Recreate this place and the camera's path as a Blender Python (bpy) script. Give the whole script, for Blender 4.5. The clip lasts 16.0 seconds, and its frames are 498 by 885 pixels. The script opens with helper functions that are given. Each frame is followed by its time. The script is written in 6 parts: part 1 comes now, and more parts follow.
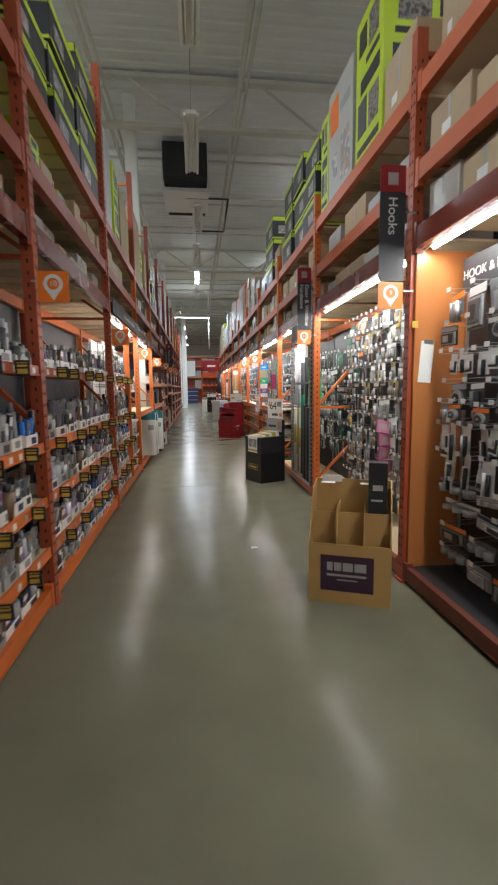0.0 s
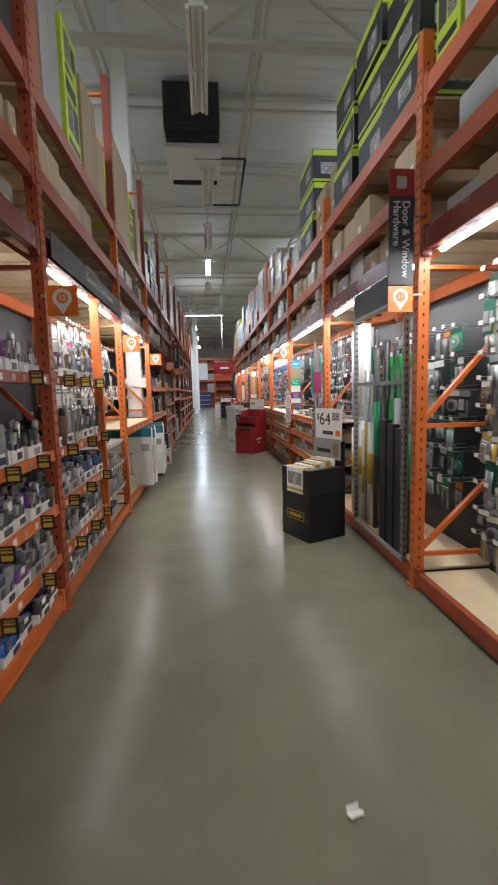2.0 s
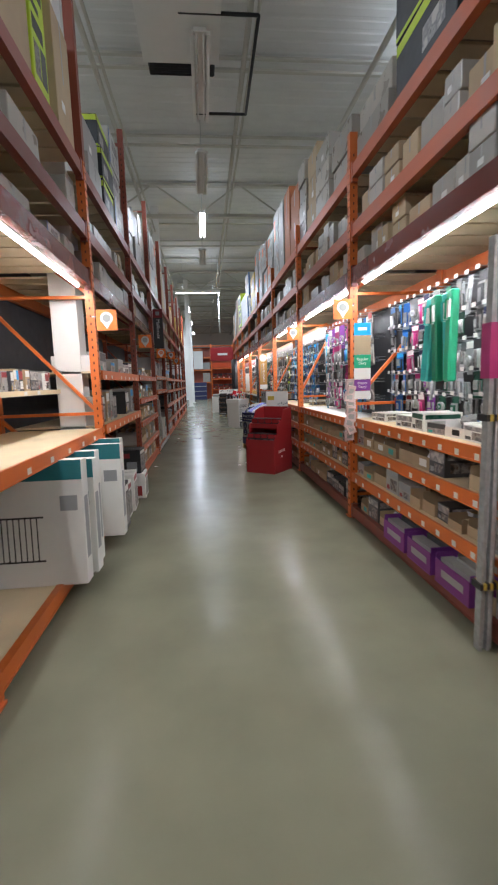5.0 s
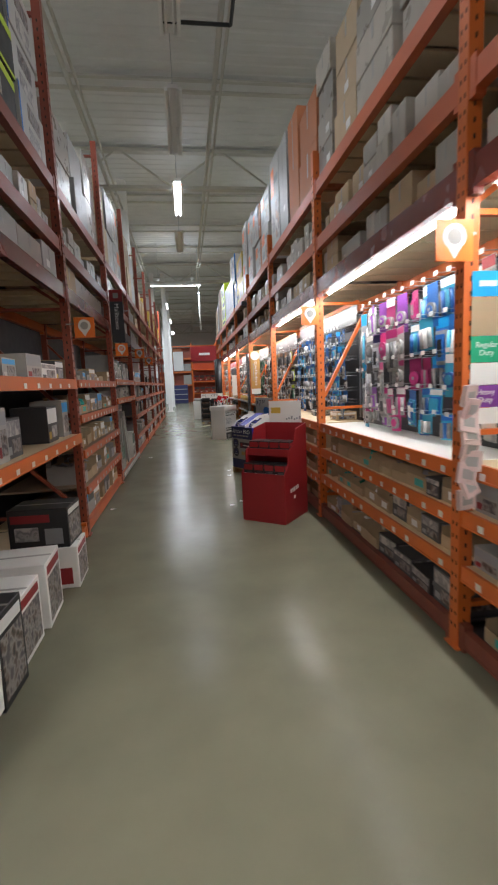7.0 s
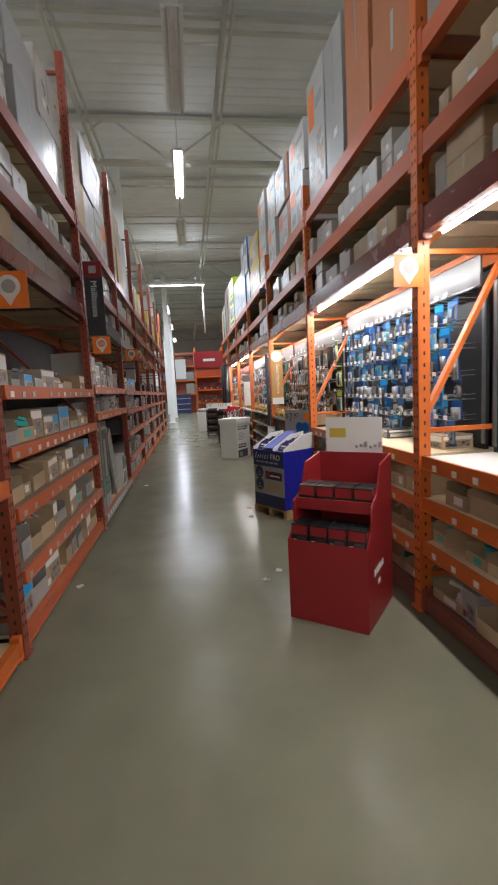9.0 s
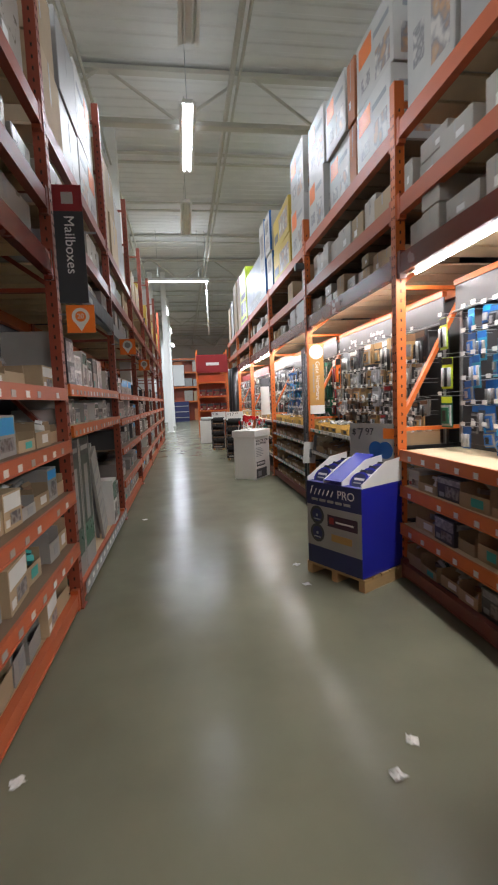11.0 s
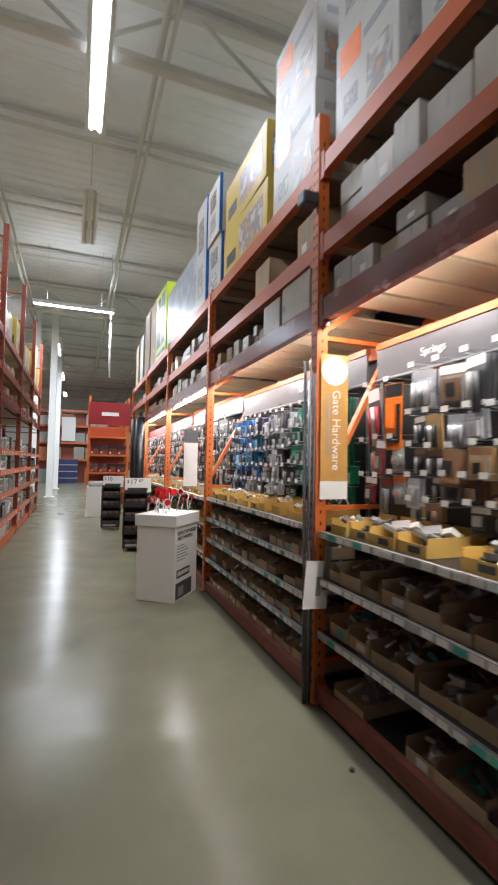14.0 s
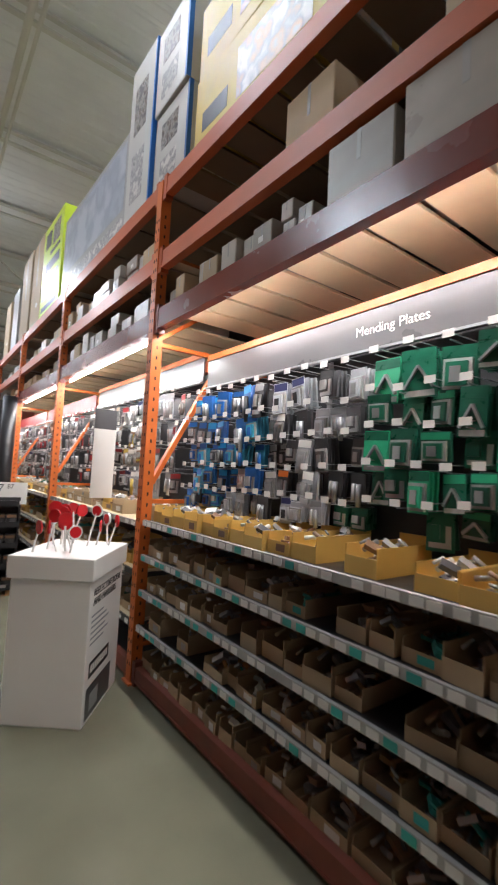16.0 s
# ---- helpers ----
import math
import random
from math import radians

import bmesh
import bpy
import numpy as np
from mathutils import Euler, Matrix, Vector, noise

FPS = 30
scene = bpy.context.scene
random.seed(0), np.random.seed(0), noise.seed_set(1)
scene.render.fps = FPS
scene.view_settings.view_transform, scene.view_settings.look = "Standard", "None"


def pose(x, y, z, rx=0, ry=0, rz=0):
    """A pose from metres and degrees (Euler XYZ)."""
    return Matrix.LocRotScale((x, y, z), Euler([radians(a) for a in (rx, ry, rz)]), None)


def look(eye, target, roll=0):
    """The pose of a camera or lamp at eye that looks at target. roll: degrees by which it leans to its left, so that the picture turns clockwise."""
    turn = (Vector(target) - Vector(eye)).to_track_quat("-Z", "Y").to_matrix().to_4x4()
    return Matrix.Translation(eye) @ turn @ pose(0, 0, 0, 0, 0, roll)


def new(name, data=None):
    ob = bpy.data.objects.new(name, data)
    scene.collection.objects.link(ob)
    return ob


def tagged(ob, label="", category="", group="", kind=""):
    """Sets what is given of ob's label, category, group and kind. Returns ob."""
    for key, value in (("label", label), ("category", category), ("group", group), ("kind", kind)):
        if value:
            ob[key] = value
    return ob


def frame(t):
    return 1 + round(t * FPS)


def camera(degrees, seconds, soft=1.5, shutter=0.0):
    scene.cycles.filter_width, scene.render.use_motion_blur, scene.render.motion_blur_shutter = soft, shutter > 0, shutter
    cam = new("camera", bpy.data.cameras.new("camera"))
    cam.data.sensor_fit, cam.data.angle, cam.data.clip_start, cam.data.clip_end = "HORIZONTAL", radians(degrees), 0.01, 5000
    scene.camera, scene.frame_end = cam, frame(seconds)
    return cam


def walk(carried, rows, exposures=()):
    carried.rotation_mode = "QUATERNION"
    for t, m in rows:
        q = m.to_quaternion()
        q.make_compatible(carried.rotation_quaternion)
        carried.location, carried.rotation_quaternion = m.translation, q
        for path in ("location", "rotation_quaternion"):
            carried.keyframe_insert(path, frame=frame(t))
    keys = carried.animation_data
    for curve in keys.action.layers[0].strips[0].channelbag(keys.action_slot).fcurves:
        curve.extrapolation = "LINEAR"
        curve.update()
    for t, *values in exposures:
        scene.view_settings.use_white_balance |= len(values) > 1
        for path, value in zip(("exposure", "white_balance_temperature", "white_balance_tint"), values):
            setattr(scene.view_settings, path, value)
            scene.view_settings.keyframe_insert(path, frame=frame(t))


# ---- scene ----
cam = camera(58.0, 16.0, soft=2.0, shutter=0.4)
PATH = [
    (0, (-0.045, -0.97, 1.52), (0.184, 1.003, 1.28), -0.7),
    (0.5, (0.021, -0.277, 1.534), (0.264, 1.692, 1.276), -0.9),
    (1, (0.026, 0.366, 1.528), (0.234, 2.34, 1.283), -0.4),
    (1.5, (0.0, 1.071, 1.524), (0.196, 3.046, 1.282), -0.9),
    (2, (-0.009, 1.699, 1.538), (0.162, 3.679, 1.313), -1.4),
    (2.5, (-0.024, 2.382, 1.517), (0.145, 4.361, 1.281), -2.1),
    (3, (-0.002, 3.084, 1.502), (0.123, 5.062, 1.234), -1.9),
    (3.5, (-0.02, 3.737, 1.506), (0.147, 5.708, 1.211), -2.3),
    (4, (-0.008, 4.404, 1.505), (0.141, 6.376, 1.205), -2.0),
    (4.2, (-0.03, 4.629, 1.472), (0.127, 6.601, 1.18), -2.0),
    (6.3, (-0.021, 7.17, 1.626), (0.261, 9.135, 1.382), -1.9),
    (6.5, (-0.011, 7.426, 1.602), (0.295, 9.388, 1.364), -2.1),
    (7, (0.061, 8.011, 1.578), (0.323, 9.976, 1.313), -2.5),
    (7.5, (0.042, 8.582, 1.569), (0.224, 10.557, 1.312), -1.6),
    (8, (0.059, 9.17, 1.567), (0.283, 11.142, 1.317), -2.3),
    (8.2, (0.086, 9.371, 1.599), (0.313, 11.343, 1.357), -2.6),
    (10.3, (-0.178, 11.369, 1.52), (0.113, 13.337, 1.314), -3.1),
    (10.5, (-0.201, 11.568, 1.542), (0.062, 13.541, 1.35), -2.2),
    (11, (-0.218, 12.094, 1.552), (0.06, 14.065, 1.361), -2.4),
    (11.5, (-0.113, 12.626, 1.55), (0.133, 14.601, 1.358), -2.4),
    (12, (-0.098, 13.252, 1.546), (0.09, 15.235, 1.37), -1.7),
    (12.5, (0.009, 13.848, 1.55), (0.173, 15.836, 1.407), -0.5),
    (13, (0.043, 14.439, 1.549), (0.352, 16.415, 1.512), 0.0),
    (13.5, (0.119, 14.967, 1.578), (0.872, 16.816, 1.698), 0.9),
    (14, (0.04, 15.648, 1.536), (0.757, 17.513, 1.63), 1.05),
    (14.5, (0.093, 16.314, 1.515), (0.859, 18.16, 1.585), 0.8),
    (15, (0.103, 16.865, 1.5), (0.927, 18.68, 1.616), 1.6),
    (15.5, (0.133, 17.432, 1.463), (1.155, 19.147, 1.578), 2.3),
    (16, (0.207, 17.924, 1.485), (1.395, 19.526, 1.623), 2.9),
]
walk(cam, [(t, look(eye, target, roll)) for t, eye, target, roll in PATH], exposures=((0.0, 0.05, 6100, 10), (4.0, 0.1, 5750, 11), (6.8, 0.05, 6050, 12), (8.0, 0.14, 6120, 13), (11.0, 0.4, 6080, 12), (13.0, 0.6, 6080, 12), (15.0, 0.44, 6080, 13), (16.0, 0.42, 6080, 13)))

# ---- light ----
world = bpy.data.worlds.new("store")
scene.world = world
world.use_nodes = True
world.node_tree.nodes["Background"].inputs[0].default_value = (0.5, 0.55, 0.6, 1)
world.node_tree.nodes["Background"].inputs[1].default_value = 0.02
SHELF_W, ROOF_W = 22.0, 240.0


def area_lamp(name, m, sx, sy, watts, colour):
    d = bpy.data.lights.new(name, "AREA")
    d.shape, d.size, d.size_y, d.energy, d.color = "RECTANGLE", sx, sy, watts, colour
    ob = new(name, d)
    ob.matrix_world = m
    return ob


# ---- materials ----
def mat(name, colour, rough=0.5, metal=0.0, vary=0.15, scale=9.0, bump=0.05, rand=0.0, fine=140.0, hue=0.0, spec=0.5, coat=0.0):
    m = bpy.data.materials.new(name)
    m.use_nodes = True
    n, l = m.node_tree.nodes, m.node_tree.links
    b = n["Principled BSDF"]
    b.inputs["Metallic"].default_value = metal
    b.inputs["Specular IOR Level"].default_value = spec
    b.inputs["Coat Weight"].default_value = coat
    tc = n.new("ShaderNodeTexCoord")
    big, small = n.new("ShaderNodeTexNoise"), n.new("ShaderNodeTexNoise")
    big.inputs["Scale"].default_value, small.inputs["Scale"].default_value = scale, fine
    big.inputs["Detail"].default_value = 4
    l.new(tc.outputs["Object"], big.inputs["Vector"])
    l.new(tc.outputs["Object"], small.inputs["Vector"])
    hsv = n.new("ShaderNodeHueSaturation")
    hsv.inputs["Color"].default_value = (*colour, 1)
    mix = n.new("ShaderNodeMath")
    mix.operation = "MULTIPLY_ADD"
    mix.inputs[1].default_value, mix.inputs[2].default_value = vary * 2, 1 - vary
    l.new(big.outputs["Fac"], mix.inputs[0])
    out = mix
    if rand or hue:
        oi = n.new("ShaderNodeObjectInfo")
        r = n.new("ShaderNodeMath")
        r.operation = "MULTIPLY_ADD"
        r.inputs[1].default_value, r.inputs[2].default_value = 2 * rand, 1 - rand
        l.new(oi.outputs["Random"], r.inputs[0])
        k = n.new("ShaderNodeMath")
        k.operation = "MULTIPLY"
        l.new(mix.outputs[0], k.inputs[0])
        l.new(r.outputs[0], k.inputs[1])
        out = k
        if hue:
            h = n.new("ShaderNodeMath")
            h.operation = "MULTIPLY_ADD"
            h.inputs[1].default_value, h.inputs[2].default_value = 2 * hue, 0.5 - hue
            l.new(oi.outputs["Random"], h.inputs[0])
            l.new(h.outputs[0], hsv.inputs["Hue"])
    l.new(out.outputs[0], hsv.inputs["Value"])
    l.new(hsv.outputs["Color"], b.inputs["Base Color"])
    rr = n.new("ShaderNodeMath")
    rr.operation = "MULTIPLY_ADD"
    rr.inputs[1].default_value, rr.inputs[2].default_value = 0.25, max(0.02, rough - 0.12)
    l.new(big.outputs["Fac"], rr.inputs[0])
    l.new(rr.outputs[0], b.inputs["Roughness"])
    if bump:
        bp = n.new("ShaderNodeBump")
        bp.inputs["Strength"].default_value, bp.inputs["Distance"].default_value = bump, 0.004
        l.new(small.outputs["Fac"], bp.inputs["Height"])
        l.new(bp.outputs["Normal"], b.inputs["Normal"])
    return m


def glow(name, colour, strength):
    m = bpy.data.materials.new(name)
    m.use_nodes = True
    b = m.node_tree.nodes["Principled BSDF"]
    b.inputs["Base Color"].default_value = (0.9, 0.9, 0.9, 1)
    b.inputs["Emission Color"].default_value = (*colour, 1)
    b.inputs["Emission Strength"].default_value = strength
    return m


def concrete():
    """Polished grey concrete with cloudy stains, fine scratches and thin saw-cut joints far apart."""
    m = mat("polished_concrete", (0.186, 0.183, 0.129), 0.3, vary=0.16, scale=0.5, bump=0.0, spec=0.06)
    n, l = m.node_tree.nodes, m.node_tree.links
    b = n["Principled BSDF"]
    tc = n.new("ShaderNodeTexCoord")

    def noise(scale, detail):
        t = n.new("ShaderNodeTexNoise")
        t.inputs["Scale"].default_value, t.inputs["Detail"].default_value = scale, detail
        l.new(tc.outputs["Object"], t.inputs["Vector"])
        return t

    def steps(source, p0, c0, p1, c1):
        r = n.new("ShaderNodeValToRGB")
        e = r.color_ramp.elements
        e[0].position, e[0].color = p0, (c0, c0, c0, 1)
        e[1].position, e[1].color = p1, (c1, c1, c1, 1)
        l.new(source.outputs["Fac"], r.inputs["Fac"])
        return r

    # worn polish: dull and bright patches
    gloss = steps(noise(2.0, 2), 0.3, 0.17, 0.7, 0.27)
    for k in list(b.inputs["Roughness"].links):
        l.remove(k)
    l.new(gloss.outputs["Color"], b.inputs["Roughness"])
    # blotchy stains over the base colour
    stain = steps(noise(2.2, 4), 0.3, 0.9, 0.7, 1.06)
    base = b.inputs["Base Color"].links[0].from_socket
    mx = n.new("ShaderNodeMix")
    mx.data_type, mx.blend_type = "RGBA", "MULTIPLY"
    mx.inputs["Factor"].default_value = 1.0
    tint_in = [i for i in mx.inputs if i.type == "RGBA"]
    tint_out = [o for o in mx.outputs if o.type == "RGBA"][0]
    l.new(base, tint_in[0])
    l.new(stain.outputs["Color"], tint_in[1])
    l.new(tint_out, b.inputs["Base Color"])
    # slight waviness of the slab and fine grain
    wave, grain = noise(2.6, 2), noise(70.0, 3)
    b1, b2 = n.new("ShaderNodeBump"), n.new("ShaderNodeBump")
    b1.inputs["Strength"].default_value, b1.inputs["Distance"].default_value = 0.2, 0.03
    b2.inputs["Strength"].default_value, b2.inputs["Distance"].default_value = 0.05, 0.003
    l.new(wave.outputs["Fac"], b1.inputs["Height"])
    l.new(grain.outputs["Fac"], b2.inputs["Height"])
    l.new(b1.outputs["Normal"], b2.inputs["Normal"])
    l.new(b2.outputs["Normal"], b.inputs["Normal"])
    return m


FLOOR = concrete()
# plywood darkened in its colour to hold the shade of unlit levels
SHADEDECK = mat("shaded_plywood_board", (0.2, 0.14, 0.09), 0.6, vary=0.25, scale=3, bump=0.1, rand=0.12)
NIGHTGREEN = mat("dark_green_print", (0.03, 0.05, 0.038), 0.4, vary=0.3, scale=6)
EDGE = mat("grey_ticket_strip", (0.4, 0.4, 0.385), 0.35, vary=0.2, scale=12)
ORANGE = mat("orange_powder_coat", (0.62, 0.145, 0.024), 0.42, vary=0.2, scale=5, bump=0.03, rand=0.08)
# same orange with shade mixed in for unlit racks; plain dark orange elsewhere
RUST_SHADE = mat("dark_and_shaded_orange_paint", (0.36, 0.07, 0.026), 0.42, vary=0.2, scale=4, bump=0.03, rand=0.08)
# same orange again, darkened further for the shade on the left racks
DEEPSHADE = mat("deep_shaded_orange_paint", (0.25, 0.05, 0.024), 0.4, vary=0.25, scale=4, bump=0.03, rand=0.1)
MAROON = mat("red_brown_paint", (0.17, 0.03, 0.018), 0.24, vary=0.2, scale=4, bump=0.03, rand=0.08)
# orange with some shade coloured in, for beams and rails beyond the shelf lights
HALFSHADE = mat("half_shaded_orange_paint", (0.5, 0.112, 0.035), 0.42, vary=0.18, scale=4, bump=0.03, rand=0.1)
DIRTY = mat("scuffed_dark_red_paint", (0.2, 0.055, 0.035), 0.5, vary=0.4, scale=9, bump=0.06, rand=0.1)
SIGNGREY = mat("frosted_sign_strip", (0.1, 0.1, 0.105), 0.3, vary=0.08, scale=3)
DIRT = mat("dirty_joint_filler", (0.085, 0.08, 0.062), 0.7, vary=0.4, scale=14)
# near-black that paints the shade inside slots, which are not cut open
HOLE = mat("slot_shadow_steel", (0.02, 0.015, 0.012), 0.8)
PLY = mat("plywood_board", (0.72, 0.585, 0.38), 0.6, vary=0.22, scale=3, bump=0.1, rand=0.12)
STEEL = mat("galvanised_steel", (0.42, 0.43, 0.44), 0.35, metal=0.85, vary=0.2, scale=12)
GREY = mat("grey_paint", (0.3, 0.31, 0.32), 0.45, vary=0.12, rand=0.1)
WHITE = mat("white_paint", (0.78, 0.77, 0.74), 0.45, vary=0.06, scale=3)
ROOF = mat("roof_deck_paint", (0.72, 0.71, 0.69), 0.6, vary=0.12, scale=1.5)
ROOFSTEEL = mat("roof_steel_paint", (0.58, 0.56, 0.5), 0.55, vary=0.12, scale=2)
BLACK = mat("black_plastic", (0.018, 0.018, 0.02), 0.4, vary=0.2, rand=0.2)
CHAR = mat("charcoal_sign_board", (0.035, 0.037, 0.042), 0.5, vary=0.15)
KRAFT = mat("kraft_cardboard", (0.43, 0.32, 0.195), 0.75, vary=0.14, scale=6, bump=0.06, rand=0.18)
GKRAFT = mat("wrapped_grey_carton", (0.37, 0.335, 0.285), 0.3, vary=0.2, scale=7, bump=0.12, rand=0.25, fine=30)
WCARD = mat("white_printed_carton", (0.5, 0.485, 0.45), 0.4, vary=0.14, scale=5, rand=0.12)
PALE = mat("pale_carton", (0.35, 0.34, 0.32), 0.4, vary=0.16, scale=5, rand=0.15)
TAN = mat("tan_display_cardboard", (0.47, 0.29, 0.1), 0.7, vary=0.1, scale=5, bump=0.05)
LIME = mat("lime_print", (0.52, 0.66, 0.03), 0.4, vary=0.08, rand=0.08)
YELLOW = mat("yellow_print", (0.56, 0.4, 0.06), 0.45, vary=0.12, rand=0.1)
PAPER = mat("white_paper", (0.76, 0.75, 0.72), 0.6, vary=0.05, bump=0.02)
CLEAR = mat("clear_blister_plastic", (0.33, 0.33, 0.325), 0.12, vary=0.35, scale=30, bump=0.2, rand=0.3, fine=60, coat=0.2)
RED = mat("red_cardboard", (0.28, 0.016, 0.02), 0.42, vary=0.1, scale=3)
BLUE = mat("royal_blue_cardboard", (0.018, 0.022, 0.33), 0.38, vary=0.08, scale=3)
NAVY = mat("navy_print", (0.02, 0.025, 0.1), 0.45, vary=0.1)
PLUM = mat("dark_plum_print", (0.045, 0.015, 0.035), 0.5, vary=0.1)
SKYB = mat("sky_blue_print", (0.02, 0.35, 0.75), 0.4)
GREEN = mat("green_print", (0.02, 0.32, 0.16), 0.45, rand=0.25)
DGREEN = mat("dark_green_card", (0.01, 0.1, 0.058), 0.3, rand=0.4, vary=0.3, scale=20)
VIOLET = mat("violet_print", (0.22, 0.05, 0.32), 0.45, rand=0.2)
MAGENTA = mat("magenta_card", (0.42, 0.03, 0.16), 0.45, rand=0.35)
TBLUE = mat("tool_blue_card", (0.02, 0.13, 0.42), 0.4, rand=0.4)
CYAN = mat("cyan_card", (0.05, 0.33, 0.5), 0.4, rand=0.3)
SILVER = mat("silver_card", (0.45, 0.47, 0.5), 0.3, rand=0.35, metal=0.3)
BRONZE = mat("bronze_brown_card", (0.2, 0.11, 0.06), 0.4, rand=0.4)
DARKC = mat("dark_grey_card", (0.06, 0.06, 0.065), 0.4, rand=0.5)
KCARD = mat("tan_backing_card", (0.4, 0.25, 0.1), 0.5, rand=0.25)
PRORANGE = mat("bright_orange_plastic", (0.85, 0.2, 0.02), 0.35, rand=0.1)
MUSTARD = mat("mustard_cardboard_bin", (0.62, 0.4, 0.1), 0.6, rand=0.15, vary=0.12)
TEAL = mat("teal_label", (0.05, 0.4, 0.36), 0.5, rand=0.2)
MELA = mat("orange_brown_melamine", (0.46, 0.17, 0.05), 0.33, vary=0.12, scale=2)
WOODP = mat("pallet_wood", (0.45, 0.29, 0.13), 0.7, vary=0.25, scale=6, bump=0.15, rand=0.1)
TUBE = glow("fluorescent_tube", (1.0, 0.96, 0.88), 45.0)
LAMPON = glow("lit_ceiling_tube", (0.97, 0.98, 1.0), 14.0)
GLASSY = mat("smoky_acrylic", (0.2, 0.22, 0.2), 0.08, vary=0.2, coat=1.0)
GLASSY.node_tree.nodes["Principled BSDF"].inputs["Transmission Weight"].default_value = 0.85


def picture(name, stops, scale, rough=0.35):
    """Printed photo-like artwork: soft irregular patches of a few inks."""
    m = bpy.data.materials.new(name)
    m.use_nodes = True
    n, l = m.node_tree.nodes, m.node_tree.links
    b = n["Principled BSDF"]
    tc, oi, add = n.new("ShaderNodeTexCoord"), n.new("ShaderNodeObjectInfo"), n.new("ShaderNodeVectorMath")
    mul = n.new("ShaderNodeMath")
    mul.operation, mul.inputs[1].default_value = "MULTIPLY", 37.0
    l.new(oi.outputs["Random"], mul.inputs[0])
    l.new(tc.outputs["Object"], add.inputs[0])
    l.new(mul.outputs[0], add.inputs[1])
    tex, cell = n.new("ShaderNodeTexNoise"), n.new("ShaderNodeTexVoronoi")
    tex.inputs["Scale"].default_value, tex.inputs["Detail"].default_value = scale, 5
    cell.inputs["Scale"].default_value = scale * 1.7
    l.new(add.outputs[0], tex.inputs["Vector"])
    l.new(add.outputs[0], cell.inputs["Vector"])
    mix = n.new("ShaderNodeMath")
    mix.operation, mix.inputs[1].default_value = "MULTIPLY_ADD", 0.35
    l.new(cell.outputs["Distance"], mix.inputs[0])
    l.new(tex.outputs["Fac"], mix.inputs[2])
    ramp = n.new("ShaderNodeValToRGB")
    e = ramp.color_ramp.elements
    e[0].position, e[0].color = 0.42, (*stops[0], 1)
    e[1].position, e[1].color = 0.82, (*stops[-1], 1)
    for i, c in enumerate(stops[1:-1]):
        k = e.new(0.42 + 0.4 * (i + 1) / (len(stops) - 1))
        k.color = (*c, 1)
    l.new(mix.outputs[0], ramp.inputs["Fac"])
    l.new(ramp.outputs["Color"], b.inputs["Base Color"])
    b.inputs["Roughness"].default_value = rough
    return m


PHOTO = picture("dark_product_photo", ((0.02, 0.02, 0.025), (0.12, 0.08, 0.06), (0.3, 0.28, 0.26), (0.08, 0.07, 0.08)), 14)
BLUEGREY = picture("grey_blue_product_photo", ((0.2, 0.22, 0.26), (0.3, 0.33, 0.38), (0.24, 0.26, 0.31), (0.36, 0.38, 0.42)), 2)
PHOTO2 = picture("grey_product_photo", ((0.1, 0.1, 0.1), (0.4, 0.38, 0.36), (0.2, 0.19, 0.2), (0.55, 0.52, 0.48)), 9)
PHOTO3 = picture("warm_product_photo", ((0.45, 0.43, 0.4), (0.5, 0.3, 0.16), (0.25, 0.24, 0.25), (0.6, 0.57, 0.52)), 6)


# ---- mesh helpers ----
def bx(bm, x0, x1, y0, y1, z0, z1, mi=0, m=None):
    v = [bm.verts.new((x, y, z)) for x in (x0, x1) for y in (y0, y1) for z in (z0, z1)]
    if m is not None:
        for p in v:
            p.co = m @ p.co
    for a in ((0, 1, 3, 2), (4, 6, 7, 5), (0, 4, 5, 1), (2, 3, 7, 6), (0, 2, 6, 4), (1, 5, 7, 3)):
        bm.faces.new([v[i] for i in a]).material_index = mi


def rod(bm, a, b, r, mi=0, n=8):
    a, b = Vector(a), Vector(b)
    q = (b - a).to_track_quat("Z", "Y").to_matrix()
    ring = [[bm.verts.new(c + q @ Vector((r * math.cos(t), r * math.sin(t), 0))) for t in [2 * math.pi * i / n for i in range(n)]] for c in (a, b)]
    for i in range(n):
        f = bm.faces.new((ring[0][i], ring[0][(i + 1) % n], ring[1][(i + 1) % n], ring[1][i]))
        f.material_index, f.smooth = mi, n > 6
    bm.faces.new(ring[0][::-1]).material_index = mi
    bm.faces.new(ring[1]).material_index = mi


def bar(bm, a, b, w, d, mi=0):
    """A square bar from a to b."""
    a, b = Vector(a), Vector(b)
    m = Matrix.Translation(a) @ (b - a).to_track_quat("Z", "Y").to_matrix().to_4x4()
    bx(bm, -w / 2, w / 2, -d / 2, d / 2, 0, (b - a).length, mi, m)


def disc(bm, c, r, depth, mi=0, n=20, axis=1):
    """A short cylinder whose flat faces look along the axis."""
    e = Vector((0, 0, 0))
    e[axis] = depth
    rod(bm, Vector(c), Vector(c) + e, r, mi, n)


def mesh(name, bm, mats, bevel=0.0):
    if bevel:
        bmesh.ops.bevel(bm, geom=list(bm.edges), offset=bevel, segments=1, affect="EDGES")
    bmesh.ops.recalc_face_normals(bm, faces=bm.faces)
    me = bpy.data.meshes.new(name)
    bm.to_mesh(me)
    bm.free()
    for m in mats if isinstance(mats, (list, tuple)) else [mats]:
        me.materials.append(m)
    return me


def part(name, bm, mats, parent=None, label="", bevel=0.0):
    ob = new(name, mesh(name, bm, mats, bevel))
    if parent is not None:
        ob.parent = parent
    if label:
        ob["label"] = label
    return ob


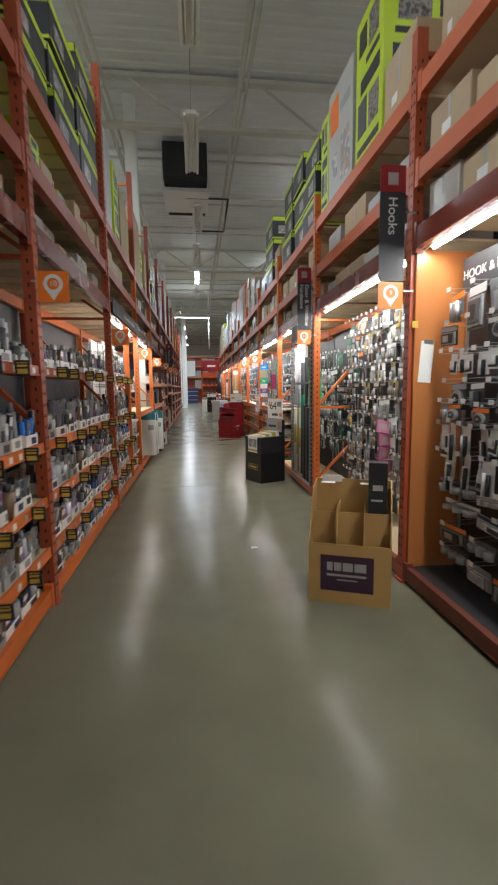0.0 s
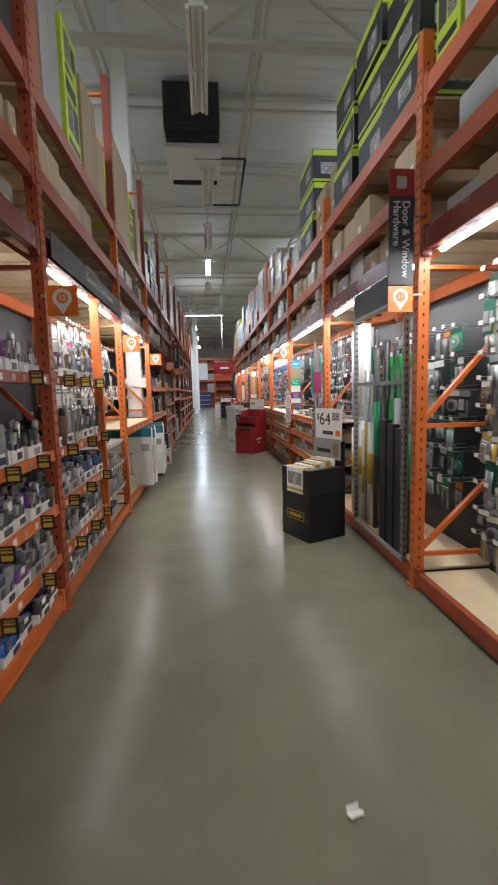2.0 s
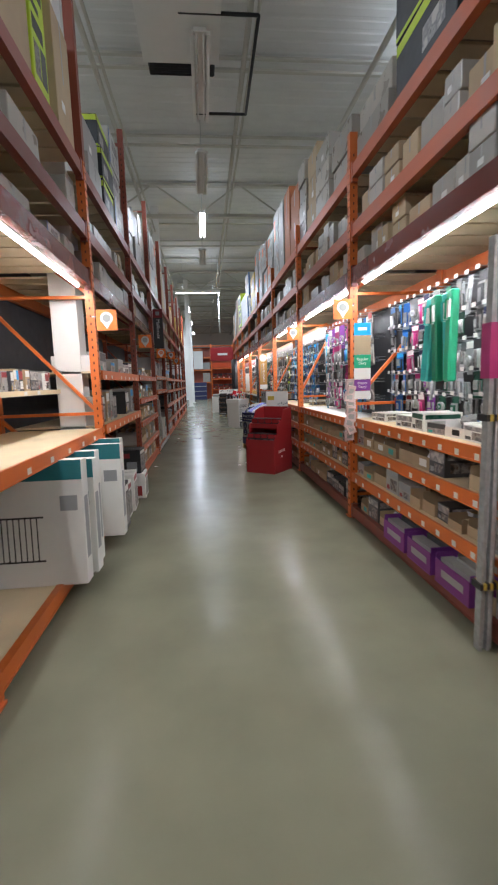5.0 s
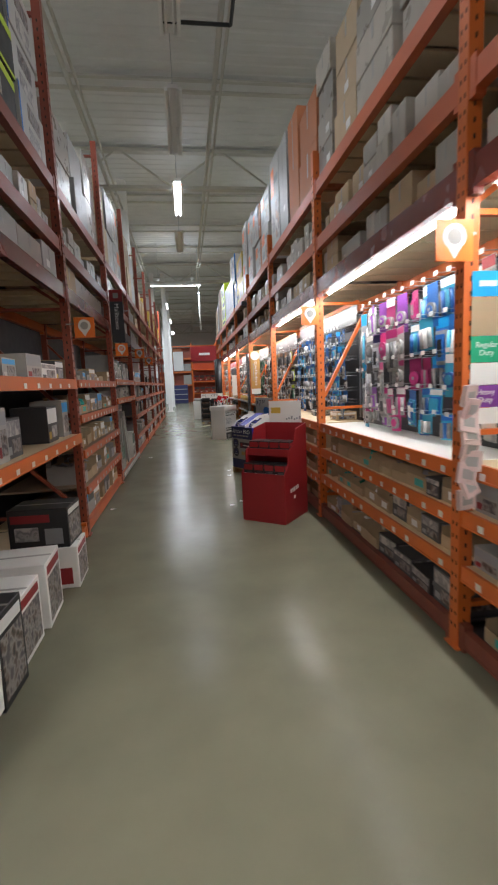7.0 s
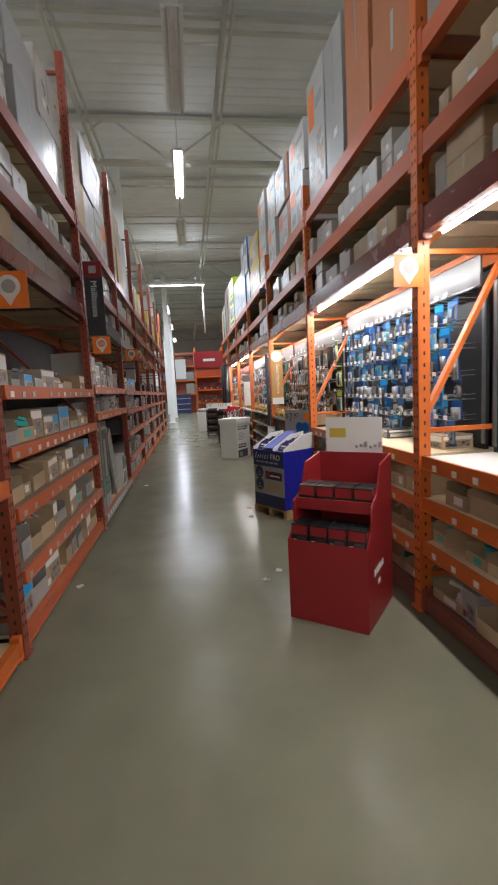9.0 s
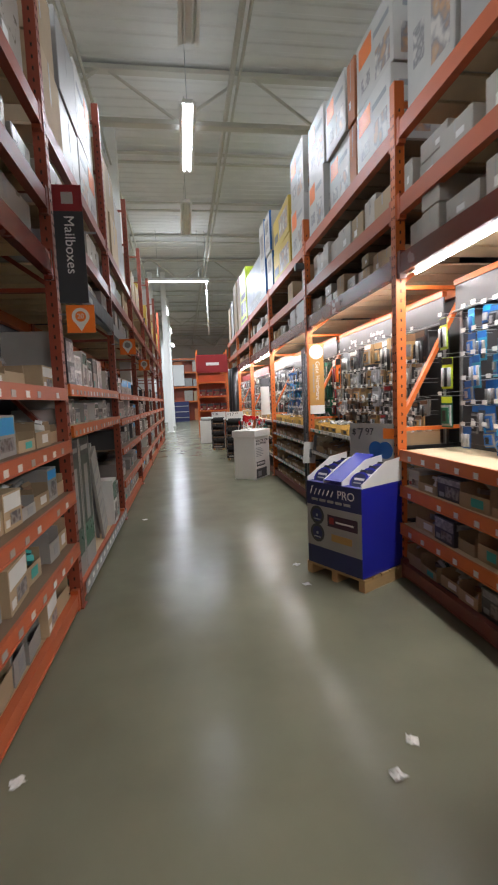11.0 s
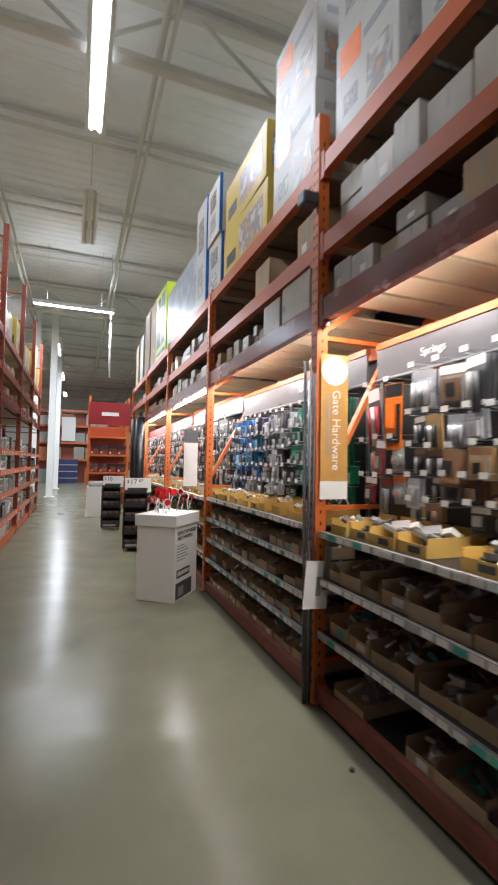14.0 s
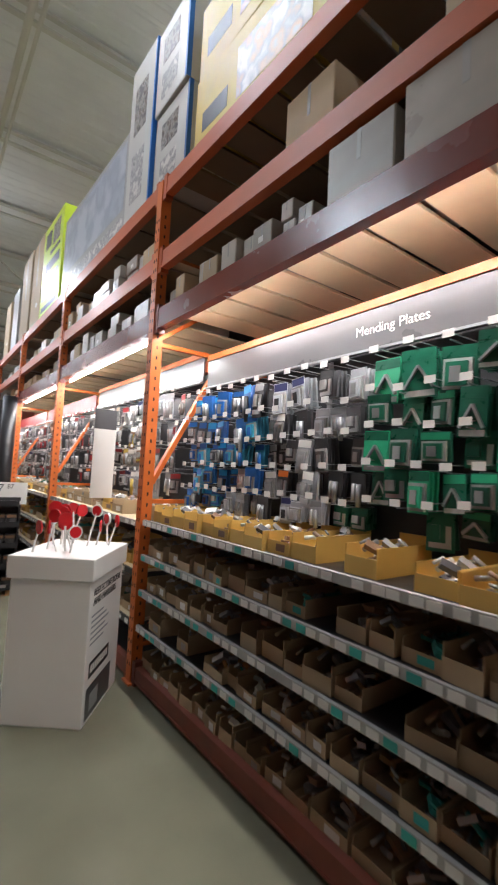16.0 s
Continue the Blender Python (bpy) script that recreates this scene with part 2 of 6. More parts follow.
def boxpart(name, dims, mats, parent=None, label="", bevel=0.0):
    bm = bmesh.new()
    bx(bm, *dims)
    return part(name, bm, mats, parent, label, bevel)


CACHE = {}


def put(name, me, m, parent=None):
    ob = new(name, me)
    if parent is not None:
        ob.parent = parent
    ob.matrix_basis = m
    return ob


def root(name, m, label, category, group=""):
    ob = new(name)
    ob.empty_display_size = 0.1
    ob.matrix_basis = m
    return tagged(ob, label, category, group)


def words(name, body, size, material, m, parent=None, align="CENTER", wide=1.0):
    """Raised lettering in the built-in font, upright in the local xz plane and read from -y."""
    cu = bpy.data.curves.new(name, "FONT")
    cu.body, cu.size, cu.extrude, cu.align_x, cu.align_y = body, size, 0.0012, align, "CENTER"
    tmp = bpy.data.objects.new(name, cu)
    scene.collection.objects.link(tmp)
    me = bpy.data.meshes.new_from_object(tmp.evaluated_get(bpy.context.evaluated_depsgraph_get()))
    bpy.data.objects.remove(tmp)
    me.transform(Matrix.Diagonal((wide, 1, 1, 1)))
    me.transform(Euler((radians(90), 0, 0)).to_matrix().to_4x4())
    me.materials.clear()
    me.materials.append(material)
    return put(name, me, m, parent)


rng = random.Random(7)
PITCH, Y0 = 2.67, 18.3
XR, XL = 1.52, -1.08
DEPTH = 1.07


def P(k):
    """Where the k-th upright stands along the aisle."""
    return Y0 + PITCH * (k - 7)


def X(side, d):
    return XR + d if side > 0 else XL - d

# ---- floor, shell and roof ----
YN, YF, XW = -7.0, 62.0, 13.0
ROOFZ = 8.3
tagged(boxpart("floor_joint", (XL, XR, 6.0, 6.005, 0.0, 0.0006), DIRT), "thin dark saw-cut joint in the concrete", "floor joint", kind="structure")
tagged(boxpart("floor", (-XW, XW, YN, YF, -0.2, 0), FLOOR), "worn polished grey concrete floor with soft reflections", "floor", kind="structure")
for nm, d in (("wall_south", (-XW, XW, YN - 0.2, YN, 0, ROOFZ)), ("wall_north", (-XW, XW, YF, YF + 0.2, 0, ROOFZ)),
              ("wall_west", (-XW - 0.2, -XW, YN, YF, 0, ROOFZ)), ("wall_east", (XW, XW + 0.2, YN, YF, 0, ROOFZ))):
    tagged(boxpart(nm, d, WHITE), "plain pale painted warehouse wall", "wall", kind="structure")


def ceiling():
    """Ribbed steel roof deck, ribs across the aisle."""
    bm = bmesh.new()
    rib, y, prev = 0.3, YN, None
    while y < YF:
        for yy, z in ((y, 0), (y + 0.17, 0), (y + 0.2, 0.014), (y + 0.27, 0.014)):
            row = [bm.verts.new((x, yy, ROOFZ + z)) for x in (-XW, XW)]
            if prev:
                bm.faces.new((prev[0], prev[1], row[1], row[0]))
            prev = row
        y += rib
    ob = part("ceiling", bm, ROOF)
    tagged(ob, "ribbed grey-beige painted steel roof deck", "ceiling", kind="structure")
    tagged(boxpart("roof", (-XW, XW, YN, YF, ROOFZ + 0.1, ROOFZ + 0.3), ROOF), "roof slab above the steel deck", "roof", kind="structure")


ceiling()


def joist(y, heavy=False):
    """An open-web steel joist across the store."""
    bm = bmesh.new()
    zt, zb, w = ROOFZ - 0.06, ROOFZ - (1.05 if heavy else 0.3), 0.09 if heavy else 0.045
    bx(bm, -XW, XW, y - w, y + w, zt - w, zt)
    bx(bm, -XW, XW, y - w, y + w, zb - w, zb)
    n = 18
    for i in range(n if heavy else 0):
        a, b = -XW + 2 * XW * i / n, -XW + 2 * XW * (i + 1) / n
        bar(bm, (a, y, zb if i % 2 else zt), (b, y, zt if i % 2 else zb), 0.045, 0.045)
    tagged(part("roof_joist", bm, ROOFSTEEL), "open-web painted steel roof joist", "roof joist", "roof joists", "structure")


for i in range(22):
    joist(-5.5 + 3.05 * i, heavy=i % 4 == 1)


def pipe(x, z, r, m=ROOFSTEEL, label="long painted sprinkler pipe under the roof"):
    bm = bmesh.new()
    rod(bm, (x, YN, z), (x, YF, z), r, 0, 10)
    tagged(part("sprinkler_pipe", bm, m), label, "pipe", "pipes under the roof", "structure")


for x, z, r in ((-1.75, 7.25, 0.05), (-1.62, 7.3, 0.03), (0.95, 7.3, 0.05), (1.08, 7.28, 0.03), (3.4, 7.35, 0.05), (-5.5, 7.3, 0.05), (7.2, 7.3, 0.05)):
    pipe(x, z, r)


def duct():
    """A rooftop unit's drop box with dark grilles at both ends."""
    th = root("air_duct", pose(-0.18, 12.4, 7.15), "pale sheet-metal air supply box with dark louvred grilles", "air duct")
    boxpart("body", (-0.66, 0.66, 0.4, 2.0, 0, 1.0), WHITE, th)
    for a, b in ((-0.25, 0.4), (2.0, 2.5)):
        boxpart("grille_frame", (-0.6, 0.6, a, b, 0.12, 1.0), BLACK, th, "dark grille housing")
        for i in range(7):
            boxpart("louvre", (-0.58, 0.58, a + 0.04 + i * (b - a - 0.1) / 6, a + 0.055 + i * (b - a - 0.1) / 6, 0.08, 0.118), CHAR, th)
    bm = bmesh.new()
    for a, b in (((0.0, 0.9, 0.02), (1.25, 0.9, 0.02)), ((1.25, 0.9, 0.02), (1.25, 3.2, -0.15)), ((0.2, 3.2, -0.15), (1.25, 3.2, -0.15)), ((0.2, 3.2, -0.15), (0.2, 3.2, -0.02)), ((0, 0.9, 0.02), (0, 0.9, 0.2))):
        rod(bm, a, b, 0.028)
    part("gas_pipe", bm, BLACK, th, "bent black pipe loop")


duct()


def column(x, y):
    bm = bmesh.new()
    bx(bm, x - 0.13, x + 0.13, y - 0.13, y + 0.13, 0.02, ROOFZ - 0.1)
    bx(bm, x - 0.2, x + 0.2, y - 0.2, y + 0.2, 0, 0.02)
    tagged(part("column", bm, WHITE, bevel=0.004), "square white-painted steel column up to the roof", "column", "columns", "structure")


column(-1.4, 10.47)
for y in (23.9, 36.2, 48.5):
    column(-1.62, y)
for y in (36.2, 42.0):
    column(-0.95, y)

# ---- ceiling lamps ----
def lamp_row(m, on, length=2.4, watts=None):
    th = root("ceiling_lamp", m, ("lit" if on else "unlit") + " suspended fluorescent strip lamp with white housing", "ceiling lamp", "ceiling lamps")
    bm = bmesh.new()
    bx(bm, -0.1, 0.1, -length / 2, length / 2, 0.03, 0.1)
    bx(bm, -0.16, -0.1, -length / 2, length / 2, -0.02, 0.05)
    bx(bm, 0.1, 0.16, -length / 2, length / 2, -0.02, 0.05)
    part("housing", bm, WHITE, th, bevel=0.004)
    for x in (-0.06, 0.06):
        for s in (-1, 1):
            bm = bmesh.new()
            rod(bm, (x, s * 0.03, 0.005), (x, s * (length / 2 - 0.03), 0.005), 0.02, 0, 8)
            part("tube", bm, LAMPON if on else WHITE, th, "glowing tube" if on else "unlit tube")
    for y in (-length / 3, length / 3):
        bm = bmesh.new()
        rod(bm, (0, y, 0.1), (0, y, ROOFZ - m.translation.z), 0.006)
        part("hanger", bm, STEEL, th)
    if on:
        area_lamp("ceiling_lamp_light", m @ pose(0, 0, -0.03), 0.3, length, watts or ROOF_W, (0.92, 0.97, 1.0))
        if m.translation.y < 33 and m.translation.y > 2:
            # extra upward lamp above the fitting, added as fill to brighten the roof deck
            area_lamp("ceiling_lamp_uplight", m @ pose(0, 0, 0.16, 180, 0, 0), 0.3, length, (0.2 if abs(m.translation.x) > 2 else 0.07) * (watts or ROOF_W), (0.9, 0.96, 1.0))


for y in (5.6, 9.8):
    lamp_row(pose(0.0, y, 6.85), False)
lamp_row(pose(0.15, 14.6, 6.95), False)
lamp_row(pose(0.15, 18.3, 6.95), False)
lamp_row(pose(0.15, 22.0, 6.9), True, 2.4, 60.0)
lamp_row(pose(0.15, 26.2, 6.95), False)
lamp_row(pose(-0.15, 30.7, 6.35, 0, 0, 90), True, 2.4, 240.0)
for y in (38.0, 45.0, 53.0):
    lamp_row(pose(-0.9, y, 6.6), True, 2.4)
# lit rows over the unseen neighbouring aisles, added as ambient fill light
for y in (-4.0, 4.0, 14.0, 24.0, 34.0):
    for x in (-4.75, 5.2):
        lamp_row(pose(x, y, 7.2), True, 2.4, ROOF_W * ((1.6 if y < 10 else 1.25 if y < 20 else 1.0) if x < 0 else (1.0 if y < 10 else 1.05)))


# ---- pallet racking ----
def upright(side, k, dark=False):
    th = root("rack_upright", pose(X(side, 0), P(k), 0), "perforated orange steel pallet-rack upright frame with diagonal braces", "rack upright", "rack uprights")
    s = side
    # unlit frames get the paint's shade in their colour
    paint = (DEEPSHADE if s < 0 and k > 4 else RUST_SHADE) if dark else ORANGE
    top = 5.3 if s < 0 and k > 1 else 3.63 if s > 0 and k > 7 else 3.95
    for nm, d in (("front_post", 0.0), ("rear_post", DEPTH - 0.08)):
        bm = bmesh.new()
        a, b = sorted((s * d, s * (d + 0.08)))
        bx(bm, a, b, -0.04, 0.04, 0.012, top)
        f = a - 0.001 if s > 0 else b + 0.001
        if d == 0:
            # thin dark plates painted as the shade inside the punched slots
            for i in range(int((top - 0.3) / 0.076)):
                z = 0.12 + i * 0.076
                for yy in (-0.018, 0.018):
                    bx(bm, f - 0.0008, f + 0.0008, yy - 0.005, yy + 0.005, z, z + 0.022, 1)
                bx(bm, (a + b) / 2 - 0.006, (a + b) / 2 + 0.006, -0.0412, -0.0398, z + 0.03, z + 0.055, 1)
        bx(bm, a - 0.02, b + 0.02, -0.06, 0.06, 0, 0.012)
        part(nm, bm, [paint, HOLE], th)
        # shade on the post's upper length, painted as a dark sleeve
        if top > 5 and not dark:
            boxpart("post_extension", (a - 0.002, b + 0.002, -0.042, 0.042, 3.65, top + 0.004), DEEPSHADE, th, "upper length of the post with its shade painted dark red")
    zs = [0.25, 1.25, 2.4, 3.1] + ([3.8] if top > 3.9 else []) + ([4.5, 5.1] if top > 5 else [])
    for i, z in enumerate(zs):
        bm = bmesh.new()
        bar(bm, (s * 0.08, 0, z), (s * (DEPTH - 0.08), 0, z), 0.04, 0.03)
        part("cross_brace", bm, paint, th)
    for a, b in ((0.3, 1.2), (1.3, 2.3), (2.45, 3.1)) + (((3.1, 3.8),) if top > 3.9 else ()):
        bm = bmesh.new()
        if k >= 5 and s > 0 and a == 1.3:
            bar(bm, (s * 0.08, 0, 1.38), (s * 0.62, 0, 2.38), 0.05, 0.032)
        else:
            bar(bm, (s * 0.08, 0, a), (s * (DEPTH - 0.08), 0, b), 0.045, 0.03)
        part("diagonal_brace", bm, paint, th)


def beam_bm(y0, y1, z0, z1, x0, x1):
    """A stepped box beam with a lip along its lower edge."""
    bm = bmesh.new()
    bx(bm, x0, x1, y0, y1, z0 + 0.012, z1)
    c = 0.006
    bx(bm, x0 - c, x1 + c, y0, y1, z0, z0 + 0.011)
    for y in (y0, y1 - 0.05):
        bx(bm, x0 - 0.004, x1 + 0.004, y + 0.0005, y + 0.0495, z0 - 0.03, z1 + 0.03)
    return bm


LEVELS = ((2.49, 2.64), (2.94, 3.07), (3.5, 3.63))


def rack_bay(side, k, header=MAROON, lit=True, base=True, decks=True):
    """One bay of beams and decking between the uprights k and k + 1."""
    y0, y1 = P(k) + 0.041, P(k + 1) - 0.041
    th = root("rack_bay", pose(0, 0, 0), "pallet-rack bay of painted beams with plywood deck boards", "rack bay", "rack bays")
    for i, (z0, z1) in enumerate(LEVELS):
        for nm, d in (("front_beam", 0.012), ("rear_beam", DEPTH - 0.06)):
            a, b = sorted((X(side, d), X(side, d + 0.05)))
            # upper beams take shaded copies of the orange, standing above the shelf lights
            part(nm, beam_bm(y0, y1, z0, z1, a, b), (header if nm == "front_beam" else ORANGE) if i == 0 else (HALFSHADE if side > 0 else RUST_SHADE if k < 3 else DEEPSHADE), th)
        n = 9 if 1 <= k <= 7 or i == 0 else 4
        w = (y1 - y0 - 0.1) / n
        a, b = sorted((X(side, 0.066), X(side, DEPTH - 0.066)))
        for j in range(n if decks else 0):
            yy = y0 + 0.05 + j * w + rng.uniform(-0.004, 0.004)
            # upper decks of the far right bays get their shade from the board colour
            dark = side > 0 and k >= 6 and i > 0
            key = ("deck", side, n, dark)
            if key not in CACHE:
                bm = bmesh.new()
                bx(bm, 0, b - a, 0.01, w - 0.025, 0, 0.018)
                CACHE[key] = mesh("deck_board", bm, SHADEDECK if dark else PLY)
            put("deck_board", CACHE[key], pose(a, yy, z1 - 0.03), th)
    if base:
        a, b = sorted((X(side, 0.012), X(side, 0.06)))
        # left base beams from bay 5 on also use a shaded copy
        part("base_beam", beam_bm(y0, y1, 0.03, 0.13, a, b), (RUST_SHADE if k in (1, 2) else DIRTY) if side > 0 else ORANGE if k < 5 else HALFSHADE, th)
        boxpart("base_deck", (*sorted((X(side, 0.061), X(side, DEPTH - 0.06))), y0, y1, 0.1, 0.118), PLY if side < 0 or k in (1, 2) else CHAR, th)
        boxpart("plinth", (*sorted((X(side, 0.04), X(side, DEPTH - 0.06))), y0, y1, 0.001, 0.029), BLACK, th)
    return th


def shelf_light(side, y0, y1, z=2.492, d=0.115, watts=None):
    th = root("shelf_light", pose(X(side, d), (y0 + y1) / 2, z), "lit white fluorescent batten under the rack beam", "shelf light", "shelf lights")
    L = (y1 - y0) / 2
    boxpart("housing", (-0.03, 0.03, -L, L, 0.0, 0.04), WHITE, th)
    bm = bmesh.new()
    rod(bm, (0, -L + 0.02, -0.014), (0, L - 0.02, -0.012), 0.0105, 0, 8)
    part("tube", bm, TUBE, th, "glowing white tube")
    area_lamp("shelf_light_glow", pose(X(side, d + 0.02), (y0 + y1) / 2, z - 0.035, 0, 6 * side, 0), 0.05, 2 * L, watts or SHELF_W, (1.0, 0.95, 0.87))


def back_wall(side, y0, y1):
    """The closed spine between this rack and the one behind it."""
    a, b = sorted((X(side, DEPTH + 0.03), X(side, DEPTH + 0.05)))
    tagged(boxpart("rack_back_panel", (a, b, y0, y1, 0.0, 3.4), CHAR), "dark mesh back panel between two racks", "back panel", "rack back panels", "structure")


R_END, L_END = 11, 12
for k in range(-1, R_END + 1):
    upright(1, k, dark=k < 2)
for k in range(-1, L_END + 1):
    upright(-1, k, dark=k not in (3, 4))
for k in range(-1, R_END):
    rack_bay(1, k)
    back_wall(1, P(k), P(k + 1))
    if k in (6, 7):
        shelf_light(1, P(k) + 0.12, P(k + 1) - 0.12, 2.565, 0.1, 20.0)
    else:
        shelf_light(1, P(k) + 0.12, P(k + 1) - 0.12)
for k in range(-1, L_END):
    rack_bay(-1, k, header=GREY if k in (6, 7) else MAROON)
    back_wall(-1, P(k), P(k + 1))
    if k in (2, 3):
        shelf_light(-1, P(k) + 0.12, P(k + 1) - 0.12)


# ---- cartons on the upper levels ----
def carton(x, y, z, sx, sy, sz, body, side, label, tape=True, art=None, rot=0.0):
    """A closed carton, seam and paper label on the face towards the aisle."""
    sx, sy, sz = round(sx, 2), round(sy, 2), round(sz, 2)
    key = ("carton", sx, sy, sz, body.name)
    if key not in CACHE:
        bm = bmesh.new()
        bx(bm, -sx / 2, sx / 2, -sy / 2, sy / 2, 0, sz)
        CACHE[key] = mesh("carton", bm, body, 0.006)
    ob = tagged(put({"wrapped_grey_carton": "wrapped_carton", "kraft_cardboard": "carton"}.get(body.name, "product_carton"), CACHE[key], pose(x, y, z, 0, 0, rot)), label, "carton", "cartons on the rack")
    f = -side * sx / 2
    if tape:
        bm = bmesh.new()
        bx(bm, *sorted((f, f - side * 0.001)), -sy * 0.03, sy * 0.03, sz * 0.5, sz - 0.004)
        bx(bm, -sx / 2 + 0.006, sx / 2 - 0.006, -sy * 0.03, sy * 0.03, sz, sz + 0.001)
        part("tape", bm, PALE, ob)
        u = rng.uniform(-0.35, 0.1) * sy
        if rng.random() < 0.4:
            boxpart("label", (*sorted((f, f - side * 0.0015)), u, u + min(0.1, sy * 0.24), sz * 0.25, sz * 0.25 + min(0.07, sz * 0.24)), PAPER, ob, "white paper label")
    if art:
        bm = bmesh.new()
        g = f - side * 0.0015
        for j, (u0, u1, v0, v1) in enumerate(art[1]):
            bx(bm, *sorted((f, g)), (u0 - 0.5) * sy, (u1 - 0.5) * sy, v0 * sz, v1 * sz, j % len(art[0]))
            bx(bm, (u0 - 0.5) * sx, (u1 - 0.5) * sx, -sy / 2 - 0.0015, -sy / 2, v0 * sz, v1 * sz, j % len(art[0]))
        part("print", bm, art[0], ob, "printed panels")
    return ob


ART_LIME = ([BLACK, PHOTO, BLACK, DARKC], [(0.1, 0.9, 0.08, 0.13), (0.12, 0.48, 0.2, 0.42), (0.1, 0.8, 0.48, 0.58), (0.55, 0.9, 0.2, 0.44), (0.12, 0.6, 0.64, 0.68), (0.15, 0.5, 0.72, 0.93), (0.58, 0.88, 0.75, 0.92)])
ART_DARK = ([LIME, PHOTO2, LIME], [(0.01, 0.99, 0.8, 0.97), (0.15, 0.5, 0.25, 0.6), (0.01, 0.99, 0.02, 0.09)])
ART_WHITE = ([PHOTO3, PRORANGE, GREY, PHOTO2], [(0.08, 0.45, 0.1, 0.5), (0.55, 0.92, 0.6, 0.9), (0.1, 0.5, 0.7, 0.78), (0.6, 0.85, 0.2, 0.4)])
ART_YEL = ([PHOTO3, DARKC], [(0.08, 0.6, 0.2, 0.8), (0.68, 0.92, 0.25, 0.5)])
ART_PIC = ([TBLUE, PHOTO, PHOTO2], [(0.0, 0.045, 0.0, 1.0), (0.3, 0.8, 0.55, 0.85), (0.3, 0.8, 0.12, 0.42)])
ART_PANEL = ([BLUEGREY, PHOTO2], [(0.03, 0.97, 0.3, 0.94), (0.03, 0.97, 0.06, 0.24)])
LBL = {"panel": "long white carton with a grey-blue panel picture on the rack", "kraft": "plain kraft cardboard carton on the rack", "wrapped": "grey-brown carton in stretch wrap on the rack", "lime": "lime-green printed product carton on the rack",
       "dark": "black carton with lime-green bands on the rack", "white": "white printed product carton on the rack", "yellow": "yellow printed carton on the rack",
       "pic": "white carton with blue-edged pictures on the rack", "orange": "orange cardboard carton on the rack", "pale": "pale shrink-wrapped carton on the rack"}
OCARD = mat("orange_carton", (0.45, 0.16, 0.06), 0.6, rand=0.15)
KIND = {"kraft": (KRAFT, None), "wrapped": (GKRAFT, None), "lime": (LIME, ART_LIME), "dark": (BLACK, ART_DARK), "white": (WCARD, ART_WHITE),
        "yellow": (YELLOW, ART_YEL), "pic": (WCARD, ART_PIC), "orange": (OCARD, None), "pale": (PALE, None), "panel": (PALE, ART_PANEL)}


def stack_row(side, y0, y1, z, hmax, kinds, w=(0.3, 0.5), h=(0.18, 0.3), gap=0.02, setback=0.06, full=1.0):
    """Cartons stacked side by side along one level."""
    y, turnno = y0 + 0.06, 0
    while y < y1 - 0.12:
        sy = min(rng.uniform(*w), y1 - 0.05 - y)
        if sy < 0.1:
            break
        kd = kinds[turnno % len(kinds)] if isinstance(kinds, tuple) else rng.choice(kinds)
        turnno += 1
        body, art = KIND[kd]
        zz, sx = z, rng.uniform(0.5, 0.8)
        d0 = setback + rng.uniform(0, 0.08)
        if rng.random() < full:
            hs = rng.uniform(*h)
            lim = z + hmax * rng.uniform(0.6, 1.0)
            while zz + hs <= lim or zz == z:
                carton(X(side, d0 + sx / 2 + rng.uniform(0, 0.02)), y + sy / 2, zz, sx, sy - 0.012, min(hs, hmax), body, side, LBL[kd], art is None, art, rng.uniform(-1.2, 1.2))
                zz += min(hs, hmax) + 0.004
        y += sy + rng.uniform(0, gap)


def upper(side, k, l1, l2, l3):
    y0, y1 = P(k) + 0.06, P(k + 1) - 0.06
    for z, spec in ((2.642, l1), (3.072, l2), (3.632, l3)):
        if spec:
            kinds, hmax, w, h = spec[:4]
            stack_row(side, y0, y1, z, hmax, kinds, w, h, full=spec[4] if len(spec) > 4 else 1.0, setback=spec[5] if len(spec) > 5 else 0.06)


def top_row(side, *items):
    """Large cartons on the top level: kind, from, to, height of the top, tiers."""
    z = 3.632
    for kd, y0, y1, ztop, tiers in items:
        body, art = KIND[kd]
        h = (ztop - z) / tiers
        for i in range(tiers):
            sx = rng.uniform(0.7, 0.85)
            carton(X(side, 0.04 + rng.uniform(0, 0.05) + sx / 2), (y0 + y1) / 2, z + i * h, sx, y1 - y0 - 0.015, h - 0.004, body, side, LBL[kd], art is None, art, rng.uniform(-1.0, 1.0))


SN = (["kraft", "wrapped", "wrapped"], 0.29, (0.13, 0.26), (0.1, 0.22), 0.95, 0.01)
SM = (["kraft", "wrapped"], 0.27, (0.2, 0.42), (0.12, 0.24))
MD = (["kraft", "wrapped"], 0.4, (0.3, 0.55), (0.18, 0.36))
GR = (["wrapped", "wrapped", "kraft"], 0.41, (0.18, 0.36), (0.14, 0.28), 1.0, 0.02)
upper(1, -1, MD, MD, (["kraft"], 0.7, (0.5, 0.7), (0.3, 0.5)))
upper(1, 0, (["kraft", "wrapped"], 0.27, (0.4, 0.6), (0.25, 0.3)), (["kraft"], 0.4, (0.4, 0.6), (0.2, 0.36)), (["kraft", "kraft", "pale"], 0.7, (0.4, 0.6), (0.4, 0.7)))
upper(1, 1, (["pale", "kraft"], 0.2, (0.9, 1.2), (0.16, 0.2), 0.8), (["kraft", "pale"], 0.38, (0.4, 0.7), (0.2, 0.36), 0.6), None)
top_row(1, ("kraft", 2.4, 2.95, 4.15, 1), ("lime", 3.0, 3.66, 4.95, 1), ("white", 3.72, 4.5, 4.81, 1), ("lime", 4.55, 4.85, 4.72, 1))
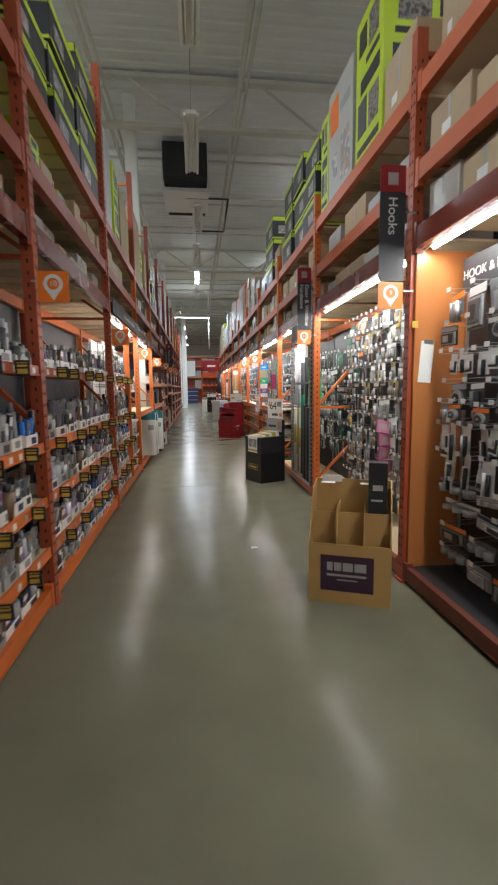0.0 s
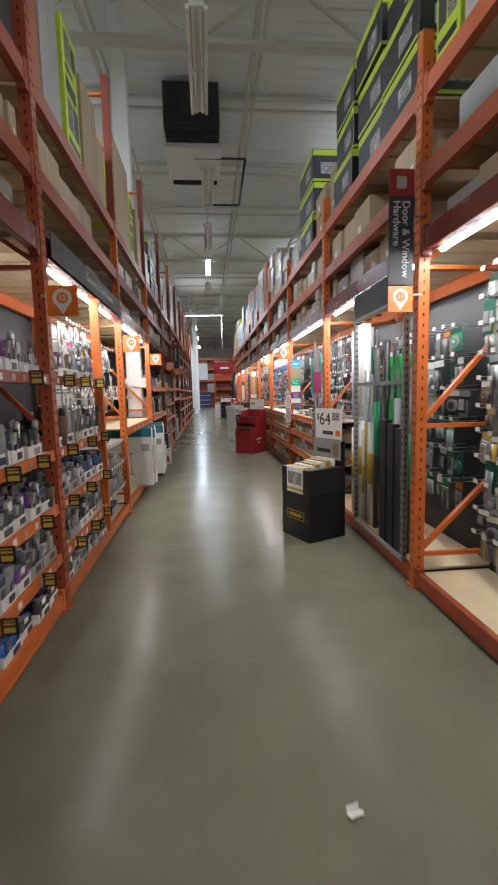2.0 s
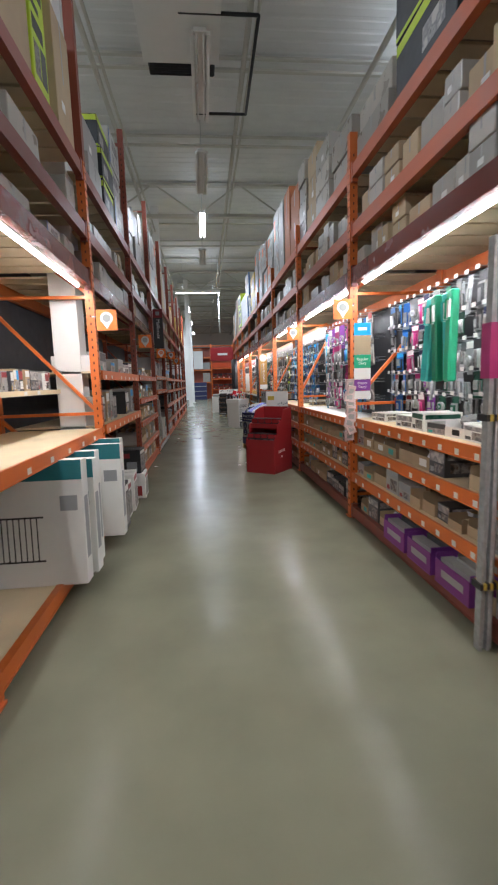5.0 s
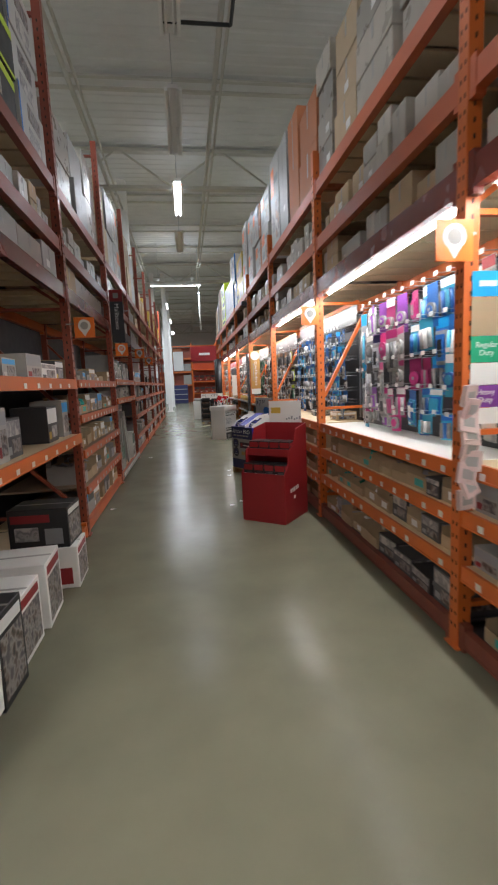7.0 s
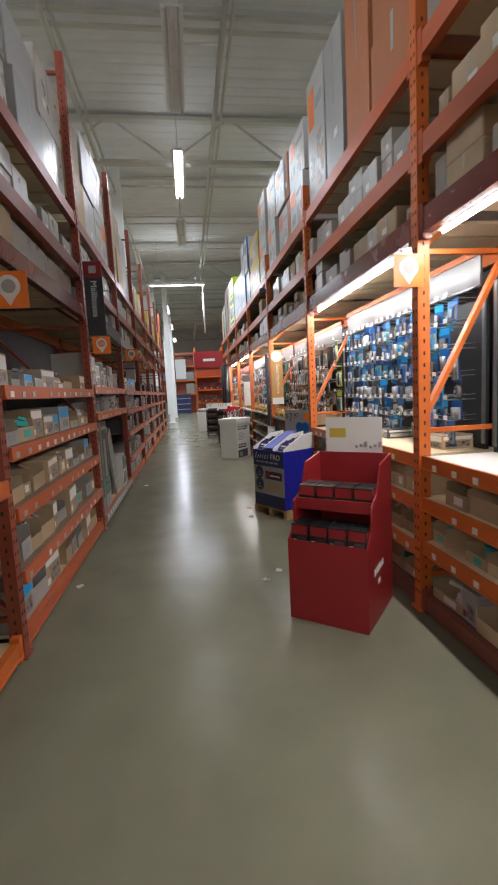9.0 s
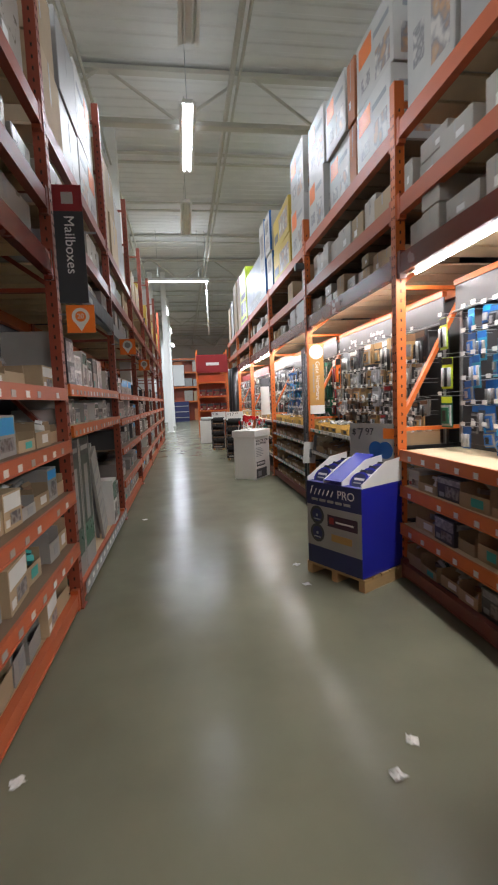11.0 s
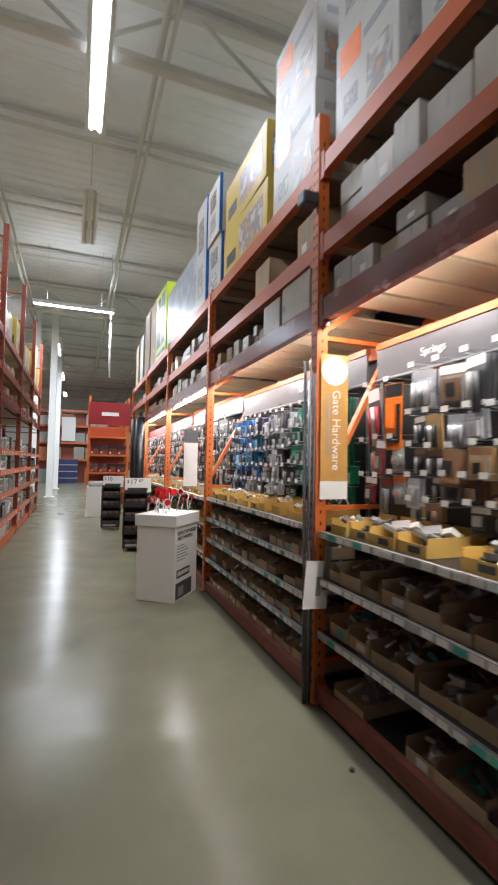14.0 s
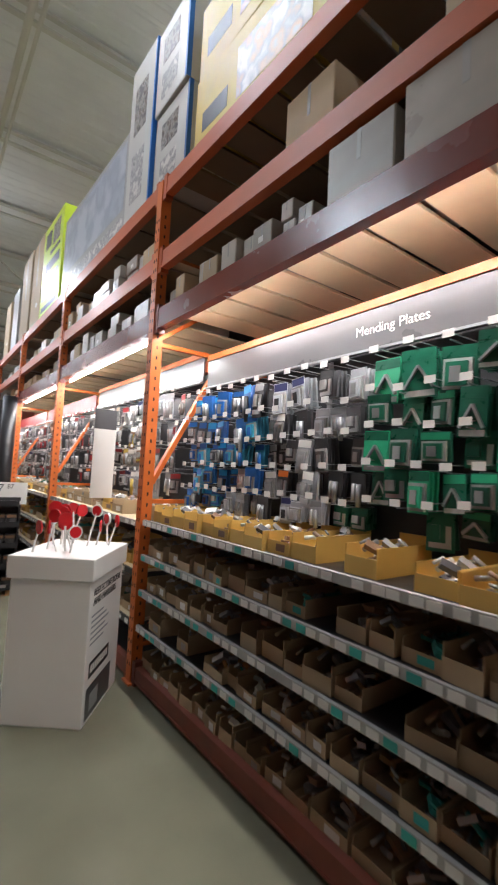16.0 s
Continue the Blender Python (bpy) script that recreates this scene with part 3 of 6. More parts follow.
upper(1, 2, MD, (["kraft"], 0.36, (0.3, 0.5), (0.3, 0.36), 0.9), None)
top_row(1, ("dark", 5.05, 5.75, 4.76, 3), ("dark", 5.8, 6.5, 4.9, 3), ("dark", 6.6, 7.25, 4.9, 3), ("kraft", 7.28, 7.55, 4.24, 1))
upper(1, 3, GR, GR, None)
top_row(1, ("kraft", 7.72, 8.3, 4.2, 2), ("dark", 8.4, 9.3, 4.95, 3), ("wrapped", 9.4, 10.2, 4.1, 2))
upper(1, 4, GR, GR, None)
top_row(1, ("wrapped", 10.38, 11.1, 4.2, 2), ("wrapped", 11.15, 11.8, 4.43, 3), ("kraft", 11.85, 12.4, 4.67, 3), ("wrapped", 12.45, 12.9, 4.72, 4))
upper(1, 5, GR, GR, None)
top_row(1, ("orange", 13.02, 13.75, 4.67, 2), ("orange", 13.8, 14.3, 4.9, 1), ("pale", 14.35, 14.85, 4.9, 1), ("white", 14.9, 15.5, 4.95, 1))
upper(1, 6, SN, (["kraft", "wrapped", "wrapped"], 0.42, (0.2, 0.36), (0.16, 0.3), 1.0, 0.02), None)
top_row(1, ("white", 15.75, 16.5, 4.81, 2), ("orange", 16.52, 16.72, 4.81, 2), ("white", 16.75, 17.4, 4.86, 2), ("white", 17.5, 18.15, 5.0, 2))
upper(1, 7, None, (["kraft", "wrapped"], 0.4, (0.3, 0.5), (0.2, 0.36), 0.15), None)
top_row(1, ("white", 18.42, 19.2, 5.14, 2), ("yellow", 19.35, 20.62, 4.76, 2), ("pic", 20.74, 21.3, 5.09, 2), ("pic", 21.33, 21.85, 5.14, 1))
for yc, w, h in ((18.64, 0.46, 0.29), (19.08, 0.34, 0.26)):
    carton(X(1, 0.3), yc, 2.642, 0.56, w, h, GKRAFT, 1, LBL["wrapped"])
stack_row(1, 19.34, P(8) - 0.08, 2.642, 0.29, ["kraft", "wrapped", "wrapped"], (0.1, 0.2), (0.1, 0.2), setback=0.01, full=0.95)
upper(1, 8, SN, SN, None)
top_row(1, ("panel", 21.98, 24.15, 4.72, 1))
upper(1, 9, SM, SM, None)
top_row(1, ("lime", 24.3, 25.4, 5.09, 1), ("kraft", 25.55, 26.35, 5.19, 1), ("kraft", 26.45, 27.3, 5.24, 1))
upper(1, 10, SM, SM, None)
top_row(1, ("pale", 27.5, 28.2, 4.9, 1), ("kraft", 28.25, 28.9, 4.81, 1))
upper(-1, -1, SM, MD, (["dark", "lime"], 0.6, (0.6, 0.8), (0.3, 0.45)))
upper(-1, 0, SM, (["kraft", "wrapped"], 0.36, (0.2, 0.4), (0.12, 0.3)), None)
top_row(-1, ("dark", 0.0, 0.9, 4.24, 2), ("dark", 0.95, 2.1, 4.29, 2))
upper(-1, 1, SM, (["kraft", "kraft", "lime"], 0.36, (0.2, 0.4), (0.12, 0.3)), None)
top_row(-1, ("dark", 2.4, 3.1, 4.29, 2), ("dark", 3.15, 3.95, 4.67, 3), ("dark", 4.0, 4.85, 4.9, 3))
upper(-1, 2, (["kraft", "pale"], 0.25, (0.3, 0.6), (0.15, 0.25), 0.7), (["kraft"], 0.4, (0.5, 0.7), (0.25, 0.36), 0.6), None)
top_row(-1, ("orange", 5.05, 5.35, 4.81, 1), ("pale", 5.4, 5.85, 4.9, 1), ("lime", 5.9, 6.35, 4.72, 1), ("kraft", 6.4, 7.0, 4.57, 1), ("kraft", 7.05, 7.5, 4.43, 1))
upper(-1, 3, (["wrapped", "pic"], 0.25, (0.3, 0.6), (0.15, 0.25), 0.8), (["kraft", "wrapped"], 0.36, (0.4, 0.6), (0.3, 0.36), 0.7), None)
top_row(-1, ("lime", 7.75, 8.05, 4.43, 1), ("kraft", 8.1, 9.25, 4.95, 1), ("lime", 9.3, 9.65, 4.72, 1), ("kraft", 9.7, 10.2, 4.62, 1))
upper(-1, 4, (["wrapped", "pale"], 0.27, (0.35, 0.6), (0.2, 0.27), 0.9, 0.02), GR, None)
top_row(-1, ("pale", 10.75, 11.4, 4.34, 2), ("dark", 11.45, 12.1, 4.72, 3), ("pic", 12.15, 12.85, 4.95, 3))
upper(-1, 5, (["kraft", "wrapped"], 0.28, (0.5, 0.9), (0.26, 0.28), 0.95, 0.02), GR, None)
top_row(-1, ("wrapped", 13.1, 13.9, 4.48, 2), ("pale", 14.0, 14.7, 4.62, 2), ("wrapped", 14.75, 15.5, 4.81, 2))
upper(-1, 6, (["pale", "wrapped", "pic"], 0.28, (0.25, 0.45), (0.2, 0.28), 1.0, 0.02), (["pale", "wrapped"], 0.41, (0.28, 0.5), (0.3, 0.41), 1.0, 0.02), None)
top_row(-1, ("kraft", 15.75, 16.4, 4.9, 2), ("pale", 16.45, 17.2, 5.0, 2), ("white", 17.25, 18.15, 5.14, 2))
upper(-1, 7, (["pale", "wrapped"], 0.28, (0.25, 0.45), (0.2, 0.28), 1.0, 0.02), (["pale", "kraft"], 0.41, (0.28, 0.5), (0.3, 0.41), 1.0, 0.02), None)
top_row(-1, ("kraft", 18.42, 19.0, 5.0, 2), ("kraft", 19.05, 19.8, 5.05, 2), ("pale", 19.85, 20.8, 4.9, 2))
for k in (8, 9, 10, 11):
    upper(-1, k, SM, SM, (["pale", "yellow", "kraft"], 1.5, (0.5, 0.7), (0.6, 0.8)))


# ---- goods on pegs and shelves ----
def turn(side):
    return 0 if side > 0 else 180


def pack_mesh(w, h, mats, style, seed):
    """One carded pack hung from the origin, face towards -x: its card, its blister, and the cards behind it."""
    key = ("pack", round(w, 3), round(h, 3), tuple(m.name for m in mats), style, seed)
    if key in CACHE:
        return CACHE[key]
    r = random.Random(seed * 31 + style)
    card, bm, rear = bmesh.new(), bmesh.new(), bmesh.new()
    t = pose(0, 0, 0, r.uniform(-2, 2), r.uniform(-3, 3), r.uniform(-3, 3))
    bx(card, 0, 0.002, -w / 2, w / 2, -h, 0.012, 0, t)
    bx(card, -0.001, 0, -w / 2 + 0.003, w / 2 - 0.003, -h * 0.18, 0.008, 1, t)
    for i in range(1, r.choice((2, 3, 4))):
        bx(rear, i * 0.026, i * 0.026 + 0.012, -w / 2 * 0.95, w / 2 * 0.95, -h * 0.95, 0.01, 0, pose(0, r.uniform(-0.005, 0.005), 0, r.uniform(-3, 3), r.uniform(-3, 3), 0))
    if style == 0:
        bx(bm, -0.014, 0, -w * 0.4, w * 0.4, -h * 0.94, -h * 0.24, 2, t)
        bx(bm, -0.026, -0.0141, -w * 0.3, w * 0.3, -h * 0.86, -h * 0.32, 0, t)
        bx(bm, -0.029, -0.0261, -w * 0.12, w * 0.18, -h * 0.78, -h * 0.42, 3, t)
    elif style == 1:
        for j in range(3):
            u = (-0.3 + 0.3 * j) * w
            rod(bm, t @ Vector((-0.012, u, -h * 0.92)), t @ Vector((-0.012, u, -h * 0.28)), w * 0.12, 3 if j % 2 else 2, 8)
    elif style == 2:
        bx(bm, -0.008, 0, -w * 0.38, -w * 0.2, -h * 0.9, -h * 0.3, 3, t)
        bx(bm, -0.008, 0, -w * 0.2, w * 0.38, -h * 0.9, -h * 0.76, 3, t)
        bx(bm, -0.012, 0, w * 0.0, w * 0.4, -h * 0.66, -h * 0.28, 2, t)
    elif style == 5:
        # bright angle bracket in a dull clear pouch
        for sg in (-1, 1):
            bar(bm, t @ Vector((-0.008, 0, -h * 0.32)), t @ Vector((-0.008, sg * w * 0.42, -h * 0.8)), w * 0.12, 0.01, 3)
        bx(bm, -0.002, -0.0001, -w * 0.44, w * 0.44, -h * 0.97, -h * 0.84, 2, t)
    elif style == 3:
        rod(bm, t @ Vector((-0.024, 0, -h * 0.58)), t @ Vector((0, 0, -h * 0.58)), min(w, h) * 0.4, 2, 12)
        rod(bm, t @ Vector((-0.03, 0, -h * 0.58)), t @ Vector((-0.0241, 0, -h * 0.58)), min(w, h) * 0.26, 0, 10)
        rod(bm, t @ Vector((-0.033, 0, -h * 0.58)), t @ Vector((-0.0301, 0, -h * 0.58)), min(w, h) * 0.1, 3, 10)
    else:
        rod(bm, t @ Vector((-0.014, -w * 0.15, -h * 0.3)), t @ Vector((-0.014, -w * 0.15, -h * 1.1)), w * 0.13, 3, 8)
        rod(bm, t @ Vector((-0.014, w * 0.18, -h * 0.28)), t @ Vector((-0.014, w * 0.18, -h * 0.95)), w * 0.11, 2, 8)
        bx(bm, -0.0012, 0, -w * 0.45, w * 0.45, -h * 0.96, -h * 0.86, 1, t)
    CACHE[key] = (mesh("card", card, mats), mesh("blister", bm, mats), mesh("rear_pack", rear, mats) if len(rear.verts) else None)
    return CACHE[key]


def hook_bm(bm, m=None):
    v = (lambda *p: m @ Vector(p)) if m is not None else (lambda *p: Vector(p))
    rod(bm, v(0.12, 0, 0.014), v(-0.1, 0, 0.014), 0.0028, 0, 5)
    rod(bm, v(0.12, 0, 0.05), v(-0.11, 0, 0.04), 0.0022, 0, 5)
    bx(bm, -0.1125, -0.11, -0.024, 0.024, 0.02, 0.05, 1, m)


HOOK = None


def peg_block(side, y0, y1, d, rows, palettes, name, label, category, single=False, miss=0.06, styles=(0, 1, 2, 3, 4), tags=True):
    """Rows of carded packs on hooks; d is the depth of the pegboard."""
    global HOOK
    if HOOK is None:
        bm = bmesh.new()
        hook_bm(bm)
        HOOK = mesh("peg_hook", bm, [STEEL, PAPER])
    joined = bmesh.new()
    for z, h, w in rows:
        n = max(1, int((y1 - y0) / (w + 0.02)))
        step = (y1 - y0) / n
        for i in range(n):
            y = y0 + (i + 0.5) * step
            u = (y - y0) / (y1 - y0)
            m = pose(X(side, d - 0.14), y, z + rng.uniform(-0.012, 0.012), 0, 0, turn(side))
            if tags:
                if single:
                    tagged(put("peg_hook", HOOK, m), "steel peg hook with a white price tag", "peg hook", "peg hooks")
                else:
                    hook_bm(joined, m)
            if rng.random() < miss:
                continue
            pal = palettes[min(int(u * len(palettes)), len(palettes) - 1)]
            seed = rng.randrange(3)
            mats = pal[rng.randrange(len(pal))]
            hh = h * rng.choice((0.85, 1.0, 1.15, 1.3))
            me = pack_mesh(min(w, step - 0.008), hh, mats, rng.choice(styles), seed)
            off = rng.uniform(-0.085, 0.01)
            ob = tagged(put(name, me[0], m @ pose(off, rng.uniform(-0.008, 0.008), 0, rng.uniform(-4, 4), 0, rng.uniform(-14, 14))), label, category, name.replace("_", " ") + "s on the pegs")
            put("blister", me[1], Matrix(), ob)
            if me[2] is not None and single:
                put("rear_pack", me[2], Matrix(), ob)
    if tags and not single:
        tagged(part("peg_hooks", joined, [STEEL, PAPER]), "rows of steel peg hooks with white price tags", "peg hooks", kind="stuff")
    else:
        joined.free()


def pegboard(side, y0, y1, z0, z1, d, material, label):
    th = root("pegboard", pose(X(side, d), (y0 + y1) / 2, z0), label, "pegboard", "pegboards")
    L, H = (y1 - y0) / 2, z1 - z0
    boxpart("board", (*sorted((0, side * 0.02)), -L, L, 0, H), material, th)
    for y in (-L + 0.02, 0, L - 0.02):
        boxpart("rail", (*sorted((-side * 0.012, -side * 0.0005)), y - 0.015, y + 0.015, 0, H), STEEL, th)
    boxpart("foot", (*sorted((0.0, side * 0.02)), -L, L, 0.118 - z0, -0.001), BLACK, th)
    return th


def fascia(side, y0, y1, z0, z1, d, material, body, tmat, size=0.075):
    th = root("shelf_sign", pose(X(side, d), (y0 + y1) / 2, (z0 + z1) / 2), ("pale frosted" if material in (WHITE, SIGNGREY) else "dark") + " header sign board along the shelf", "shelf sign", "shelf signs")
    L, H = (y1 - y0) / 2, (z1 - z0) / 2
    boxpart("board", (*sorted((0, side * 0.012)), -L, L, -H, H), material, th)
    if material is SIGNGREY:
        boxpart("top_rail", (*sorted((-side * 0.01, side * 0.03)), -L, L, H + 0.001, H + 0.045), ORANGE, th, "orange steel rail")
        boxpart("lip", (*sorted((-side * 0.03, -side * 0.001)), -L, L, -H - 0.012, -H), STEEL, th)
    for u, s in body:
        words("lettering", s, size, tmat, pose(-side * 0.0025, u, 0, 0, 0, -90 * side), th)
    return th


def jumble(bm, w, d, h, n, r, nm):
    for _ in range(n):
        s = r.uniform(0.25, 0.55) * min(w, d)
        m = pose(r.uniform(-d / 2 + s / 2, d / 2 - s / 2), r.uniform(-w / 2 + s / 2, w / 2 - s / 2), r.uniform(0.1, 0.9) * h, r.uniform(-40, 40), r.uniform(-40, 40), r.uniform(0, 180))
        k = r.random()
        if k < 0.5:
            bx(bm, -s / 2, s / 2, -s * 0.3, s * 0.3, -s * 0.15, s * 0.15, r.randrange(1, nm), m)
        else:
            rod(bm, m @ Vector((-s / 2, 0, 0)), m @ Vector((s / 2, 0, 0)), s * 0.14, r.randrange(1, nm), 7)


def bin_mesh(w, d, h, mats, seed, split=False):
    """An open tray with a low front towards -x, and the loose goods that fill it."""
    key = ("bin", round(w, 2), round(d, 2), round(h, 2), tuple(m.name for m in mats), seed, split)
    if key in CACHE:
        return CACHE[key]
    r = random.Random(seed)
    bm = bmesh.new()
    t = 0.004
    bx(bm, -d / 2, d / 2, -w / 2, w / 2, 0, t)
    bx(bm, -d / 2, -d / 2 + t, -w / 2, w / 2, t, h * 0.5)
    bx(bm, d / 2 - t, d / 2, -w / 2, w / 2, t, h)
    for s in (-1, 1):
        bx(bm, -d / 2 + t, d / 2 - t, *sorted((s * w / 2, s * (w / 2 - t))), t, h * 0.8)
    if seed % 2:
        bx(bm, -d / 2 - 0.001, -d / 2, -w * 0.3, w * 0.1, h * 0.12, h * 0.4, 1)
    if split:
        goods = bmesh.new()
        jumble(goods, w * 0.92, d * 0.92, h, 22, r, len(mats))
        CACHE[key] = (mesh("parts_bin", bm, mats), mesh("filling", goods, mats))
    else:
        jumble(bm, w * 0.92, d * 0.92, h, 18, r, len(mats))
        CACHE[key] = mesh("parts_bin", bm, mats)
    return CACHE[key]


def goods_mesh(w, d, h, mats, seed):
    """A white-fronted tray with upright packs standing in rows behind its lip."""
    key = ("goods", round(w, 2), round(d, 2), round(h, 2), tuple(m.name for m in mats), seed)
    if key in CACHE:
        return CACHE[key]
    r = random.Random(seed + 50)
    bm = bmesh.new()
    lip = min(0.075, h * 0.35)
    bx(bm, -d / 2, d / 2, -w / 2, w / 2, 0, 0.004)
    bx(bm, -d / 2, -d / 2 + 0.004, -w / 2, w / 2, 0.0041, lip)
    for s in (-1, 1):
        bx(bm, -d / 2 + 0.0041, d / 2, *sorted((s * w / 2, s * (w / 2 - 0.003))), 0.0041, lip * 1.1)
    bx(bm, -d / 2 - 0.001, -d / 2, -w * 0.35, w * 0.05, lip * 0.2, lip * 0.75, 1)
    n = r.choice((2, 3, 4))
    for row in range(3):
        for i in range(n):
            hh = h * r.uniform(0.65, 1.0)
            c = (-0.5 + (i + 0.5) / n) * (w - 0.012)
            x = -d / 2 + 0.03 + row * d * 0.3
            t = pose(x, c, 0.005, r.uniform(-4, 4), r.uniform(-9, 3), r.uniform(-8, 8))
            q = (w - 0.02) / n / 2
            k = r.randrange(1, len(mats))
            if r.random() < 0.35:
                rod(bm, t @ Vector((0, 0, 0)), t @ Vector((0, 0, hh * 0.8)), q * 0.85, k, 9)
                rod(bm, t @ Vector((0, 0, hh * 0.8)), t @ Vector((0, 0, hh)), q * 0.45, r.randrange(1, len(mats)), 8)
            else:
                bx(bm, -0.015, 0.015, -q, q, 0, hh, k, t)
                bx(bm, -0.0165, -0.0151, -q * 0.8, q * 0.8, hh * 0.7, hh * 0.95, r.randrange(0, len(mats)), t)
                bx(bm, -0.022, -0.0151, -q * 0.5, q * 0.5, hh * 0.25, hh * 0.6, r.randrange(1, len(mats)), t)
    CACHE[key] = mesh("goods_tray", bm, mats)
    return CACHE[key]


def box_mesh(w, d, h, mats, seed):
    """A small printed product box: face panels towards -x."""
    key = ("box", round(w, 2), round(d, 2), round(h, 2), tuple(m.name for m in mats), seed)
    if key in CACHE:
        return CACHE[key]
    r = random.Random(seed)
    bm = bmesh.new()
    bx(bm, -d / 2, d / 2, -w / 2, w / 2, 0, h)
    f = -d / 2
    c = r.uniform(0.5, 0.7)
    bx(bm, f - 0.001, f, -w * 0.46, w * 0.46, h * c, h * 0.94, 1)
    bx(bm, f - 0.001, f, -w * 0.4, w * 0.15, h * 0.12, h * (c - 0.08), 2)
    bx(bm, f - 0.001, f, w * 0.2, w * 0.42, h * 0.1, h * 0.3, 3)
    bx(bm, -d * 0.4, d * 0.4, -w / 2 - 0.001, -w / 2, h * 0.15, h * 0.55, 2)
    bx(bm, -d * 0.45, d * 0.45, -w / 2 - 0.001, -w / 2, h * 0.66, h * 0.9, 1)
    CACHE[key] = mesh("product_box", bm, mats)
    return CACHE[key]


def shelf_fill(side, y0, y1, z, d0, kinds, w=(0.12, 0.22), h=(0.1, 0.18), dep=0.34, label="", category="", name="parts_bin", full=0.95, tilt=0.0):
    y = y0 + 0.01
    while y < y1 - w[0]:
        ww = min(round(rng.uniform(*w) / 0.02) * 0.02, y1 - y)
        hh = round(rng.uniform(*h) / 0.02) * 0.02
        if rng.random() < full:
            mode, mats = rng.choice(kinds)
            seed = rng.randrange(4)
            split = mode == "bin" and name in ("parts_tray", "mustard_bin", "hinge_bin", "long_tray")
            if split:
                me, goods = bin_mesh(ww - 0.008, dep, hh, mats, seed, True)
            else:
                me = {"bin": bin_mesh, "box": box_mesh, "goods": goods_mesh}[mode](ww - 0.008, dep, hh, mats, seed)
            ob = tagged(put(name, me, pose(X(side, d0 + dep / 2 + rng.uniform(0, 0.03)), y + ww / 2, z, 0, 0, turn(side) + rng.uniform(-tilt, tilt))), label, category, name.replace("_", " ") + "s on the shelves")
            if split:
                tagged(put("filling", goods, Matrix(), ob), "loose small hardware", kind="stuff")
        y += ww + 0.004


def shelf(side, y0, y1, z, d0, d1, board, rail, tick=(PAPER,), every=0.11, beam=0.0, label="steel shelf with a strip of price tickets along its edge", tickw=0.06, solo=False):
    """A shelf at height z (its top) with an edge strip and tickets."""
    th = root("shelf", pose(X(side, d0), (y0 + y1) / 2, z), label, "shelf", "shelves")
    L, s = (y1 - y0) / 2, side
    boxpart("board", (*sorted((s * 0.004, s * (d1 - d0))), -L, L, -0.02, 0), board, th)
    hb = beam or 0.035
    bm = bmesh.new()
    bx(bm, *sorted((0, -s * 0.02)), -L, L, -hb, 0.006)
    if beam:
        bx(bm, *sorted((-s * 0.021, -s * 0.026)), -L, L, -hb, -hb + 0.012)
    part("edge_strip", bm, rail, th)
    n = int(2 * L / every)
    joined = None if solo else bmesh.new()
    for i in range(n):
        if rng.random() < 0.12:
            continue
        y = -L + (i + 0.5) * every + rng.uniform(-0.01, 0.01)
        d = (*sorted((-s * 0.0205, -s * 0.0225)), y - tickw / 2, y + tickw / 2, -hb + 0.004, min(0.0, -hb + 0.05))
        m = rng.randrange(len(tick))
        if solo:
            boxpart("price_ticket", d, tick[m], th)
        else:
            bx(joined, *d, m)
    if joined is not None:
        tagged(part("ticket_strip", joined, list(tick), th), "strip of small price tickets", kind="stuff")
    return th


def pal(card, head, prod, acc):
    return [card, head, prod, acc]


BLUES = [pal(TBLUE, TBLUE, CLEAR, STEEL), pal(CYAN, TBLUE, CLEAR, TBLUE), pal(TBLUE, SKYB, CLEAR, BLACK), pal(DARKC, TBLUE, CLEAR, STEEL)]
SILVERS = [pal(SILVER, GREY, CLEAR, STEEL), pal(DARKC, DARKC, CLEAR, STEEL), pal(GREY, PAPER, CLEAR, STEEL), pal(SILVER, NAVY, CLEAR, BLACK)]
DARKS = [pal(DARKC, PAPER, CLEAR, BLACK), pal(BLACK, GREY, CLEAR, STEEL), pal(DARKC, PRORANGE, CLEAR, STEEL)]
GREENS = [pal(DGREEN, DGREEN, CLEAR, STEEL), pal(DGREEN, GREEN, CLEAR, STEEL), pal(DGREEN, DGREEN, DGREEN, PALE), pal(GREEN, DGREEN, CLEAR, STEEL)]
BRONZES = [pal(BRONZE, PAPER, CLEAR, BLACK), pal(BRONZE, BRONZE, BLACK, BRONZE), pal(PALE, BRONZE, CLEAR, BLACK), pal(DARKC, BRONZE, CLEAR, BLACK)]
YELLOWS = [pal(PALE, PAPER, CLEAR, YELLOW), pal(PALE, PAPER, CLEAR, STEEL), pal(PALE, YELLOW, CLEAR, BRONZE), pal(BRONZE, PAPER, CLEAR, YELLOW)]
CLEARS = [pal(PAPER, PAPER, CLEAR, STEEL), pal(PALE, PAPER, CLEAR, PALE), pal(PAPER, YELLOW, CLEAR, STEEL), pal(PALE, GREY, CLEAR, DARKC)]
CYANS = [pal(CYAN, PAPER, TBLUE, CYAN), pal(TBLUE, TBLUE, CYAN, PAPER), pal(CYAN, CYAN, CLEAR, PAPER)]
PINKS = [pal(MAGENTA, MAGENTA, MAGENTA, CLEAR), pal(MAGENTA, PAPER, CLEAR, MAGENTA), pal(VIOLET, VIOLET, CLEAR, STEEL), pal(PALE, MAGENTA, CLEAR, DARKC)]
HINGES = [pal(KCARD, BRONZE, CLEAR, BLACK), pal(KCARD, PAPER, PALE, BLACK), pal(KCARD, KCARD, BLACK, STEEL), pal(DARKC, PAPER, PALE, BLACK)]
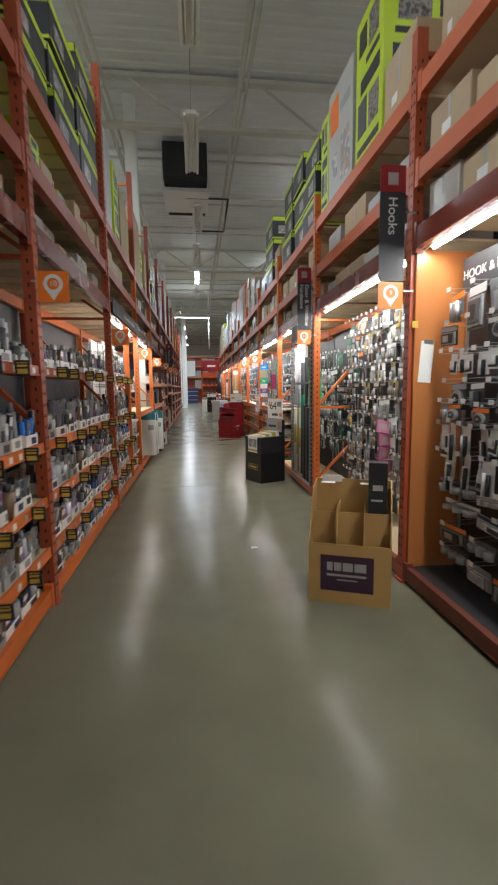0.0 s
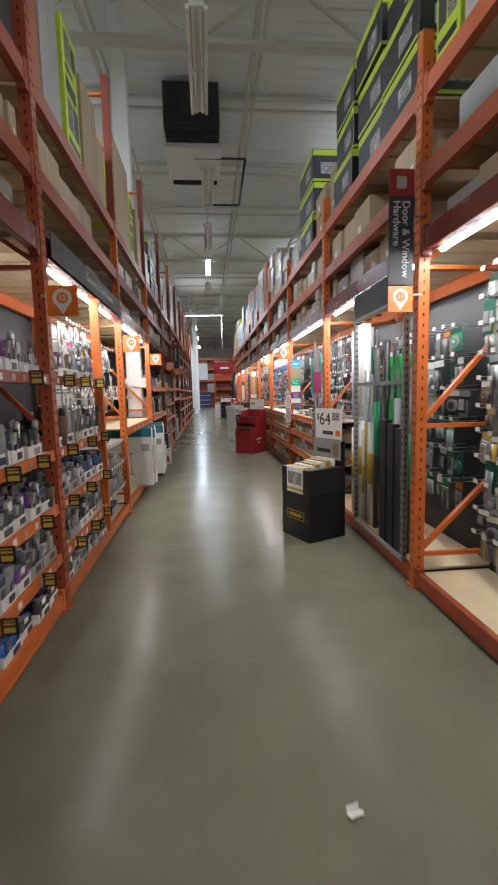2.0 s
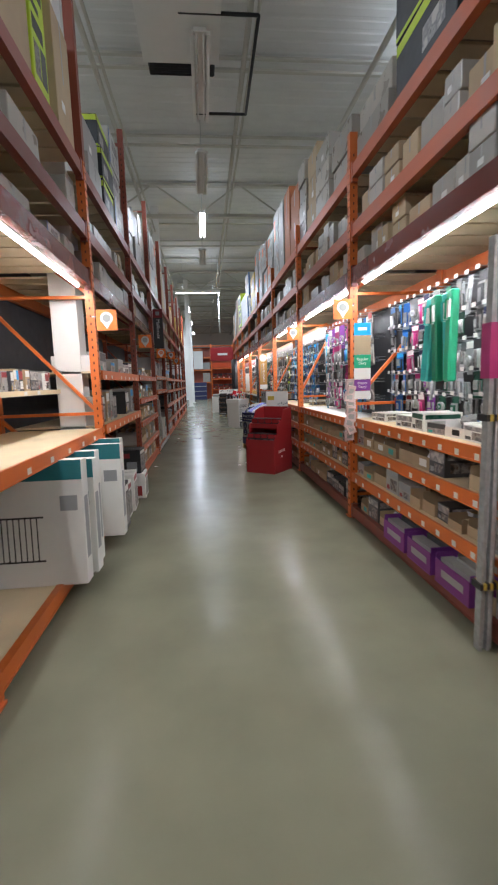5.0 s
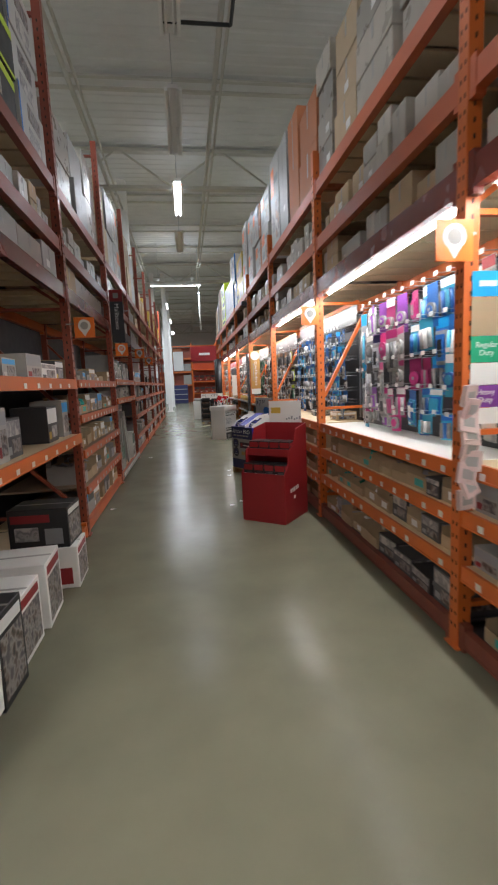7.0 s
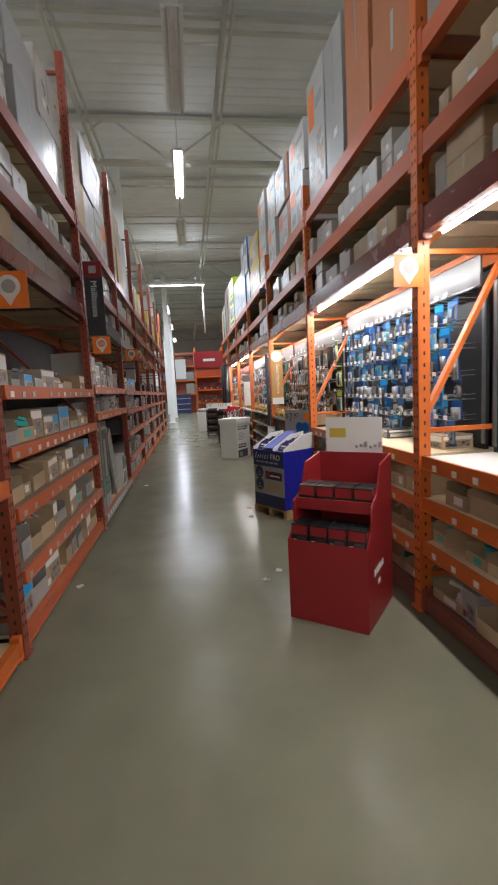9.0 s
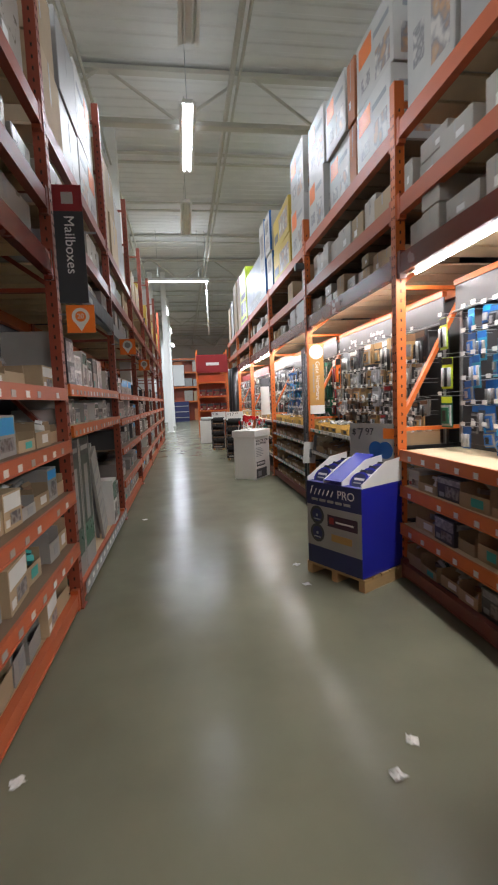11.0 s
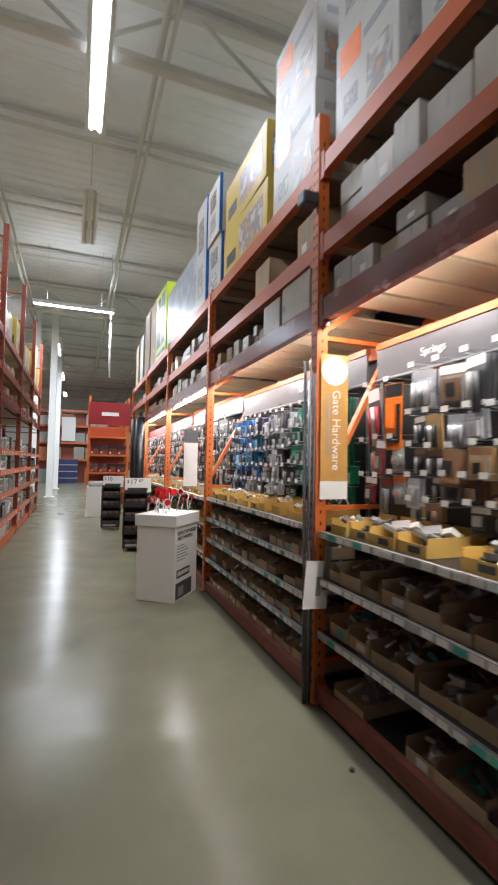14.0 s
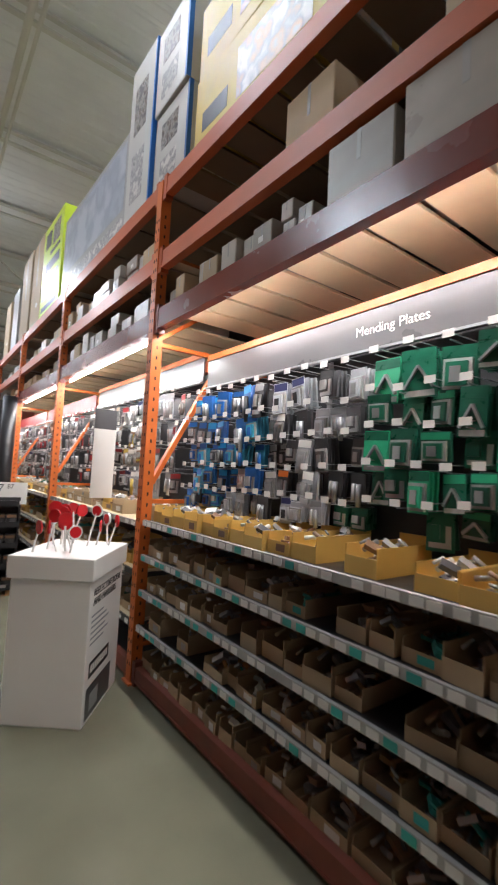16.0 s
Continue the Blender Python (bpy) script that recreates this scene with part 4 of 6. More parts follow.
REDS = [pal(DARKC, RED, CLEAR, STEEL), pal(PALE, RED, CLEAR, BLACK), pal(DARKC, PAPER, RED, STEEL)]
ORANGES = [pal(PRORANGE, BLACK, PRORANGE, BLACK), pal(PALE, PRORANGE, CLEAR, PRORANGE), pal(DARKC, PRORANGE, CLEAR, STEEL)]
TRAYS = [("bin", [KRAFT, PAPER, PALE, KRAFT, CLEAR]), ("bin", [KRAFT, PAPER, BRONZE, PALE, CLEAR]), ("bin", [KRAFT, PAPER, STEEL, CLEAR, KRAFT]), ("bin", [KRAFT, TEAL, CLEAR, STEEL, DGREEN])]
LOOSE = [("bin", [KRAFT, PALE, KRAFT, STEEL, CLEAR, KCARD]), ("bin", [KRAFT, PAPER, CLEAR, STEEL, KCARD, TEAL]), ("bin", [KRAFT, PAPER, STEEL, CLEAR, PALE])]
WTRAYS = [("bin", [PAPER, GREY, DARKC, SILVER]), ("bin", [PAPER, BLACK, TBLUE, CLEAR]), ("bin", [PALE, GREY, BRONZE, CLEAR]), ("bin", [PAPER, GREY, DARKC, BLACK, CLEAR])]
GOODSET = [("goods", [PAPER, NAVY, TBLUE, CLEAR, DARKC, BRONZE]), ("goods", [PAPER, CLEAR, VIOLET, SILVER, DARKC, BRONZE]), ("goods", [PAPER, GREY, DARKC, SILVER, CLEAR, BLACK]), ("goods", [PAPER, BLACK, NAVY, CLEAR, DARKC]), ("goods", [PALE, DARKC, BRONZE, CLEAR, SILVER]), ("goods", [PAPER, DARKC, BLACK, CLEAR, VIOLET]), ("goods", [PALE, SILVER, GREY, CLEAR, DARKC])]
MUST = [("bin", [MUSTARD, BRONZE, PAPER, CLEAR]), ("bin", [MUSTARD, DARKC, PAPER, CLEAR]), ("bin", [MUSTARD, BRONZE, STEEL, CLEAR])]
BOXES = [("box", [PALE, GREY, PHOTO, RED]), ("box", [DARKC, PHOTO2, PHOTO, GREY]), ("box", [DARKC, PAPER, PHOTO2, YELLOW]), ("box", [PALE, SKYB, PHOTO, PHOTO2]), ("box", [KRAFT, PAPER, PHOTO, PAPER])]
RBOXES = [("box", [PAPER, RED, DARKC, GREY]), ("box", [PALE, RED, GREY, DARKC]), ("box", [DARKC, RED, PAPER, GREY])]
WB = [("box", [PAPER, PHOTO2, PHOTO, DARKC]), ("box", [PALE, DARKC, PHOTO2, TEAL]), ("box", [PAPER, DGREEN, PHOTO, DARKC]), ("box", [PALE, PHOTO2, PHOTO, PAPER])]


def span(k, a=0.06, b=0.06):
    return P(k) + a, P(k + 1) - b


# right rack, bay 7: mending plates and brackets
y0, y1 = span(7)
pegboard(1, y0, y1, 1.1, 2.12, 0.5, BLACK, "black perforated pegboard above the small-parts counter")
fascia(1, y0, y1, 2.13, 2.34, 0.47, SIGNGREY, ((-0.4, "Mending Plates"),), PAPER, 0.07)
peg_block(1, y0 + 0.03, y0 + 0.88, 0.5, [(2.02, 0.15, 0.14), (1.84, 0.14, 0.11), (1.68, 0.13, 0.12), (1.52, 0.12, 0.1), (1.37, 0.11, 0.11)],
          [GREENS], "bracket_pack", "green carded steel bracket pack on a peg hook", "hardware pack", single=True, styles=(0, 5, 5, 2), miss=0.08)
peg_block(1, y0 + 0.89, y1 - 0.05, 0.5, [(2.0, 0.15, 0.105), (1.82, 0.14, 0.095), (1.66, 0.13, 0.085), (1.5, 0.13, 0.1), (1.35, 0.11, 0.085)],
          [GREENS[:1] + SILVERS[:2], SILVERS, SILVERS + DARKS, BLUES + SILVERS[:1], BLUES, BLUES], "plate_pack", "carded steel plate pack on a peg hook", "hardware pack", single=True, styles=(0, 0, 2, 4), miss=0.04)
for i, z in enumerate((1.12, 0.88, 0.64, 0.4)):
    shelf(1, y0, y1, z, 0.03, 0.55, BLACK, EDGE, (PAPER, PAPER, PAPER, PAPER, TEAL), 0.075, label="black steel shelf with white and green price tickets", solo=True, tickw=0.054)
shelf_fill(1, y0, y1, 1.121, 0.04, MUST, (0.14, 0.16), (0.12, 0.14), 0.36, "open mustard cardboard bin of small fittings", "parts bin", "mustard_bin")
for z in (0.881, 0.641, 0.401, 0.12):
    shelf_fill(1, y0, y1, z, 0.04, TRAYS + LOOSE, (0.1, 0.2), (0.09, 0.15), 0.34, "open cardboard tray of loose hardware on a shelf", "parts tray", "parts_tray", 0.92, 5)
# bay 6: gate hardware
y0, y1 = span(6)
pegboard(1, y0, y1, 1.1, 2.12, 0.5, BLACK, "black perforated pegboard above the gate-hardware counter")
fascia(1, y0, y1, 2.13, 2.34, 0.47, SIGNGREY, ((0.75, "Springs"), (0.05, "Gate Hinges")), PAPER, 0.07)
peg_block(1, y0 + 0.03, y1 - 0.5, 0.5, [(2.08, 0.25, 0.16), (1.8, 0.16, 0.11), (1.62, 0.15, 0.12), (1.46, 0.12, 0.1), (1.33, 0.1, 0.11)], [BRONZES[2:] + HINGES, HINGES + SILVERS[:1] + REDS[:1], BRONZES + HINGES, BRONZES + HINGES + SILVERS[:1]], "gate_hardware_pack", "carded black and bronze gate hardware pack", "hardware pack", single=True)
peg_block(1, y1 - 0.48, y1 - 0.06, 0.5, [(2.02, 0.3, 0.14), (1.68, 0.16, 0.1), (1.46, 0.16, 0.1)], [ORANGES, ORANGES + REDS], "orange_pack", "bright orange carded pack on a peg hook", "hardware pack")
for i, z in enumerate((1.1, 0.8, 0.46)):
    shelf(1, y0, y1, z, 0.03, 0.6, BLACK, EDGE, (PAPER, PAPER, PAPER, TEAL), 0.09, label="black steel shelf with white price tickets", tickw=0.07)
shelf_fill(1, y0, y1, 1.101, 0.05, MUST[:2] + TRAYS[:1], (0.16, 0.24), (0.1, 0.14), 0.38, "open cardboard bin of black latches and hinges", "parts bin", "hinge_bin")
for z in (0.801, 0.461, 0.12):
    shelf_fill(1, y0, y1, z, 0.05, TRAYS + LOOSE, (0.14, 0.3), (0.1, 0.17), 0.4, "long brown cardboard tray on a dark shelf", "parts tray", "long_tray", 0.9, 3)
# bay 5: blue tools
y0, y1 = span(5)
pegboard(1, y0, y1, 1.12, 2.2, 0.55, CHAR, "dark pegboard full of blue tool packs")
fascia(1, y0, y1, 2.2, 2.4, 0.5, SIGNGREY, (), GREY)
peg_block(1, y0 + 0.03, y1 - 0.35, 0.55, [(2.12, 0.17, 0.09), (1.95, 0.17, 0.1), (1.78, 0.17, 0.09), (1.6, 0.17, 0.11), (1.43, 0.16, 0.1), (1.28, 0.13, 0.1)], [BLUES, BLUES, BLUES + SILVERS[:2], BLUES], "tool_pack", "blue carded hand-tool pack on a peg hook", "tool pack")
peg_block(1, y1 - 0.33, y1 - 0.05, 0.5, [(2.1, 0.2, 0.12), (1.8, 0.2, 0.12), (1.5, 0.18, 0.12)], [[pal(LIME, BLACK, CLEAR, BLACK), pal(DGREEN, LIME, CLEAR, BLACK)]], "lime_pack", "lime-green carded tool pack on a peg hook", "tool pack")
# bay 4: pink and blue rope packs
y0, y1 = span(4)
pegboard(1, y0, y1, 1.12, 2.2, 0.52, CHAR, "dark pegboard hung with rope and cord packs")
peg_block(1, y0 + 0.05, y1 - 0.6, 0.5, [(2.22, 0.26, 0.13), (1.96, 0.26, 0.15), (1.7, 0.24, 0.13), (1.46, 0.2, 0.14), (1.28, 0.13, 0.13)], [REDS[1:] + CLEARS[:2] + GREENS[3:], CYANS, BLUES[:3] + CYANS, CYANS + PINKS[:1], PINKS, PINKS, SILVERS + PINKS[2:]], "cord_pack", "blue or pink carded cord pack on a peg hook", "cord pack", styles=(0, 1, 3))
peg_block(1, y1 - 0.6, y1 - 0.32, 0.55, [(2.2, 0.5, 0.1), (1.62, 0.42, 0.1)], [[pal(CYAN, PAPER, CLEAR, PAPER), pal(SILVER, SKYB, CLEAR, CYAN)]], "long_cord_pack", "long pale-blue cord pack on a hook", "cord pack", styles=(1, 4))
# bay 3: chain and clips
y0, y1 = span(3)
pegboard(1, y0, y1, 1.12, 2.3, 0.62, CHAR, "dark pegboard hung with mixed hardware packs")
peg_block(1, y0 + 0.05, y1 - 0.05, 0.62, [(2.22, 0.2, 0.11), (1.98, 0.18, 0.1), (1.76, 0.18, 0.11), (1.54, 0.16, 0.1), (1.34, 0.14, 0.1)], [REDS + DARKS, DARKS + SILVERS, SILVERS + GREENS[:1], GREENS[:2] + SILVERS, PINKS + SILVERS, BLUES + REDS], "clip_pack", "small carded hardware pack on a peg hook", "hardware pack")
for k, zs in ((3, (1.1, 0.82, 0.5)), (4, (1.08, 0.8, 0.5)), (5, (1.08, 0.78, 0.46))):
    y0, y1 = span(k, 0.05, 0.05)
    for i, z in enumerate(zs):
        shelf(1, y0, y1, z, 0.03, 0.66, (PAPER if k == 4 else PLY) if i == 0 else PLY, ORANGE, (PAPER, PAPER), 0.21, 0.085, "orange-edged rack shelf with white price tickets", 0.045)
    for z in zs[1:] + (0.118,):
        shelf_fill(1, y0, y1, z + 0.001, 0.06, TRAYS + BOXES[:2], (0.16, 0.32), (0.12, 0.22), 0.42, "cardboard tray of goods on a lower rack shelf", "parts tray", "rack_tray", 0.93, 3)
y0, y1 = span(3)
shelf_fill(1, y0 + 0.1, y1 - 0.2, 1.102, 0.1, WB + WTRAYS[:2], (0.16, 0.4), (0.08, 0.16), 0.3, "white product box on the orange counter", "product box", "counter_box", 0.7, 6)
y0, y1 = span(5)
shelf_fill(1, y0 + 0.1, y1 - 0.1, 1.082, 0.25, BOXES, (0.2, 0.4), (0.06, 0.1), 0.25, "flat product box on the orange counter", "product box", "counter_box", 0.35, 6)
# bay 8 onward
for k in (8, 9, 10):
    y0, y1 = span(k)
    pegboard(1, y0, y1, 1.12, 2.2, 0.55, CHAR, "dark pegboard with small packs")
    fascia(1, y0, y1, 2.2, 2.4, 0.5, SIGNGREY if k == 8 else RED, (), GREY)
    peg_block(1, y0 + 0.05, y1 - 0.05, 0.55, [(2.1, 0.16, 0.13), (1.88, 0.16, 0.14), (1.66, 0.16, 0.13), (1.44, 0.16, 0.14)], [SILVERS + REDS, YELLOWS + SILVERS, BRONZES + REDS, REDS + DARKS], "assorted_pack", "small assorted carded pack on a peg hook", "hardware pack")
    for z in (1.1, 0.75, 0.4):
        shelf(1, y0, y1, z, 0.03, 0.6, PLY, PALE if z > 1 else BLACK, (PAPER,), 0.12, label="shelf with pale edge strip and price tickets")
        shelf_fill(1, y0, y1, z + 0.001, 0.08, TRAYS + MUST, (0.2, 0.34), (0.1, 0.16), 0.36, "cardboard tray of goods on a shelf", "parts tray", "far_tray", 0.9)
# bay 1: picture hooks
y0, y1 = span(1)
pegboard(1, y0, y1, 0.3, 2.36, 0.6, CHAR, "dark pegboard packed with hooks from top to bottom")
rows = [(2.3 - 0.185 * i, 0.17, 0.1 if i % 3 else 0.12) for i in range(11)]
peg_block(1, y0 + 0.05, y1 - 0.12, 0.6, rows, [SILVERS + DARKS, CLEARS + YELLOWS, YELLOWS + BRONZES[:2] + SILVERS, GREENS[:1] + DARKS + YELLOWS], "hook_pack", "small carded picture-hook pack on a peg", "hook pack")
# bay 2: weatherstrip and door hardware
y0, y1 = span(2)
pegboard(1, y0, y1, 0.3, 2.3, 0.7, CHAR, "dark pegboard behind door hardware")
peg_block(1, y0 + 0.08, y0 + 1.3, 0.66, [(2.0 - 0.25 * i, 0.2, 0.13) for i in range(6)], [GREENS[1:] + DARKS, SILVERS + GREENS[:1], CLEARS + DARKS], "door_hardware_pack", "carded door hardware pack on a peg", "hardware pack")
peg_block(1, y0 + 1.45, y1 - 0.08, 0.68, [(2.0 - 0.25 * i, 0.2, 0.13) for i in range(4)], [REDS + DARKS, DARKS, REDS + PINKS[:1]], "latch_pack", "red and black carded latch pack on a peg", "hardware pack")
# bay 0: hooks and rails
y0, y1 = span(0)
pegboard(1, y0, y1 - 0.06, 0.3, 2.2, 0.4, BLACK, "black perforated pegboard of coat hooks and rails")
fascia(1, y0, y1 - 0.1, 2.16, 2.4, 0.33, CHAR, ((0.95, "HOOK & RAIL"),), PAPER, 0.085)
HOOKCARD = [pal(PAPER, PAPER, PAPER, BLACK)]
peg_block(1, y0 + 0.05, y1 - 0.1, 0.4, [(1.72, 0.13, 0.1), (1.24, 0.17, 0.105), (1.04, 0.17, 0.105)], [HOOKCARD], "coat_hook_card", "white card with a black coat hook on a peg", "hook card", styles=(2, 4), miss=0.02)
peg_block(1, y0 + 0.05, y1 - 0.1, 0.4, [(2.12, 0.2, 0.22), (1.92, 0.14, 0.2), (1.52, 0.15, 0.2), (1.38, 0.1, 0.12)], [DARKS, DARKS + SILVERS[:1]], "dark_hook_card", "dark carded hook pack on a peg", "hook card")
peg_block(1, y0 + 0.05, y1 - 0.1, 0.4, [(0.84, 0.06, 0.4), (0.7, 0.06, 0.45), (0.52, 0.1, 0.3), (0.36, 0.1, 0.3)], [SILVERS + DARKS], "hook_rail", "boxed hook rail on a peg", "hook rail", styles=(0, 1))
y0, y1 = span(-1)
pegboard(1, y0, y1, 0.3, 2.3, 0.6, BLACK, "black perforated pegboard between rack uprights")

# left rack
GOODS = "white-fronted tray of packed small goods on an orange shelf"
for k in (-1, 0, 1, 2):
    y0, y1 = span(k, 0.05, 0.05)
    if k == 2:
        y1 = 6.37
    for z in (1.68, 1.16, 0.78, 0.42):
        shelf(-1, y0, y1, z, 0.03, 0.7, PLY, RUST_SHADE if z > 1.5 else ORANGE, (PAPER, PALE, PAPER), 0.16, 0.06, "orange-edged rack shelf with price tickets", 0.05)
        for y in (y0 + 0.2, y0 + 0.7, y0 + 1.2, y0 + 1.7, y0 + 2.2):
            if y < y1 - 0.1:
                th = root("bulk_price_tag", pose(XL + 0.012, y + rng.uniform(-0.1, 0.1), z - 0.012), "black and yellow bulk price tag on the shelf edge", "price tag", "bulk price tags")
                boxpart("plate", (-0.02, 0.065, -0.002, 0.002, -0.06, 0.03), BLACK, th)
                for za, zb in ((-0.048, -0.02), (-0.008, 0.004), (0.012, 0.018)):
                    boxpart("print", (-0.006, 0.052, -0.003, -0.0021, za, zb), YELLOW, th)
    for z, h in ((1.681, (0.16, 0.28)), (1.161, (0.24, 0.32)), (0.781, (0.18, 0.26)), (0.421, (0.16, 0.24)), (0.12, (0.14, 0.2))):
        shelf_fill(-1, y0, y1, z, 0.03, GOODSET, (0.16, 0.3), h, 0.34, GOODS, "goods tray", "goods_tray", 0.98, 2)
post = tagged(boxpart("steel_post", (XL - 0.08, XL, 6.39, 6.45, 0.13, 2.489), ORANGE), "orange steel post in the middle of a rack bay", "post")
y0, y1 = 6.47, P(3) - 0.06
for z in (0.98, 0.72, 0.42):
    shelf(-1, y0, y1, z, 0.06, 0.6, GREY, GREY, (PAPER, PAPER), 0.14, label="grey steel shelf with price tickets")
    shelf_fill(-1, y0, y1, z + 0.001, 0.08, BOXES[:2] + WB[:2] + [("bin", [GREY, PAPER, SILVER, VIOLET])], (0.16, 0.34), (0.1, 0.18), 0.36, "small hardware box on a grey shelf", "product box", "hardware_box", 0.85, 4)
shelf_fill(-1, y0, y1, 0.12, 0.08, [("bin", [GREY, PAPER, SILVER, PALE])], (0.34, 0.5), (0.1, 0.14), 0.5, "long grey metal parts in an open tray", "parts tray", "metal_tray", 0.95, 3)
pegboard(-1, y0, y1, 1.1, 2.32, 0.6, WHITE, "white pegboard packed with clear packs")
peg_block(-1, y0 + 0.02, y1 - 0.03, 0.6, [(2.28, 0.16, 0.085), (2.1, 0.16, 0.085), (1.92, 0.16, 0.09), (1.74, 0.16, 0.09), (1.56, 0.16, 0.1), (1.38, 0.16, 0.1)], [CLEARS + PINKS[3:], CLEARS, CLEARS + YELLOWS[:2]], "clear_pack", "clear carded door-hardware pack on a peg", "hardware pack")
y0, y1 = span(3)
shelf(-1, y0, y1, 1.1, 0.02, 0.9, PLY, ORANGE, (PAPER,), 0.4, 0.09, "plywood counter on an orange beam")
shelf(-1, y0 + 0.9, y1, 1.5, 0.4, 0.9, PLY, PLY, (PAPER,), 0.3, label="plain plywood shelf in the rack")
shelf_fill(-1, y0 + 0.95, y1 - 0.05, 1.501, 0.42, RBOXES + BOXES, (0.06, 0.12), (0.16, 0.2), 0.2, "small red and white product box", "product box", "small_box", 0.9)
peg_block(-1, y0 + 0.05, y0 + 0.85, 0.55, [(2.15, 0.22, 0.13), (1.86, 0.2, 0.13), (1.56, 0.22, 0.14)], [CLEARS + YELLOWS[:2]], "clear_pack", "clear carded door-hardware pack on a peg", "hardware pack")
y0, y1 = span(4, 0.05, 0.05)
for z in (1.68, 1.12):
    shelf(-1, y0, y1, z, 0.0, 0.9, PLY, ORANGE, (PAPER,), 0.3, 0.09, "orange-edged rack shelf with price tickets", 0.06)
shelf_fill(-1, y0, y1, 1.681, 0.06, WB + BOXES, (0.2, 0.4), (0.14, 0.26), 0.4, "white product box on the orange shelf", "product box", "rack_box", 0.85, 4)
shelf_fill(-1, y0, y1, 1.121, 0.06, BOXES, (0.16, 0.34), (0.26, 0.4), 0.3, "standing product box with printed panels", "product box", "standing_box", 0.75, 4)
y0, y1 = span(5, 0.05, 0.05)
for z in (1.68, 1.3, 0.92, 0.52):
    # boards and rails here carry shade in their colour
    shelf(-1, y0, y1, z, 0.0, 0.9, SHADEDECK, HALFSHADE, (PAPER, PALE), 0.2, 0.08, "orange-edged rack shelf with price tickets", 0.06)
for z, h in ((1.681, (0.1, 0.22)), (1.301, (0.14, 0.24)), (0.921, (0.14, 0.24)), (0.521, (0.2, 0.28)), (0.12, (0.2, 0.28))):
    shelf_fill(-1, y0, y1, z, 0.05, TRAYS + BOXES[3:] + WTRAYS[2:3], (0.16, 0.36), h, 0.4, "brown cardboard tray of goods on an orange shelf", "parts tray", "brown_tray", 0.85, 5)
y0, y1 = span(6, 0.05, 0.05)
for z in (1.72, 1.4):
    shelf(-1, y0, y1, z, 0.0, 0.9, PLY, ORANGE, (PAPER, PALE), 0.14, 0.085, "orange-edged rack shelf with price tickets", 0.05)
shelf_fill(-1, y0, y1, 1.721, 0.08, WB + BOXES[1:3], (0.16, 0.34), (0.26, 0.42), 0.36, "white product box on the orange shelf", "product box", "rack_box", 0.85, 4)
shelf_fill(-1, y0, y1, 1.401, 0.08, WB, (0.12, 0.26), (0.12, 0.22), 0.34, "small white product box on the orange shelf", "product box", "small_white_box", 0.9, 4)
for k in range(7, L_END):
    y0, y1 = span(k, 0.05, 0.05)
    for z in (1.7, 1.35, 0.95, 0.5):
        # shade is mixed into the board and rail colours of these bays
        shelf(-1, y0, y1, z, 0.0, 0.9, SHADEDECK, HALFSHADE, (PAPER, PALE), 0.2, 0.08, "orange-edged rack shelf with price tickets", 0.06)
    for z in (1.701, 1.351, 0.951, 0.501, 0.12):
        shelf_fill(-1, y0, y1, z, 0.06, WB + BOXES, (0.24, 0.42), (0.16, 0.28), 0.4, "white or grey product box on a far shelf", "product box", "far_box", 0.85, 5)


# ---- signs ----
def pin_sign(x, y, z, number, size=0.2, parent=None):
    """Square orange bay marker with a white map pin, facing back down the aisle."""
    th = root("bay_marker", pose(x, y, z), "orange square bay marker with a white pin shape", "sign", "bay markers")
    s = size / 2
    boxpart("plate", (-s, s, 0, 0.004, -s, s), PRORANGE, th)
    arm = (XR + 0.02 - x) if x > 0 else (XL - 0.02 - x)
    boxpart("bracket", (*sorted((math.copysign(s * 0.8, arm), arm)), 0.0045, 0.012, s * 0.3, s * 0.42), STEEL, th)
    bm = bmesh.new()
    disc(bm, (0, -0.0015, s * 0.18), s * 0.62, 0.0015, 0, 24)
    v = [bm.verts.new(p) for p in ((-s * 0.42, -0.0014, -s * 0.25), (s * 0.42, -0.0014, -s * 0.25), (0, -0.0014, -s * 0.88))]
    bm.faces.new(v)
    part("pin", bm, PAPER, th, "white map-pin shape")
    bm = bmesh.new()
    disc(bm, (0, -0.0025, s * 0.18), s * 0.38, 0.001, 0, 20)
    part("dot", bm, PRORANGE if number else PALE, th)
    if number:
        words("number", number, s * 0.5, PAPER, pose(0, -0.004, s * 0.18), th)
    return th


def banner(x0, x1, y, z0, z1, lines, size, marker):
    th = root("aisle_banner", pose((x0 + x1) / 2, y, z0), "tall charcoal hanging sign with red cap and white lettering", "sign", "aisle banners")
    w, h = (x1 - x0) / 2, z1 - z0
    boxpart("board", (-w, w, 0, 0.006, 0, h - 0.18), CHAR, th)
    boxpart("cap", (-w, w, 0, 0.007, h - 0.179, h), RED, th, "red cap panel")
    bm = bmesh.new()
    bx(bm, -w * 0.4, w * 0.4, -0.001, 0, h - 0.13, h - 0.05)
    part("icon", bm, PALE, th, "pale icon")
    for i, s in enumerate(lines):
        words("lettering", s, size, PAPER, pose(w * (0.35 - 0.75 * i) if len(lines) > 1 else 0.0, -0.0015, h - 0.21, 0, 90, 0), th, "LEFT")
    bm = bmesh.new()
    bar(bm, (w + 0.002, 0.003, h * 0.6), (w + 0.08, 0.003, h * 0.6), 0.012, 0.012)
    part("bracket", bm, STEEL, th)
    if marker is not None:
        pin_sign((x0 + x1) / 2, y, z0 - 0.1, marker, x1 - x0)


banner(1.27, 1.455, 2.22, 2.27, 3.05, ["Hooks"], 0.095, "9")
